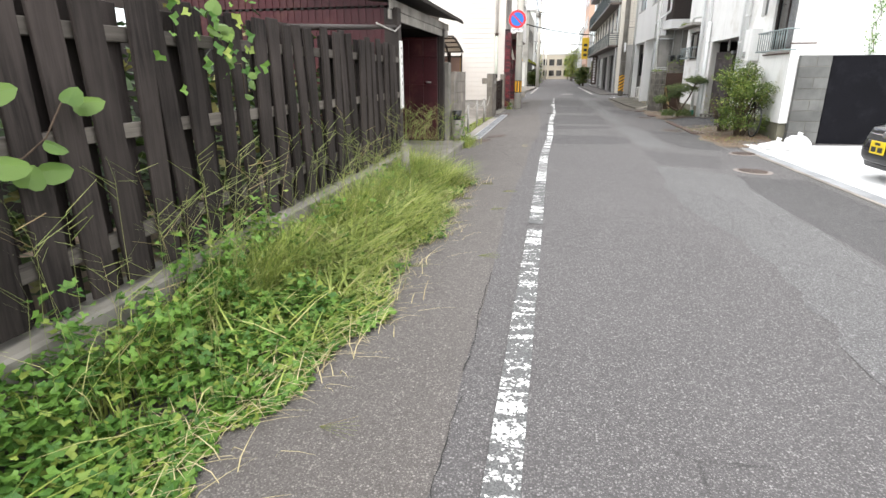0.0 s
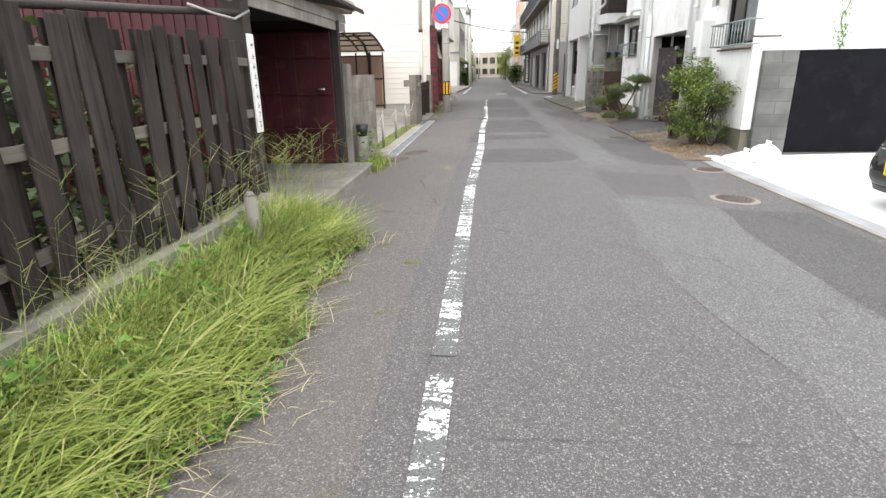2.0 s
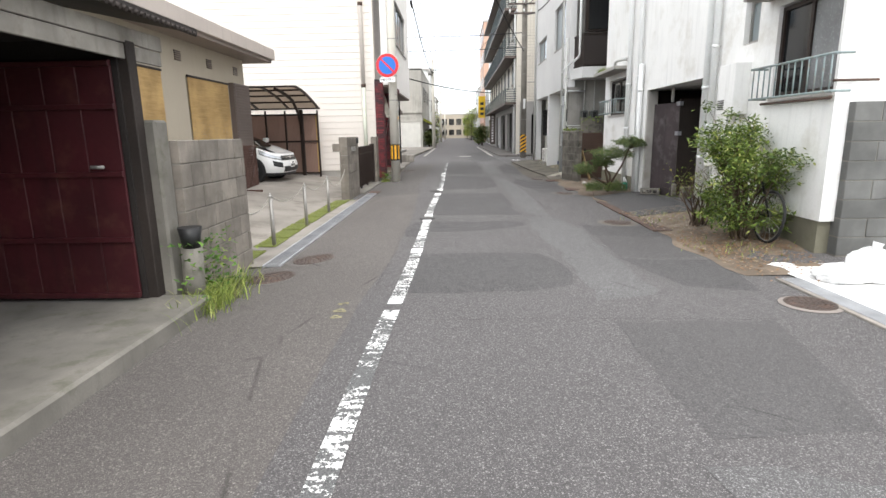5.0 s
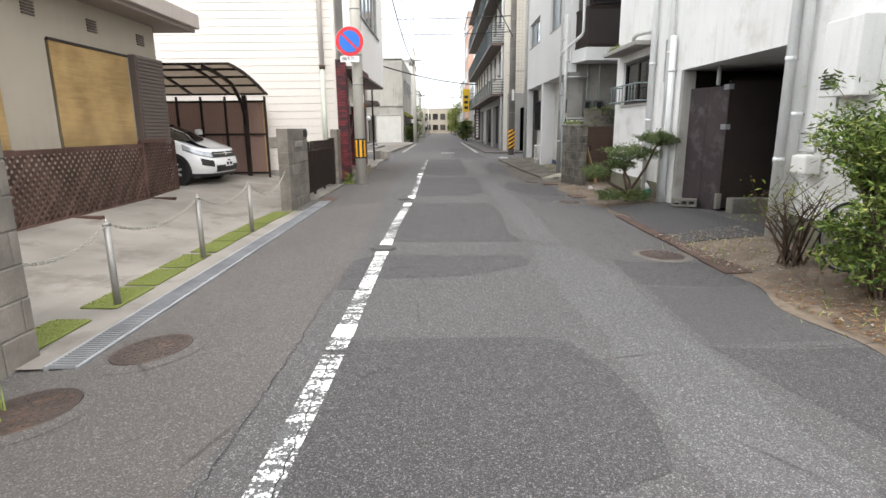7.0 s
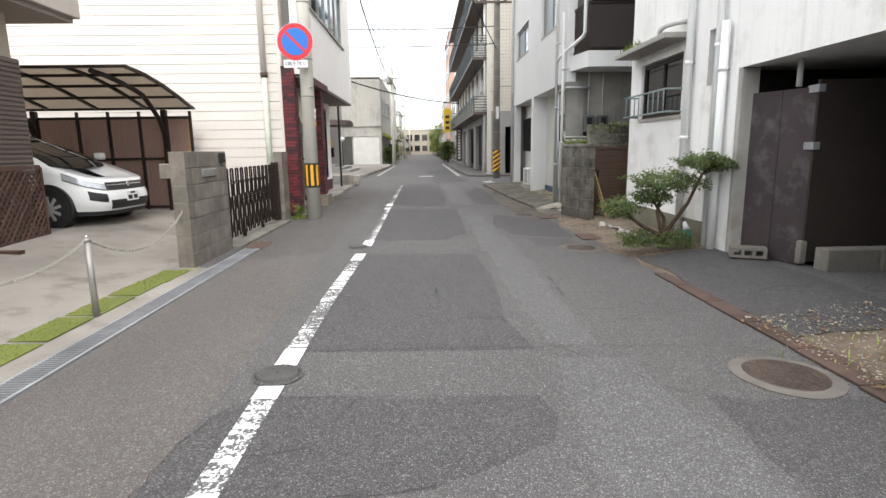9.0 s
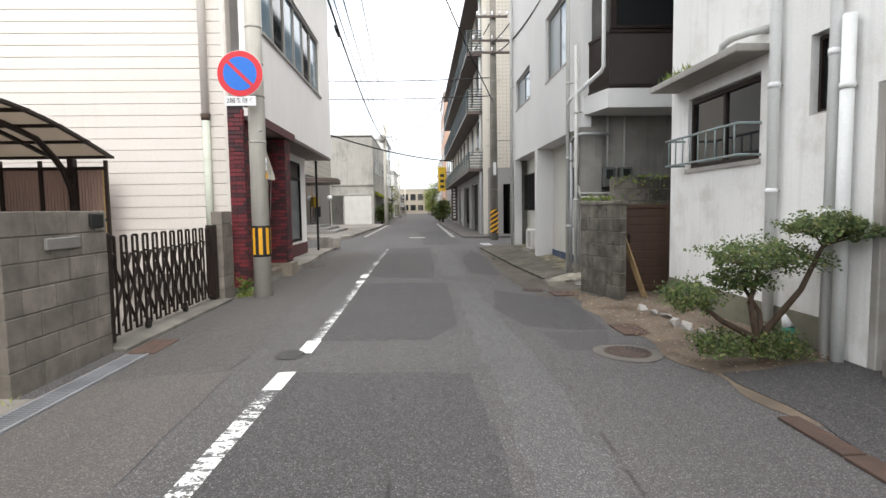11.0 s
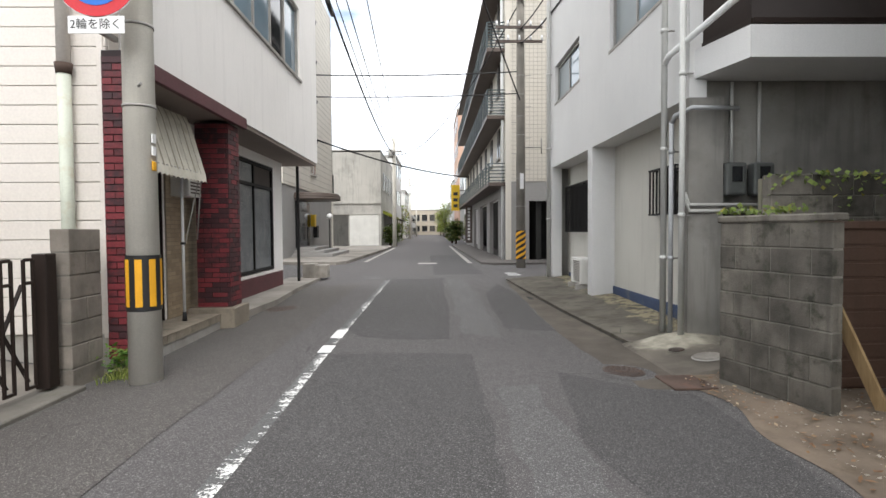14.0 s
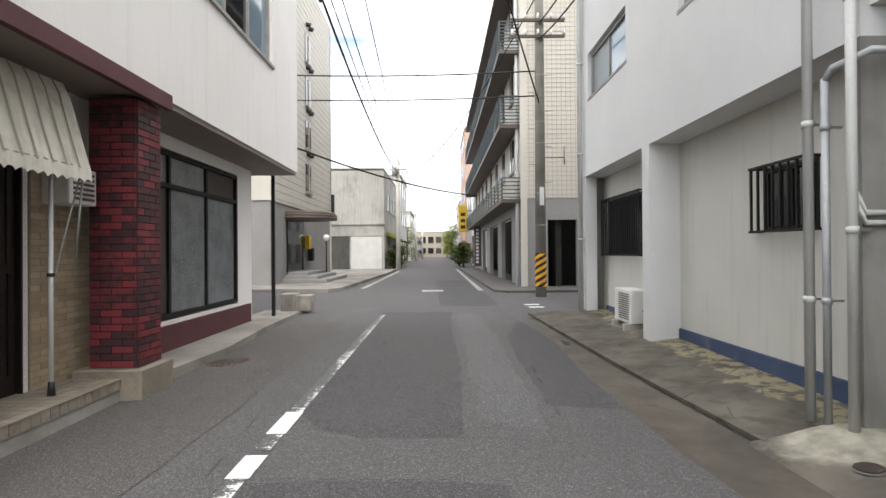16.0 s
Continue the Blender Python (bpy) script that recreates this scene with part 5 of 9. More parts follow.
# ---- vehicles ----
WHEEL_SILVER = surf("silver_wheel_paint", (0.50, 0.50, 0.50), 0.85, 8, 60, 0.4, 0.2)
def car(label, paint, L, W, H, hood, m, plate_mat, belt=0.62):
    """A small hatchback in its own axes: front towards +x, wheels on z = 0."""
    t = new("car")
    tagged(t, label, "car")
    a, b = L / 2, W / 2

    def top(x):
        u = a - x
        return hood * (0.71 + 0.29 * smooth(-0.1, 1.15, u)) + 0.06 * smooth(0.9, L, u)

    def plan(th, k=4.6):
        c, s = math.cos(th), math.sin(th)
        return (a * math.copysign(abs(c) ** (2 / k), c), b * math.copysign(abs(s) ** (2 / k), s))

    def skin(th, s, lift=0.0):
        x, y = plan(th)
        f = 0.93 + 0.07 * smooth(0, 0.35, s) - 0.05 * smooth(0.6, 1, s)
        fx = 0.965 + 0.035 * smooth(0, 0.3, s) - 0.045 * smooth(0.45, 1, s)
        z = 0.17 + s * (top(x) - 0.17)
        n = Vector((math.cos(th) * 0.9, math.sin(th), 0)).normalized()
        return Vector((x * fx, y * f, z)) + n * lift

    def grid(name, th0, th1, s0, s1, mat, lab="", lift=0.006, nt=10, ns=5, slant=0.0, parent=None):
        bm = bmesh.new()
        g = []
        for i in range(nt + 1):
            th = th0 + (th1 - th0) * i / nt
            d = slant * i / nt
            g.append([bm.verts.new(skin(th, s0 + (s1 - s0) * j / ns + d, lift)) for j in range(ns + 1)])
        for i in range(nt):
            for j in range(ns):
                bm.faces.new((g[i][j], g[i + 1][j], g[i + 1][j + 1], g[i][j + 1]))
        bmesh.ops.recalc_face_normals(bm, faces=bm.faces[:])
        return part(name, bm, mat, parent or t, lab, True)

    N, S = 96, 9
    bm = bmesh.new()
    ring = [[bm.verts.new(skin(2 * math.pi * i / N, j / S)) for i in range(N)] for j in range(S + 1)]
    for j in range(S):
        for i in range(N):
            bm.faces.new((ring[j][i], ring[j][(i + 1) % N], ring[j + 1][(i + 1) % N], ring[j + 1][i]))
    # top deck, crowned
    last = ring[S]
    for q in range(1, 5):
        sc = 1 - q / 5
        cur = []
        for i in range(N):
            x, y, z = ring[S][i].co
            cur.append(bm.verts.new((x * (0.25 * sc + 0.75) if q < 4 else x * 0.8, y * sc, z + 0.035 * (1 - sc * sc))))
        for i in range(N):
            bm.faces.new((last[i], last[(i + 1) % N], cur[(i + 1) % N], cur[i]))
        last = cur
    bm.faces.new(ring[0][::-1])
    body = part("body", bm, paint, t, "", True)
    # greenhouse
    xb, xr = a - 0.74, a - 1.95
    yb, yr = -a + 0.12, -a + 0.55
    levels = []
    bm = bmesh.new()
    for k in range(7):
        u = k / 6
        xf = xb + (xr - xb) * u
        xk = yb + (yr - yb) * u ** 1.6
        w = b * (0.93 - 0.21 * u ** 1.4)
        lv = []
        for i in range(48):
            c, s = math.cos(2 * math.pi * i / 48), math.sin(2 * math.pi * i / 48)
            cx, cy = math.copysign(abs(c) ** 0.36, c), math.copysign(abs(s) ** 0.42, s)
            mid, half = (xf + xk) / 2, (xf - xk) / 2
            gx = mid + half * cx
            base = top(gx) - 0.02
            lv.append(bm.verts.new((gx, w * cy, base + (H - 0.08 - base) * u ** 0.92)))
        levels.append(lv)
    for A, B in zip(levels, levels[1:]):
        for i in range(48):
            bm.faces.new((A[i], A[(i + 1) % 48], B[(i + 1) % 48], B[i]))
    shell = [[tuple(v.co) for v in lv] for lv in levels]
    part("window_band", bm, GLASS_DARK, t, "dark tinted glass", True)
    bm = bmesh.new()
    last = [bm.verts.new(v) for v in [((xr + yr) / 2 + (xr - yr) / 2 * 1.02 * math.copysign(abs(math.cos(q)) ** 0.36, math.cos(q)), b * 0.735 * math.copysign(abs(math.sin(q)) ** 0.42, math.sin(q)), H - 0.075) for q in [2 * math.pi * i / 48 for i in range(48)]]]
    for sc, dz in ((0.97, 0.035), (0.85, 0.06), (0.5, 0.072), (0.05, 0.075)):
        cur = [bm.verts.new(((xr + yr) / 2 + (v.co.x - (xr + yr) / 2) * sc if dz < 0.04 else (xr + yr) / 2 + (xr - yr) / 2 * sc * math.copysign(abs(math.cos(2 * math.pi * i / 48)) ** 0.36, math.cos(2 * math.pi * i / 48)), b * 0.735 * sc * math.copysign(abs(math.sin(2 * math.pi * i / 48)) ** 0.42, math.sin(2 * math.pi * i / 48)), H - 0.075 + dz)) for i, v in enumerate(last)]
        for i in range(48):
            bm.faces.new((last[i], last[(i + 1) % 48], cur[(i + 1) % 48], cur[i]))
        last = cur
    part("roof", bm, paint, t, "", True)
    for s in (-1, 1):
        for cols in ((5, 6, 7), (11, 12), (17, 18, 19)):
            bm = bmesh.new()
            g = [[bm.verts.new((v[0] + 0.004 * (1 if v[0] > 0 else -1), v[1] * s + 0.008 * s, v[2])) for v in [shell[k][i] for i in cols]] for k in range(7)]
            for A, B in zip(g, g[1:]):
                for i in range(len(cols) - 1):
                    bm.faces.new((A[i], A[i + 1], B[i + 1], B[i]))
            bmesh.ops.recalc_face_normals(bm, faces=bm.faces[:])
            part("pillar", bm, paint, t, "", True)
        bm = bmesh.new()
        bx(bm, xb - 0.42, xb - 0.28, s * (b + 0.06) - 0.08, s * (b + 0.06) + 0.08, top(0) + 0.0, top(0) + 0.13, 0.04, 3)
        part("mirror", bm, paint, t, "", True)
        # lamps and openings sit symmetrically about the nose
        grid("headlight", s * 0.33, s * 1.08, 0.72, 0.88, LAMP_GLASS, "clear headlight", slant=0.10)
        grid("headlight_rim", s * 0.33, s * 1.08, 0.695, 0.72, BLACK_PLASTIC, "dark lower rim of the headlight", 0.008, slant=0.11)
        grid("fog_recess", s * 0.36, s * 0.74, 0.36, 0.60, BLACK_PLASTIC, "black fog lamp recess", slant=0.06)
    grid("grille", -0.33, 0.33, 0.70, 0.93, BLACK_PLASTIC, "black grille")
    g2 = grid("grille_trim", -0.30, 0.30, 0.84, 0.865, CHROME, "chrome grille bar", 0.012)
    grid("lower_intake", -0.30, 0.30, 0.16, 0.42, BLACK_PLASTIC, "black lower intake")
    grid("sill_trim", -1.1, 1.1, 0.0, 0.11, BLACK_PLASTIC, "black lower lip", 0.008, 24)
    nose = skin(0, 0.56).x
    bm = bmesh.new()
    bx(bm, nose + 0.006, nose + 0.02, -0.165, 0.165, 0.36, 0.525, 0.004)
    pl = part("number_plate", bm, plate_mat, t, "number plate with dark bars")
    for y0, y1, z0, z1 in ((-0.06, 0.06, 0.475, 0.505), (-0.13, -0.02, 0.385, 0.45), (0.02, 0.13, 0.385, 0.45)):
        bm = bmesh.new()
        bx(bm, nose + 0.02, nose + 0.023, y0, y1, z0, z1)
        part("plate_bar", bm, INK, pl)
    bm = bmesh.new()
    cyl(bm, (skin(0, 0.9).x + 0.01, 0, 0.17 + 0.85 * (top(a) - 0.17)), (skin(0, 0.9).x + 0.03, 0, 0.17 + 0.85 * (top(a) - 0.17)), 0.045, 0.04, 16)
    part("badge", bm, CHROME, t, "plain chrome badge")
    for xw in (a - 0.80, -a + 0.66):
        for s in (-1, 1):
            R = 0.30
            w = new("wheel")
            w.matrix_basis = Matrix.Translation((xw, s * (b - 0.10), R))
            w.parent = t
            bm = bmesh.new()
            cyl(bm, (0, s * -0.08, 0.02), (0, s * 0.096, 0.02), R + 0.055, R + 0.055, 32)
            hangw = part("wheel_arch", bm, BLACK_PLASTIC, None)
            hangw.parent = w
            bm = bmesh.new()
            cyl(bm, (0, s * -0.06, 0), (0, s * 0.102, 0), R, R, 32)
            ty = part("tyre", bm, RUBBER, None, "black tyre")
            ty.parent = w
            bm = bmesh.new()
            cyl(bm, (0, s * 0.1, 0), (0, s * 0.107, 0), R * 0.66, R * 0.64, 28)
            rim = part("rim", bm, BLACK_PLASTIC, None)
            rim.parent = w
            bm = bmesh.new()
            for k in range(9):
                q = 2 * math.pi * k / 9
                d = Vector((math.cos(q), 0, math.sin(q)))
                e = Vector((math.cos(q + 0.25), 0, math.sin(q + 0.25)))
                beam(bm, d * 0.03 + Vector((0, s * 0.112, 0)), e * R * 0.64 + Vector((0, s * 0.112, 0)), 0.045, 0.012, (0, 1, 0))
            cyl(bm, (0, s * 0.106, 0), (0, s * 0.118, 0), 0.05, 0.045, 16)
            sp = part("spokes", bm, WHEEL_SILVER, None, "silver wheel cover spokes")
            sp.parent = w
    t.matrix_basis = m
    return t


car("white hatchback with silver wheel covers parked under the carport", CAR_WHITE, 3.95, 1.695, 1.525, 1.0, pose(-6.02, 21.42, 0.165, 0, 0, -4), SIGN_WHITE)
PLATE_YELLOW = surf("plate_yellow", (0.80, 0.60, 0.02), 0.95, 4, 50, 0.5)
car("black compact car with a yellow number plate on the new concrete", CAR_BLACK, 3.4, 1.475, 1.55, 0.95, pose(5.92, 8.1, -0.10, 0, 0, 180), PLATE_YELLOW)

# ---- carport ----
cp = thing("carport", (-5.5, 23.1, 0.1), "dark bronze carport with brown translucent roof panels", "carport")
arc = []
for k in range(9):
    u = k / 8
    arc.append((23.3 - 2.42 * u, 2.16 + 0.46 * math.sin(u * math.pi * 0.46)))
for xx in (-3.74, -4.65, -5.6, -6.55, -7.5):
    bm = bmesh.new()
    for (ya, za), (yb2, zb) in zip(arc, arc[1:]):
        beam(bm, (xx, ya, za), (xx, yb2, zb), 0.045, 0.06, (1, 0, 0))
    part("roof_rib", bm, BRONZE, cp)
for k in (0, 2, 4, 6, 8):
    bm = bmesh.new()
    beam(bm, (-3.70, *arc[k]), (-7.6, *arc[k]), 0.05, 0.045)
    part("purlin", bm, BRONZE, cp)
for i in range(4):
    for k in range(8):
        bm = bmesh.new()
        x0, x1 = -4.63 - 0.95 * i + 0.0, -3.76 - 0.95 * i
        (ya, za), (yb2, zb) = arc[k], arc[k + 1]
        v = [bm.verts.new(p) for p in ((x0, ya, za + 0.02), (x1, ya, za + 0.02), (x1, yb2, zb + 0.02), (x0, yb2, zb + 0.02))]
        bm.faces.new(v)
        bmesh.ops.solidify(bm, geom=bm.faces[:], thickness=0.004)
        part("roof_panel", bm, POLY, cp, "brown translucent panel")
for xx in (-4.25, -6.75):
    bm = bmesh.new()
    bx(bm, xx - 0.05, xx + 0.05, 23.1, 23.2, 0.0, 2.12, 0.006)
    part("post", bm, BRONZE, cp)
    bm = bmesh.new()
    tube(bm, [(xx, 23.13, 1.4), (xx, 23.08, 1.68), (xx, 22.95, 1.92), (xx, 22.75, 2.10)] + [(xx, ya, za - 0.06) for ya, za in arc[3:]], 0.045, 6)
    part("brace", bm, BRONZE, cp, "curved brace")
for z in (0.22, 1.18, 1.98):
    bm = bmesh.new()
    bx(bm, -7.6, -3.74, 23.17, 23.21, z - 0.025, z + 0.025)
    part("side_rail", bm, BRONZE, cp)
for xx in (-3.76, -4.75, -5.35, -5.95, -7.5):
    bm = bmesh.new()
    bx(bm, xx - 0.025, xx + 0.025, 23.16, 23.2, 0.05, 2.1)
    part("side_stud", bm, BRONZE, cp)
bm = bmesh.new()
n = 160
vs = [[bm.verts.new((-7.58 + 3.8 * k / n, 23.225 + (0.012 if k % 2 else -0.004), z)) for z in (0.2, 2.0)] for k in range(n + 1)]
for A, B in zip(vs, vs[1:]):
    bm.faces.new((A[0], B[0], B[1], A[1]))
part("side_sheet", bm, POLY_SIDE, cp, "brown corrugated plastic sheet")
bm = bmesh.new()
bx(bm, -3.83, -3.76, 23.19, 23.215, 0.2, 2.0, 0.004)
part("side_edge", bm, BLIND, cp, "yellowed sheet edge")

# ---- shop front of building A ----
bricks = thing("brick_pier", (-1.88, 26.15, 0.2), "dark red brick tiled pier under the overhang", "pier")


def brick_cover(owner, x0, x1, y0, y1, z0, z1, faces):
    """Thin brick tiles on the faces of a pier."""
    bw, bh = 0.21, 0.069
    rnd = random.Random(int(y0 * 10))
    bm = bmesh.new()
    bx(bm, x0, x1, y0, y1, z0, z1)
    part("core", bm, MORTAR, owner, "dark joints")
    lens = {}
    rows = int((z1 - z0) / bh)
    for r in range(rows):
        z = z0 + r * bh
        for face in faces:
            u0, u1 = (x0, x1) if face == "y-" else (y0, y1)
            u = u0 - (bw / 2 if r % 2 else 0)
            while u < u1 - 0.01:
                s, e = max(u, u0), min(u + bw, u1)
                u += bw
                ln = round(e - s - 0.008, 3)
                if ln < 0.02:
                    continue
                if ln not in lens:
                    q = bmesh.new()
                    bx(q, -ln / 2, ln / 2, -0.006, 0.006, 0, bh - 0.011)
                    lens[ln] = mesh_of("brick", q, BRICK)
                c = (s + e) / 2
                d = rnd.uniform(0, 0.003)
                m = pose(c, y0 - 0.004 - d, z, 0, 0, 0) if face == "y-" else pose(x1 + 0.004 + d, c, z, 0, 0, 90)
                piece("brick", lens[ln], owner, m)


brick_cover(bricks, -2.14, -1.69, 25.96, 26.38, 0.2, 2.76, ("y-", "x+"))
pil = thing("brick_pilaster", (-1.95, 23.85, 0.0), "dark red brick tiled corner pilaster beside the siding", "pier")
brick_cover(pil, -2.055, -1.80, 23.72, 24.0, 0.0, 3.02, ("y-", "x+"))

step = thing("tiled_step", (-2.0, 25.5, 0.05), "beige tiled entrance step", "step", kind="structure")
bm = bmesh.new()
bx(bm, -2.4, -1.80, 23.95, 26.9, -0.15, 0.105)
part("core", bm, CONCRETE, step)
bm = bmesh.new()
bx(bm, -0.046, 0.046, -0.046, 0.046, 0, 0.01)
ft = mesh_of("tile", bm, FLOOR_TILE)
for i in range(6):
    for j in range(29):
        piece("tile", ft, step, Matrix.Translation((-2.33 + i * 0.1, 24.0 + j * 0.1, 0.105)))
bm = bmesh.new()
bx(bm, 0, 0.01, -0.046, 0.046, -0.092, 0)
ftv = mesh_of("tile", bm, FLOOR_TILE)
for j in range(29):
    piece("tile", ftv, step, Matrix.Translation((-1.80, 24.0 + j * 0.1, 0.108)))
bm = bmesh.new()
bx(bm, -2.25, -1.60, 25.86, 26.47, -0.1, 0.19, 0.01)
structure("pier_base", bm, FLOOR_TILE, "beige tiled base below the brick pier", "step")
bm = bmesh.new()
prism(bm, [(-2.4, 26.5), (-1.72, 26.5), (-1.62, 28.0), (-1.75, 30.0), (-1.78, 32.6), (-2.6, 32.6), (-2.6, 30.8), (-2.4, 30.8)], "z", -0.1, 0.035)
structure("pavement_a", bm, CONCRETE_LOT, "worn pale concrete strip in front of the shop window", "pavement")
bm = bmesh.new()
bx(bm, -2.2, -1.9, 26.45, 26.85, -0.05, 0.11, 0.01)
structure("window_step", bm, CONCRETE, "small concrete block below the window", "step")

# tile wall between the door and the pier
tw = thing("tile_wall", (-2.38, 25.65, 0.1), "beige narrow tiled wall beside the entrance door", "wall", kind="structure")
bm = bmesh.new()
bx(bm, -2.399, -2.385, 25.41, 26.505, 0.1, 2.1)
part("joints", bm, FLOOR_TILE, tw)
tl = {}
for r in range(35):
    u = 25.42 - (0.111 if r % 2 else 0)
    while u < 26.5:
        a, b = max(u, 25.42), min(u + 0.214, 26.5)
        u += 0.222
        ln = round(b - a, 3)
        if ln < 0.02:
            continue
        if ln not in tl:
            bm = bmesh.new()
            bx(bm, 0, 0.008, -ln / 2, ln / 2, 0, 0.050)
            tl[ln] = mesh_of("tile", bm, BEIGE_TILE)
        piece("tile", tl[ln], tw, Matrix.Translation((-2.386, (a + b) / 2, 0.11 + r * 0.0565)))
tw.location.x += 0.09
# entrance door
dr = thing("entrance_door", (-2.45, 24.99, 0.1), "dark brown entrance door with ironwork panel and lever handle", "door")
bm = bmesh.new()
bx(bm, -2.5, -2.45, 24.63, 25.35, 0.11, 2.1, 0.006)
part("leaf", bm, BRONZE, dr)
for yy in (24.61, 25.37):
    bm = bmesh.new()
    bx(bm, -2.5, -2.4, yy - 0.03, yy + 0.03, 0.11, 2.12, 0.004)
    part("jamb", bm, BRONZE, dr)
for k in range(7):
    bm = bmesh.new()
    bx(bm, -2.45, -2.435, 24.73 + k * 0.085, 24.75 + k * 0.085, 1.2, 1.98)
    part("moulding", bm, DARK_FRAME, dr)
bm = bmesh.new()
for k in range(9):
    for j in range(2):
        cyl(bm, (-2.44, 25.01 + j * 0.13, 0.35 + k * 0.085), (-2.43, 25.01 + j * 0.13, 0.35 + k * 0.085), 0.045, 0.045, 10)
        cyl(bm, (-2.44, 25.07, 0.31 + k * 0.085), (-2.428, 25.07, 0.31 + k * 0.085), 0.02, 0.02, 8)
bx(bm, -2.45, -2.432, 24.91, 24.94, 0.28, 1.12)
bx(bm, -2.45, -2.432, 25.25, 25.28, 0.28, 1.12)
part("ironwork", bm, BLACK_METAL, dr, "black ironwork panel")
bm = bmesh.new()
bx(bm, -2.45, -2.43, 24.81, 24.86, 1.02, 1.22, 0.006)
cyl(bm, (-2.43, 24.83, 1.08), (-2.38, 24.83, 1.08), 0.012)
cyl(bm, (-2.38, 24.83, 1.08), (-2.38, 24.97, 1.08), 0.012)
bx(bm, -2.45, -2.43, 24.81, 24.86, 0.83, 0.91, 0.006)
part("handle", bm, STEEL, dr, "silver lever handle")

dr.location.x += 0.09
# awning
aw = thing("awning", (-2.0, 24.7, 2.1), "faded cream striped canvas awning with scalloped edge", "awning")
bm = bmesh.new()
ny, prof = 56, [(-2.0, 2.72), (-1.94, 2.6), (-1.885, 2.4), (-1.83, 2.2), (-1.78, 2.03), (-1.765, 1.98), (-1.755, 1.87)]
rows = []
for i in range(ny + 1):
    y = 23.95 + 1.45 * i / ny
    wav = 0.003 * math.sin(i * 1.7)
    pts = []
    for k, (x, z) in enumerate(prof):
        zz = z + (0.03 * abs(math.sin(i * math.pi / 4)) if k == 6 else 0)
        pts.append(bm.verts.new((x + wav * (k > 1), y, zz - 0.012 * math.sin(i / ny * math.pi))))
    rows.append(pts)
for A, B in zip(rows, rows[1:]):
    for k in range(6):
        bm.faces.new((A[k], B[k], B[k + 1], A[k + 1]))
for e in (0, ny):
    base = rows[e]
    v = bm.verts.new((-2.0, base[0].co.y, 2.2))
    for k in range(5):
        bm.faces.new((v, base[k], base[k + 1]))
part("canvas", bm, CANVAS, aw, "faded striped canvas", True)
AW_STRIPE = surf("faded_awning_stripe", (0.36, 0.33, 0.26), 0.8, 4, 150, 0.9)
for k in range(9):
    i0 = 2 + k * 6
    bm = bmesh.new()
    v = []
    for i in (i0, min(i0 + 1, ny)):
        y = 23.95 + 1.45 * i / ny
        wav = 0.003 * math.sin(i * 1.7)
        v.append([bm.verts.new((x + wav * (q > 1) + 0.004, y, z + 0.005 - 0.012 * math.sin(i / ny * math.pi))) for q, (x, z) in enumerate(prof[:6])])
    for q in range(5):
        bm.faces.new((v[0][q], v[1][q], v[1][q + 1], v[0][q + 1]))
    part("stripe", bm, AW_STRIPE, aw, "grey stripe", True)
bm = bmesh.new()
cyl(bm, (-1.785, 23.95, 1.99), (-1.785, 25.4, 1.99), 0.015, 0.015, 8)
part("front_tube", bm, STEEL, aw)
bm = bmesh.new()
cyl(bm, (-1.86, 25.33, 1.15), (-1.81, 25.39, 2.1), 0.009, 0.009, 8)
beam(bm, (-2.0, 25.3, 1.1), (-1.81, 25.39, 2.1), 0.012, 0.012)
part("stay", bm, STEEL, aw, "thin stay rod")
prop = thing("awning_prop", (-2.02, 25.28, 0.11), "white telescopic prop standing on the tiled step", "pole")
bm = bmesh.new()
cyl(bm, (-2.02, 25.28, 0.22), (-2.02, 25.28, 2.1), 0.018, 0.018, 12)
part("tube", bm, SIGN_WHITE, prop)
bm = bmesh.new()
cyl(bm, (-2.02, 25.28, 0.112), (-2.02, 25.28, 0.23), 0.032, 0.022, 12)
part("foot", bm, BLACK_PLASTIC, prop, "black foot")
bm = bmesh.new()
cyl(bm, (-2.02, 25.28, 1.09), (-2.02, 25.28, 1.12), 0.03, 0.03, 12)
part("clamp", bm, BLACK_PLASTIC, prop)
acb = thing("wall_fan_box", (-2.2, 25.75, 1.9), "grey louvred fan box under the awning", "fan box")
bm = bmesh.new()
bx(bm, -2.36, -2.05, 25.55, 25.93, 1.72, 2.05, 0.02, 2)
part("casing", bm, AC_WHITE, acb)
for k in range(6):
    bm = bmesh.new()
    bx(bm, -2.049, -2.04, 25.6, 25.88, 1.76 + k * 0.045, 1.782 + k * 0.045)
    part("slat", bm, SHUTTER_METAL, acb)

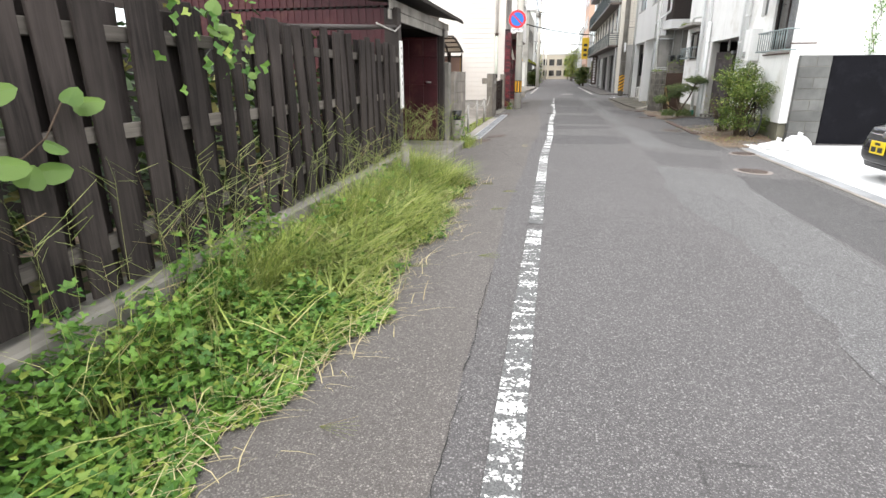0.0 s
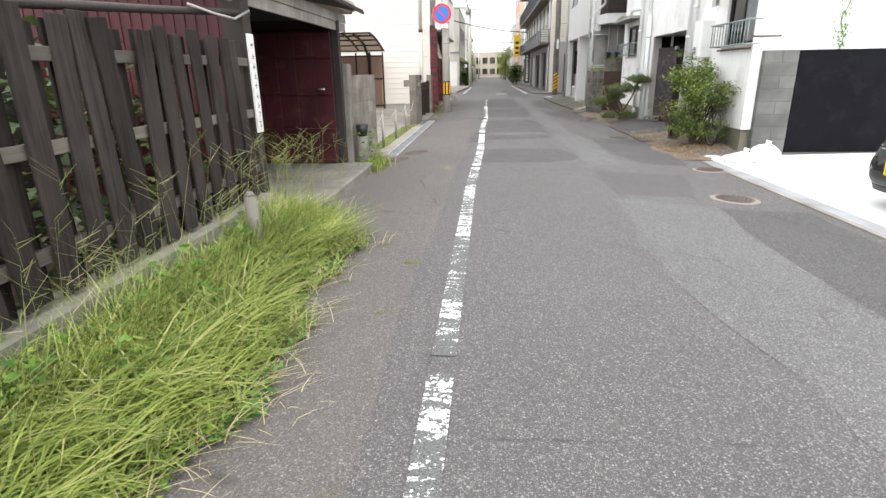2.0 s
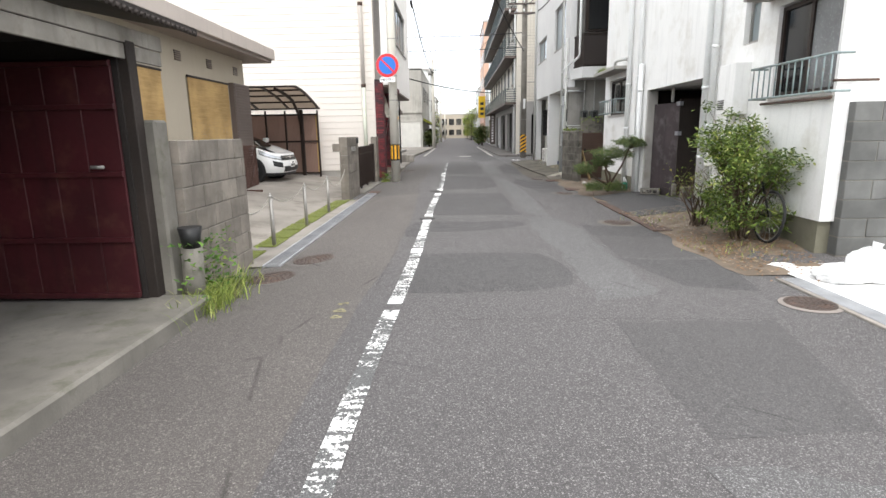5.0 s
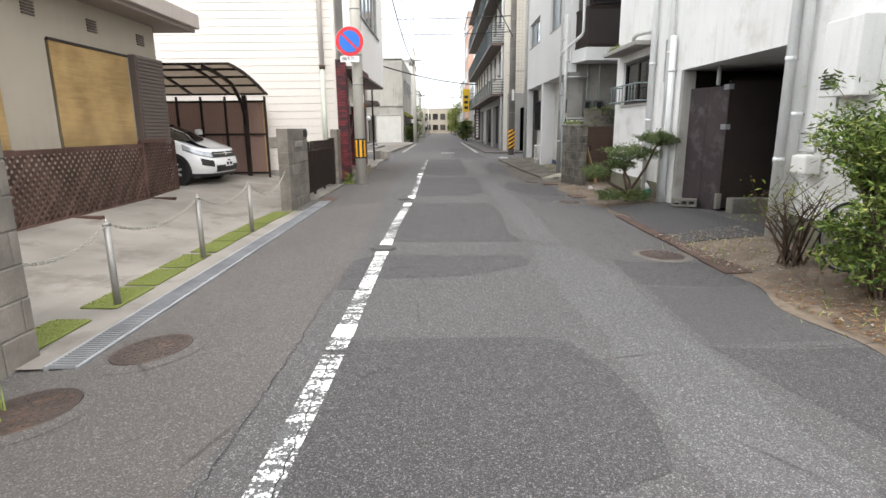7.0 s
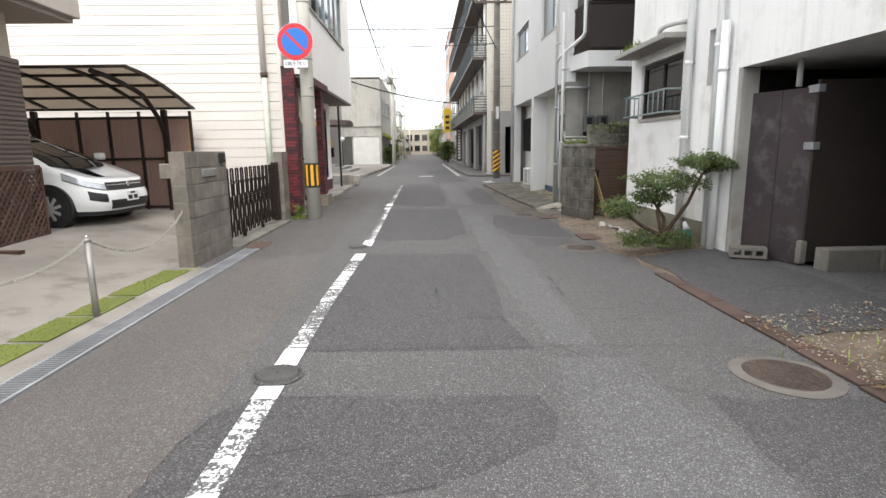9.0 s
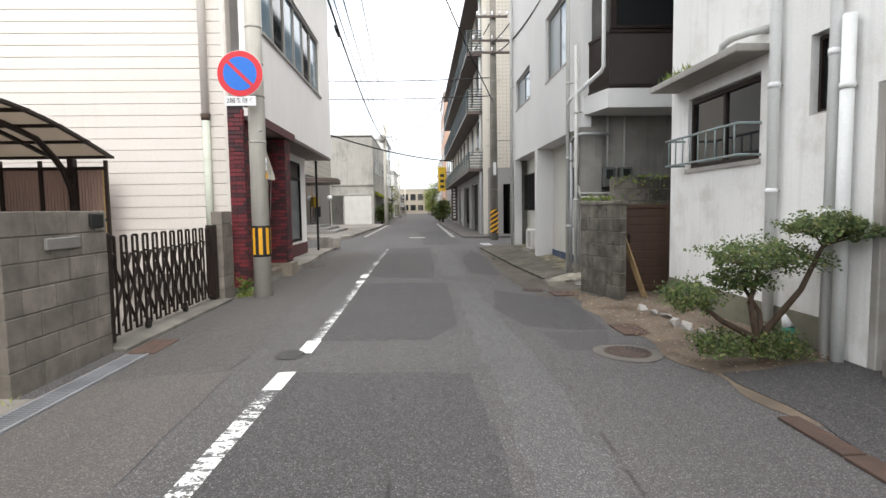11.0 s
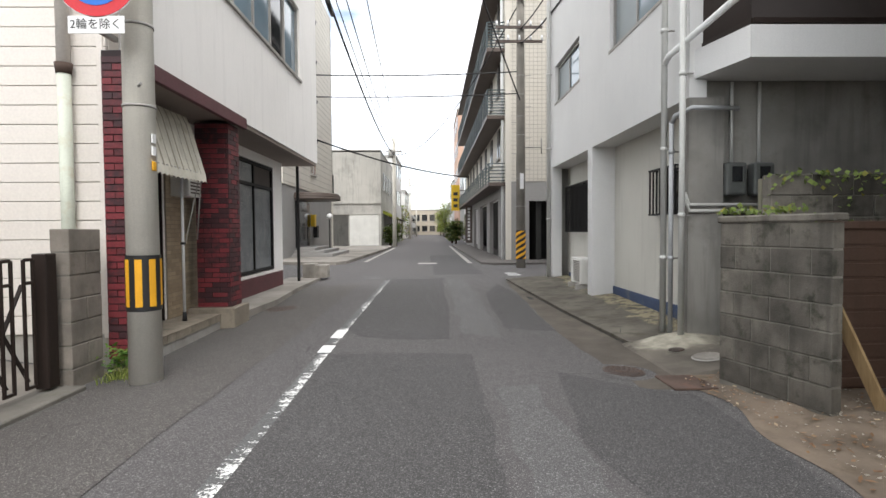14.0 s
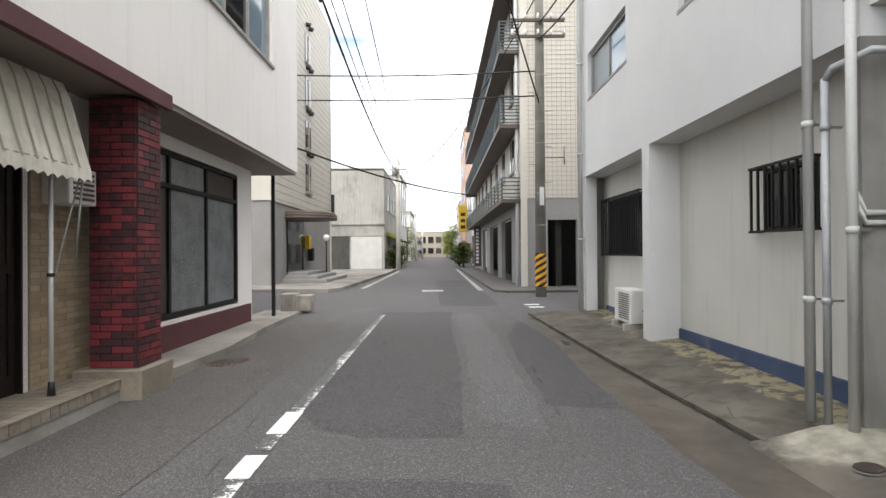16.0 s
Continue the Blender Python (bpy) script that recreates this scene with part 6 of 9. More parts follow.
# windows
def window(name, axis, at, u0, u1, z0, z1, panes, frame_mat, glass_mats, label, transom=None, depth=0.05, bar=0.045, out=-1, sill=None):
    """A framed window in a wall; axis is the wall's normal, out the side that it looks to."""
    t = thing(name, (at, (u0 + u1) / 2, z0) if axis == "x" else ((u0 + u1) / 2, at, z0), label, "window", kind="structure")

    def slab(a0, a1, d0, d1, c0, c1, mat, nm, lab=""):
        bm = bmesh.new()
        d0, d1 = at + out * d0, at + out * d1
        if axis == "x":
            bx(bm, min(d0, d1), max(d0, d1), a0, a1, c0, c1)
        else:
            bx(bm, a0, a1, min(d0, d1), max(d0, d1), c0, c1)
        part(nm, bm, mat, t, lab)
    slab(u0, u1, 0, depth, z0, z0 + bar, frame_mat, "frame_bar")
    slab(u0, u1, 0, depth, z1 - bar, z1, frame_mat, "frame_bar")
    slab(u0, u0 + bar, 0, depth, z0 + bar, z1 - bar, frame_mat, "frame_bar")
    slab(u1 - bar, u1, 0, depth, z0 + bar, z1 - bar, frame_mat, "frame_bar")
    zt = transom if transom else z1 - bar
    if transom:
        slab(u0 + bar, u1 - bar, 0, depth, transom, transom + bar, frame_mat, "transom")
    inner0, inner1 = u0 + bar, u1 - bar
    w = (inner1 - inner0) / panes
    for k in range(panes):
        a0, a1 = inner0 + k * w, inner0 + (k + 1) * w
        if k:
            slab(a0 - bar / 2, a0 + bar / 2, 0, depth * 0.8, z0 + bar, z1 - bar, frame_mat, "mullion")
        slab(a0, a1, depth * 0.3 + 0.004 * (k % 2), depth * 0.3 + 0.006 + 0.004 * (k % 2), z0 + bar, zt, glass_mats[k % len(glass_mats)], "pane")
        if transom:
            slab(a0, a1, depth * 0.3, depth * 0.3 + 0.006, transom + bar, z1 - bar, glass_mats[(k + 1) % len(glass_mats)], "pane")
    if sill:
        slab(u0 - 0.05, u1 + 0.05, -0.02, sill, z0 - 0.05, z0 - 0.002, frame_mat if sill < 0.1 else CONCRETE, "sill")
    return t


SCREEN = surf("brown_insect_screen", (0.075, 0.06, 0.052), 0.85, 2, 300, 0.7)
window("window_shop", "x", -2.38, 26.67, 30.18, 0.44, 2.6, 3, BLACK_METAL, [SCREEN, CURTAIN, CURTAIN], "dark framed shop window with curtains and transom lights", 2.12, 0.08, 0.06, 1)
window("window_a_upper", "x", FA - 0.12, 24.42, 29.93, 4.42, 5.88, 6, STEEL, [GLASS_SKY, GLASS_DARK, GLASS_SKY], "aluminium sliding windows of the upper storey", None, 0.08, 0.05, 1, 0.16)
bm = bmesh.new()
bx(bm, -2.13, -2.07, 31.5, 31.56, 0.03, 2.8)
tagged(part("support_post", bm, BLACK_METAL), "thin black steel post under the overhang corner", "post")
for xx, yy, sc, rz in ((-2.05, 32.45, 1.0, 4), (-1.75, 32.5, 0.9, -8)):
    t = thing("kerb_block", (xx, yy, 0.03), "worn white painted concrete kerb block at the crossing", "concrete block", "kerb blocks")
    bm = bmesh.new()
    bx(bm, xx - 0.16, xx + 0.16, yy - 0.1, yy + 0.3, 0.03, 0.40 * sc, 0.02, 2)
    part("body", bm, SHED_BOARD, t)
# downpipe on the siding
PIPE_PALE = surf("pale_green_pipe", (0.60, 0.63, 0.54), 0.85, 2, 50, 0.6, streak=0.3, stain=(0.40, 0.30, 0.17), stain_amount=0.5)
dp = thing("downpipe", (-2.39, 23.7, 0.3), "pale weathered downpipe on the siding wall", "downpipe", "downpipes")
bm = bmesh.new()
cyl(bm, (-2.39, 23.68, 0.2), (-2.39, 23.68, 2.80), 0.06, 0.06, 16)
part("lower_pipe", bm, PIPE_PALE, dp)
bm = bmesh.new()
cyl(bm, (-2.39, 23.68, 2.86), (-2.39, 23.68, 8.8), 0.06, 0.06, 16)
part("upper_pipe", bm, SIDING, dp)
for z in (2.84, 5.2):
    bm = bmesh.new()
    cyl(bm, (-2.39, 23.68, z - 0.06), (-2.39, 23.68, z + 0.04), 0.066, 0.08, 16)
    part("collar", bm, RUST_PLATE, dp, "rusty collar")

# ---- apartment details ----
# dark sheet-metal screen of the passage
scr = thing("passage_screen", (4.85, 18.1, 0.0), "dark stained sheet metal screen standing in the passage", "screen")
P, Q = Vector((4.74, 18.45, 0)), Vector((4.99, 17.72, 0))
d = (Q - P).normalized()
for k in range(2):
    a, b = P + (Q - P) * (k / 2 + 0.004), P + (Q - P) * ((k + 1) / 2 - 0.004)
    bm = bmesh.new()
    beam(bm, a + Vector((0, 0, 0.93)), b + Vector((0, 0, 0.93)), 0.02, 1.9)
    part("sheet", bm, DARK_DOOR, scr)
# Inner sheet darkened to stand for the shade deep in the passage.
bm = bmesh.new()
bx(bm, 4.98, 8.8, 17.68, 17.72, 0.02, 1.95)
part("side_sheet", bm, DARK_FRAME, scr, "inner sheet in dark brown, as passage shade")
bm = bmesh.new()
bx(bm, 4.93, 5.01, 17.66, 17.74, 0.0, 0.25, 0.01)
part("footing", bm, CONCRETE_OLD, scr, "small concrete footing")
for z in (1.86, 1.27):
    bm = bmesh.new()
    bx(bm, 4.95, 5.03, 17.66, 17.83, z - 0.04, z + 0.04, 0.004)
    part("hinge_plate", bm, GRATE, scr, "pale hinge plate")
bm = bmesh.new()
cyl(bm, (4.9, 17.9, 1.9), (4.9, 17.9, 2.19), 0.03, 0.03, 10)
part("stub_post", bm, PIPE_GREY, scr)
bm = bmesh.new()
bx(bm, FX + 0.003, FX + 0.22, 18.44, 18.519, -0.1, 2.178, 0.008)
tagged(part("passage_jamb", bm, CONCRETE), "bare concrete jamb of the passage", "wall", kind="structure")
for x0, x1, y in ((5.05, 5.62, 17.5), (5.64, 6.2, 17.5)):
    t = thing("kerb_stone", (x0, y, 0), "low concrete block in the passage entrance", "concrete block", "low blocks")
    bm = bmesh.new()
    bx(bm, x0, x1, y - 0.1, y + 0.1, -0.05, 0.2, 0.012)
    part("body", bm, CONCRETE_OLD, t)
hb = thing("hollow_block", (4.62, 18.1, 0.0), "hollow concrete block lying by the passage", "concrete block")
bm = bmesh.new()
mm = pose(4.62, 18.1, 0.0, 0, 0, -25)
for q in ((-0.19, 0.19, -0.095, 0.095, 0.0, 0.03), (-0.19, 0.19, -0.095, 0.095, 0.09, 0.12), (-0.19, -0.15, -0.095, 0.095, 0.03, 0.09), (0.15, 0.19, -0.095, 0.095, 0.03, 0.09), (-0.075, -0.04, -0.095, 0.095, 0.03, 0.09), (0.04, 0.075, -0.095, 0.095, 0.03, 0.09)):
    for v in bx(bm, *q):
        v.co = mm @ v.co
part("body", bm, CONCRETE_OLD, hb)


def downpipe(x, y, z0, z1, r, mat, label, collars=(), name="downpipe"):
    t = thing(name, (x, y, z0), label, "downpipe", "downpipes")
    bm = bmesh.new()
    cyl(bm, (x, y, z0), (x, y, z1), r, r, 16)
    part("pipe", bm, mat, t)
    for z in collars:
        bm = bmesh.new()
        cyl(bm, (x, y, z - 0.025), (x, y, z + 0.025), r + 0.007, r + 0.007, 16)
        part("collar", bm, mat, t)
        bm = bmesh.new()
        bx(bm, x, x + 0.12, y - 0.01, y + 0.01, z - 0.008, z + 0.008)
        part("clamp", bm, STEEL, t)
    return t


WPIPE = surf("white_pipe", (0.80, 0.81, 0.80), 0.93, 2, 50, 0.5, streak=0.15)
downpipe(4.5, 15.5, -0.05, 8.4, 0.055, WPIPE, "thick white downpipe beside the passage", (0.9, 2.0, 3.4))
downpipe(4.5, 15.28, -0.05, 8.4, 0.05, WPIPE, "white downpipe beside the passage", (1.4, 2.6))
downpipe(4.5, 18.72, -0.05, 2.75, 0.05, WPIPE, "white downpipe at the passage corner", (1.0, 2.2))
downpipe(4.5, 18.86, -0.05, 8.4, 0.045, WPIPE, "white downpipe at the passage corner", (1.2, 2.5))
downpipe(4.5, 19.62, -0.05, 8.4, 0.05, WPIPE, "white downpipe beside the small window", (1.4, 2.4))

# lintel slab, window, rail over the little tree
lt = thing("canopy_slab", (4.4, 20.7, 2.8), "weathered white concrete canopy with weeds on top", "canopy")
bm = bmesh.new()
bx(bm, 4.2, FX, 19.75, 21.75, 2.76, 2.84, 0.015, 2)
part("slab", bm, CONCRETE, lt)
bm = bmesh.new()
rl = random.Random(4)
for k in range(160):
    px, py = rl.uniform(4.22, 4.5), rl.choice((rl.gauss(21.3, 0.1), rl.gauss(20.9, 0.12)))
    h = rl.uniform(0.03, 0.12)
    a = rl.uniform(0, 6.28)
    bm.faces.new([bm.verts.new(v) for v in ((px - 0.01, py, 2.84), (px + 0.01, py, 2.84), (px + 0.05 * math.cos(a), py + 0.05 * math.sin(a), 2.84 + h))])
tagged(part("weeds", bm, MOSS, lt, "small green weeds"), kind="stuff")
elb = thing("drain_elbow", (4.45, 19.9, 2.95), "grey elbow pipe over the canopy", "pipe")
bm = bmesh.new()
tube(bm, [(FX, 19.85, 3.0), (4.45, 19.95, 3.0), (4.38, 20.15, 3.0), (4.36, 20.28, 2.97), (4.36, 20.3, 2.88)], 0.04, 10)
part("pipe", bm, PIPE_GREY, elb, "", True)
window("window_apt_a", "x", FX + 0.1, 19.97, 21.43, 1.74, 2.6, 2, BRONZE, [GLASS_DARK, GLASS_DARK], "dark sliding window with wooden jamb", None, 0.06, 0.05, -1, 0.12)
window("window_apt_b", "x", FX + 0.12, 18.96, 19.24, 2.07, 2.73, 1, BRONZE, [GLASS_DARK], "narrow dark window", None, 0.05, 0.03, -1, 0.1)
window("window_apt_c", "x", FX + 0.1, 12.57, 13.73, 1.74, 2.83, 2, BRONZE, [CURTAIN, GLASS_DARK], "dark sliding window of the apartment", None, 0.06, 0.05, -1, 0.12)
window("window_apt_d", "x", FX + 0.12, 14.22, 14.58, 2.52, 3.08, 1, STEEL, [GLASS_FROST], "small frosted window with a steel frame", None, 0.05, 0.03, -1, 0.1)


def guard_rail(y0, y1, z0, z1, x, n, mat, label):
    t = thing("window_rail", (x, (y0 + y1) / 2, z0), label, "rail", "window rails")
    for z in (z0, z1):
        bm = bmesh.new()
        cyl(bm, (x, y0, z), (x, y1, z), 0.014, 0.014, 10)
        part("rail", bm, mat, t)
        for yy in (y0 + 0.03, y1 - 0.03):
            bm = bmesh.new()
            cyl(bm, (x, yy, z), (FX, yy, z), 0.014, 0.014, 8)
            part("arm", bm, mat, t)
    for k in range(n):
        yy = y0 + (y1 - y0) * (k + 0.5) / n
        bm = bmesh.new()
        cyl(bm, (x, yy, z0), (x, yy, z1), 0.009, 0.009, 8)
        part("baluster", bm, mat, t)


RAIL_BLUE = surf("faded_green_rail_paint", (0.25, 0.31, 0.31), 0.7, 6, 60, 0.6, stain=(0.20, 0.12, 0.08), stain_amount=0.7)
guard_rail(19.9, 21.55, 1.78, 2.1, 4.34, 9, RAIL_BLUE, "faded green painted window guard rail")
guard_rail(12.25, 13.9, 1.72, 2.1, 4.38, 13, RAIL_BLUE, "faded blue painted window guard rail")
lt2 = thing("canopy_slab", (4.4, 13.15, 2.95), "weathered white concrete canopy over the window", "canopy")
bm = bmesh.new()
bx(bm, 4.22, FX, 12.52, 13.98, 2.95, 3.04, 0.02, 2)
part("slab", bm, CONCRETE, lt2)
# gas heater box and small pipes
gh = thing("gas_heater", (4.45, 14.55, 1.6), "white gas water heater on the apartment wall", "water heater")
bm = bmesh.new()
bx(bm, 4.36, FX, 14.3, 14.78, 1.55, 2.25, 0.015, 2)
part("casing", bm, APT_WALL, gh)
for k in range(5):
    bm = bmesh.new()
    bx(bm, 4.352, 4.36, 14.55, 14.74, 1.62 + k * 0.03, 1.635 + k * 0.03)
    part("vent_slot", bm, INK, gh)
bm = bmesh.new()
tube(bm, [(4.5, 14.4, 1.55), (4.5, 14.4, 1.1), (4.5, 14.9, 1.1), (4.5, 14.9, 1.02), (4.5, 15.15, 1.02)], 0.02, 8)
tube(bm, [(4.48, 14.65, 1.55), (4.48, 14.65, 1.2), (4.48, 15.1, 1.2)], 0.015, 8)
part("pipework", bm, PIPE_GREY, gh, "grey supply pipes")
gm = thing("gas_meter", (4.45, 14.95, 0.95), "small pale gas meter below the heater", "meter")
bm = bmesh.new()
bx(bm, 4.38, 4.55, 14.85, 15.1, 0.78, 0.98, 0.03, 2)
part("casing", bm, AC_WHITE, gm)
# cable run above the block pier
cr = thing("wall_conduit", (4.55, 12.4, 1.75), "thin rusty pipe along the white wall", "pipe")
bm = bmesh.new()
tube(bm, [(4.54, 12.5, 1.84), (4.56, 12.46, 1.84), (5.0, 12.47, 1.84)], 0.014, 8)
tube(bm, [(4.54, 13.9, 1.66), (4.54, 12.5, 1.66)], 0.016, 8)
part("pipe", bm, RUST_PLATE, cr)
# watering can remnants by the wall
bk = thing("bucket", (4.42, 19.2, -0.02), "white and green plastic bottle by the wall", "bottle")
bm = bmesh.new()
cyl(bm, (4.42, 19.2, 0.0), (4.42, 19.2, 0.16), 0.06, 0.05, 14)
part("base", bm, surf("green_plastic", (0.03, 0.25, 0.18), 0.9, 5, 60, 0.5), bk, "green plastic lower part")
bm = bmesh.new()
cyl(bm, (4.42, 19.2, 0.16), (4.40, 19.24, 0.27), 0.05, 0.02, 14)
part("neck", bm, SIGN_WHITE, bk, "white neck")

# ---- yard gate, plank, creeper ----
yg = thing("yard_gate", (4.55, 22.42, 0.0), "brown panelled yard gate, closed", "gate")
bm = bmesh.new()
bx(bm, 4.22, 4.88, 22.44, 22.48, 0.0, 1.27)
part("panel", bm, BROWN_GATE, yg)
for q in ((4.2, 4.25, 0.0, 1.3), (4.85, 4.9, 0.0, 1.3), (4.25, 4.85, 1.24, 1.3), (4.25, 4.85, 0.02, 0.09)):
    bm = bmesh.new()
    bx(bm, q[0], q[1], 22.415, 22.455, q[2], q[3], 0.005)
    part("frame_bar", bm, BROWN_GATE, yg)
for k in range(9):
    bm = bmesh.new()
    bx(bm, 4.25, 4.85, 22.432, 22.441, 0.12 + k * 0.125, 0.225 + k * 0.125, 0.004)
    part("panel_board", bm, BROWN_GATE, yg)
bm = bmesh.new()
bx(bm, 4.27, 4.3, 22.39, 22.415, 0.72, 0.86, 0.006)
cyl(bm, (4.285, 22.4, 0.82), (4.285, 22.36, 0.82), 0.01)
part("latch", bm, BLACK_METAL, yg, "dark latch")
yg.location.x -= 0.09
pk = thing("leaning_plank", (4.25, 22.2, 0.0), "pale weathered plank leaning on the gate", "plank")
bm = bmesh.new()
beam(bm, (4.36, 21.98, -0.04), (4.17, 22.3, 0.80), 0.09, 0.025, (1, 0.3, 0))
part("board", bm, PLANK_WOOD, pk)
pk.location.x -= 0.09
ba = thing("backing_wall", (4.56, 22.6, 0.0), "mossy dark wall filling above the gate", "wall", kind="structure")
bm = bmesh.new()
bx(bm, 4.28, 6.5, 23.445, 23.5, 0.0, 1.72)
part("core", bm, APT_BASE, ba)
crp = thing("creeper", (4.5, 23.3, 1.7), "yellow green creeper over the yard wall", "creeper")
bm = bmesh.new()
rc = random.Random(12)
for k in range(300):
    if k % 3:
        c = Vector((rc.uniform(4.15, 5.9), 23.26 + rc.gauss(0, 0.03), 1.76 + rc.gauss(-0.02, 0.03) - (rc.random() ** 3) * 0.6))
    else:
        v = rc.choice((rc.gauss(0.35, 0.1), rc.gauss(-0.05, 0.1)))
        c = Vector((3.838 - 0.28 * v + rc.gauss(0, 0.035), 22.53 + 0.96 * v, 1.375 + abs(rc.gauss(0, 0.03))))
    n = Vector((rc.uniform(-1, 1), rc.uniform(-1.2, 0.2), rc.uniform(0, 1))).normalized()
    u = n.orthogonal().normalized()
    w = n.cross(u)
    s = rc.uniform(0.014, 0.034)
    bm.faces.new([bm.verts.new(c + u * s * math.cos(q) * (1.0 if i % 2 else 0.6) + w * s * math.sin(q) * (1.0 if i % 2 else 0.6)) for i, q in enumerate(np.linspace(0, 2 * math.pi, 8, endpoint=False))])
tagged(part("creeper_leaf", bm, MOSS, crp), kind="stuff")

# ---- grey building details ----
downpipe(3.93, 24.82, 0.0, 12.0, 0.036, PIPE_GREY, "thick grey downpipe of the grey building", (0.9, 2.2, 3.6))
downpipe(3.96, 24.68, 0.0, 2.5, 0.027, PIPE_STEEL, "galvanised pipe strapped to the corner", (0.9, 2.15))
downpipe(3.99, 24.47, 0.0, 4.2, 0.034, PIPE_GREY, "grey downpipe at the corner", (1.4, 3.0))
hp = thing("header_pipe", (4.3, 24.4, 2.55), "galvanised elbow pipe under the balcony", "pipe")
bm = bmesh.new()
tube(bm, [(3.96, 24.68, 2.48), (3.98, 24.63, 2.56), (4.06, 24.38, 2.60), (4.6, 24.42, 2.60)], 0.027, 12)
part("pipe", bm, PIPE_STEEL, hp, "", True)
hp2 = thing("balcony_drain", (4.05, 24.1, 3.6), "white sloping drain pipe beside the balcony", "pipe")
bm = bmesh.new()
tube(bm, [(3.93, 24.82, 3.2), (3.95, 24.75, 3.28), (4.2, 23.72, 3.55), (4.22, 23.66, 3.62), (4.22, 23.66, 8)], 0.036, 12)
part("pipe", bm, WPIPE, hp2, "", True)
downpipe(4.0, 31.6, 0.0, 12.0, 0.05, PIPE_GREY, "grey downpipe at the far corner", (1.5, 3.2, 5.0))

balc = thing("balcony", (4.9, 24.1, 2.9), "concrete balcony with dark louvred railing", "balcony")
bm = bmesh.new()
prism(bm, [(4.12, 24.6), (4.32, 23.72), (9.0, 23.72), (9.0, 24.6)], "z", 2.95, 3.27)
part("slab", bm, G_WALL, balc, "grey rendered slab")
for z in (3.32, 4.22):
    bm = bmesh.new()
    beam(bm, (4.36, 23.76, z), (9.0, 23.76, z), 0.04, 0.05)
    beam(bm, (4.36, 23.76, z), (4.22, 24.6, z), 0.04, 0.05)
    part("rail", bm, BRONZE, balc)
bm = bmesh.new()
bx(bm, -0.006, 0.006, -0.025, 0.025, 0, 0.88)
sl = mesh_of("slat", bm, BRONZE)
for k in range(62):
    piece("slat", sl, balc, pose(4.38 + k * 0.045, 23.77, 3.33, 0, 0, 65))
for k in range(16):
    piece("slat", sl, balc, pose(4.355 - k * 0.0084, 23.80 + k * 0.05, 3.33, 0, 0, 15))
# Near-black sheet paints the balcony's shade behind its slats.
bm = bmesh.new()
bx(bm, 4.36, 9.0, 23.90, 23.93, 3.3, 4.2)
part("slat_shade_panel", bm, DARK_VOID, balc, "near-black sheet for the shade behind the slats")
bm = bmesh.new()
holed(bm, "y", 23.85, 23.95, 4.4, 9.0, 4.3, 6.4, [(4.5, 5.6, 4.35, 6.0), (5.7, 6.8, 4.35, 6.0)])
part("screen_frame", bm, BRONZE, balc, "bronze window frame over the balcony")
bm = bmesh.new()
bx(bm, 4.45, 9.0, 23.97, 23.98, 4.3, 6.3)
part("pane", bm, GLASS_DARK, balc, "dark glass")
bm = bmesh.new()
prism(bm, [(4.12, 24.6), (4.32, 23.72), (9.0, 23.72), (9.0, 24.6)], "z", 6.4, 6.8)
part("upper_slab", bm, G_WALL, balc, "grey upper balcony slab")
# Unseen slab and end wall added to keep sky light off the balcony wall.
bm = bmesh.new()
bx(bm, 4.62, 9.0, 22.0, 23.715, 6.42, 6.6)
structure("yard_roof", bm, G_WALL, "added unseen grey slab blocking sky light from the yard", "ceiling")
bm = bmesh.new()
bx(bm, 9.0, 9.2, 21.9, 24.8, -0.1, 6.6)
structure("yard_end_block", bm, G_WALL_LOW, "added unseen plain wall blocking light at the yard's back", "wall")
for x0 in (4.49, 4.81):
    m = thing("electric_meter", (x0 + 0.13, 24.55, 1.8), "grey electricity meter on the wall under the balcony", "meter", "meters")
    bm = bmesh.new()
    bx(bm, x0, x0 + 0.24, 24.44, 24.61, 1.62, 2.0, 0.04, 3)
    part("casing", bm, surf("meter_grey" + str(x0), (0.10, 0.105, 0.10), 0.8, 6, 60, 0.5), m)
    bm = bmesh.new()
    bx(bm, x0 + 0.06, x0 + 0.18, 24.432, 24.44, 1.78, 1.95, 0.004)
    part("dial_window", bm, GLASS_DARK, m, "dark glass window")
    bm = bmesh.new()
    cyl(bm, (x0 + 0.12, 24.57, 2.0), (x0 + 0.12, 24.57, 2.93), 0.018, 0.018, 10)
    part("conduit", bm, PIPE_GREY, m, "grey conduit")
cd = thing("wall_pipe", (4.9, 24.55, 1.55), "grey pipes along the wall behind the downpipes", "pipe")
bm = bmesh.new()
for z in (1.52, 1.45):
    tube(bm, [(4.04, 24.5, z + 0.14), (4.08, 24.47, z), (5.4, 24.57, z)], 0.02, 8)
part("pipe", bm, PIPE_GREY, cd, "", True)
sd = thing("side_door", (4.75, 24.6, 0.0), "dark grey steel door beside the corner", "door")
bm = bmesh.new()
bx(bm, 4.55, 5.25, 24.585, 24.618, 0.02, 1.42)
part("leaf", bm, DARK_DOOR, sd)
bm = bmesh.new()
bx(bm, 4.50, 4.55, 24.575, 24.618, 0.0, 1.46)
part("jamb", bm, BLACK_METAL, sd)
# grilled windows


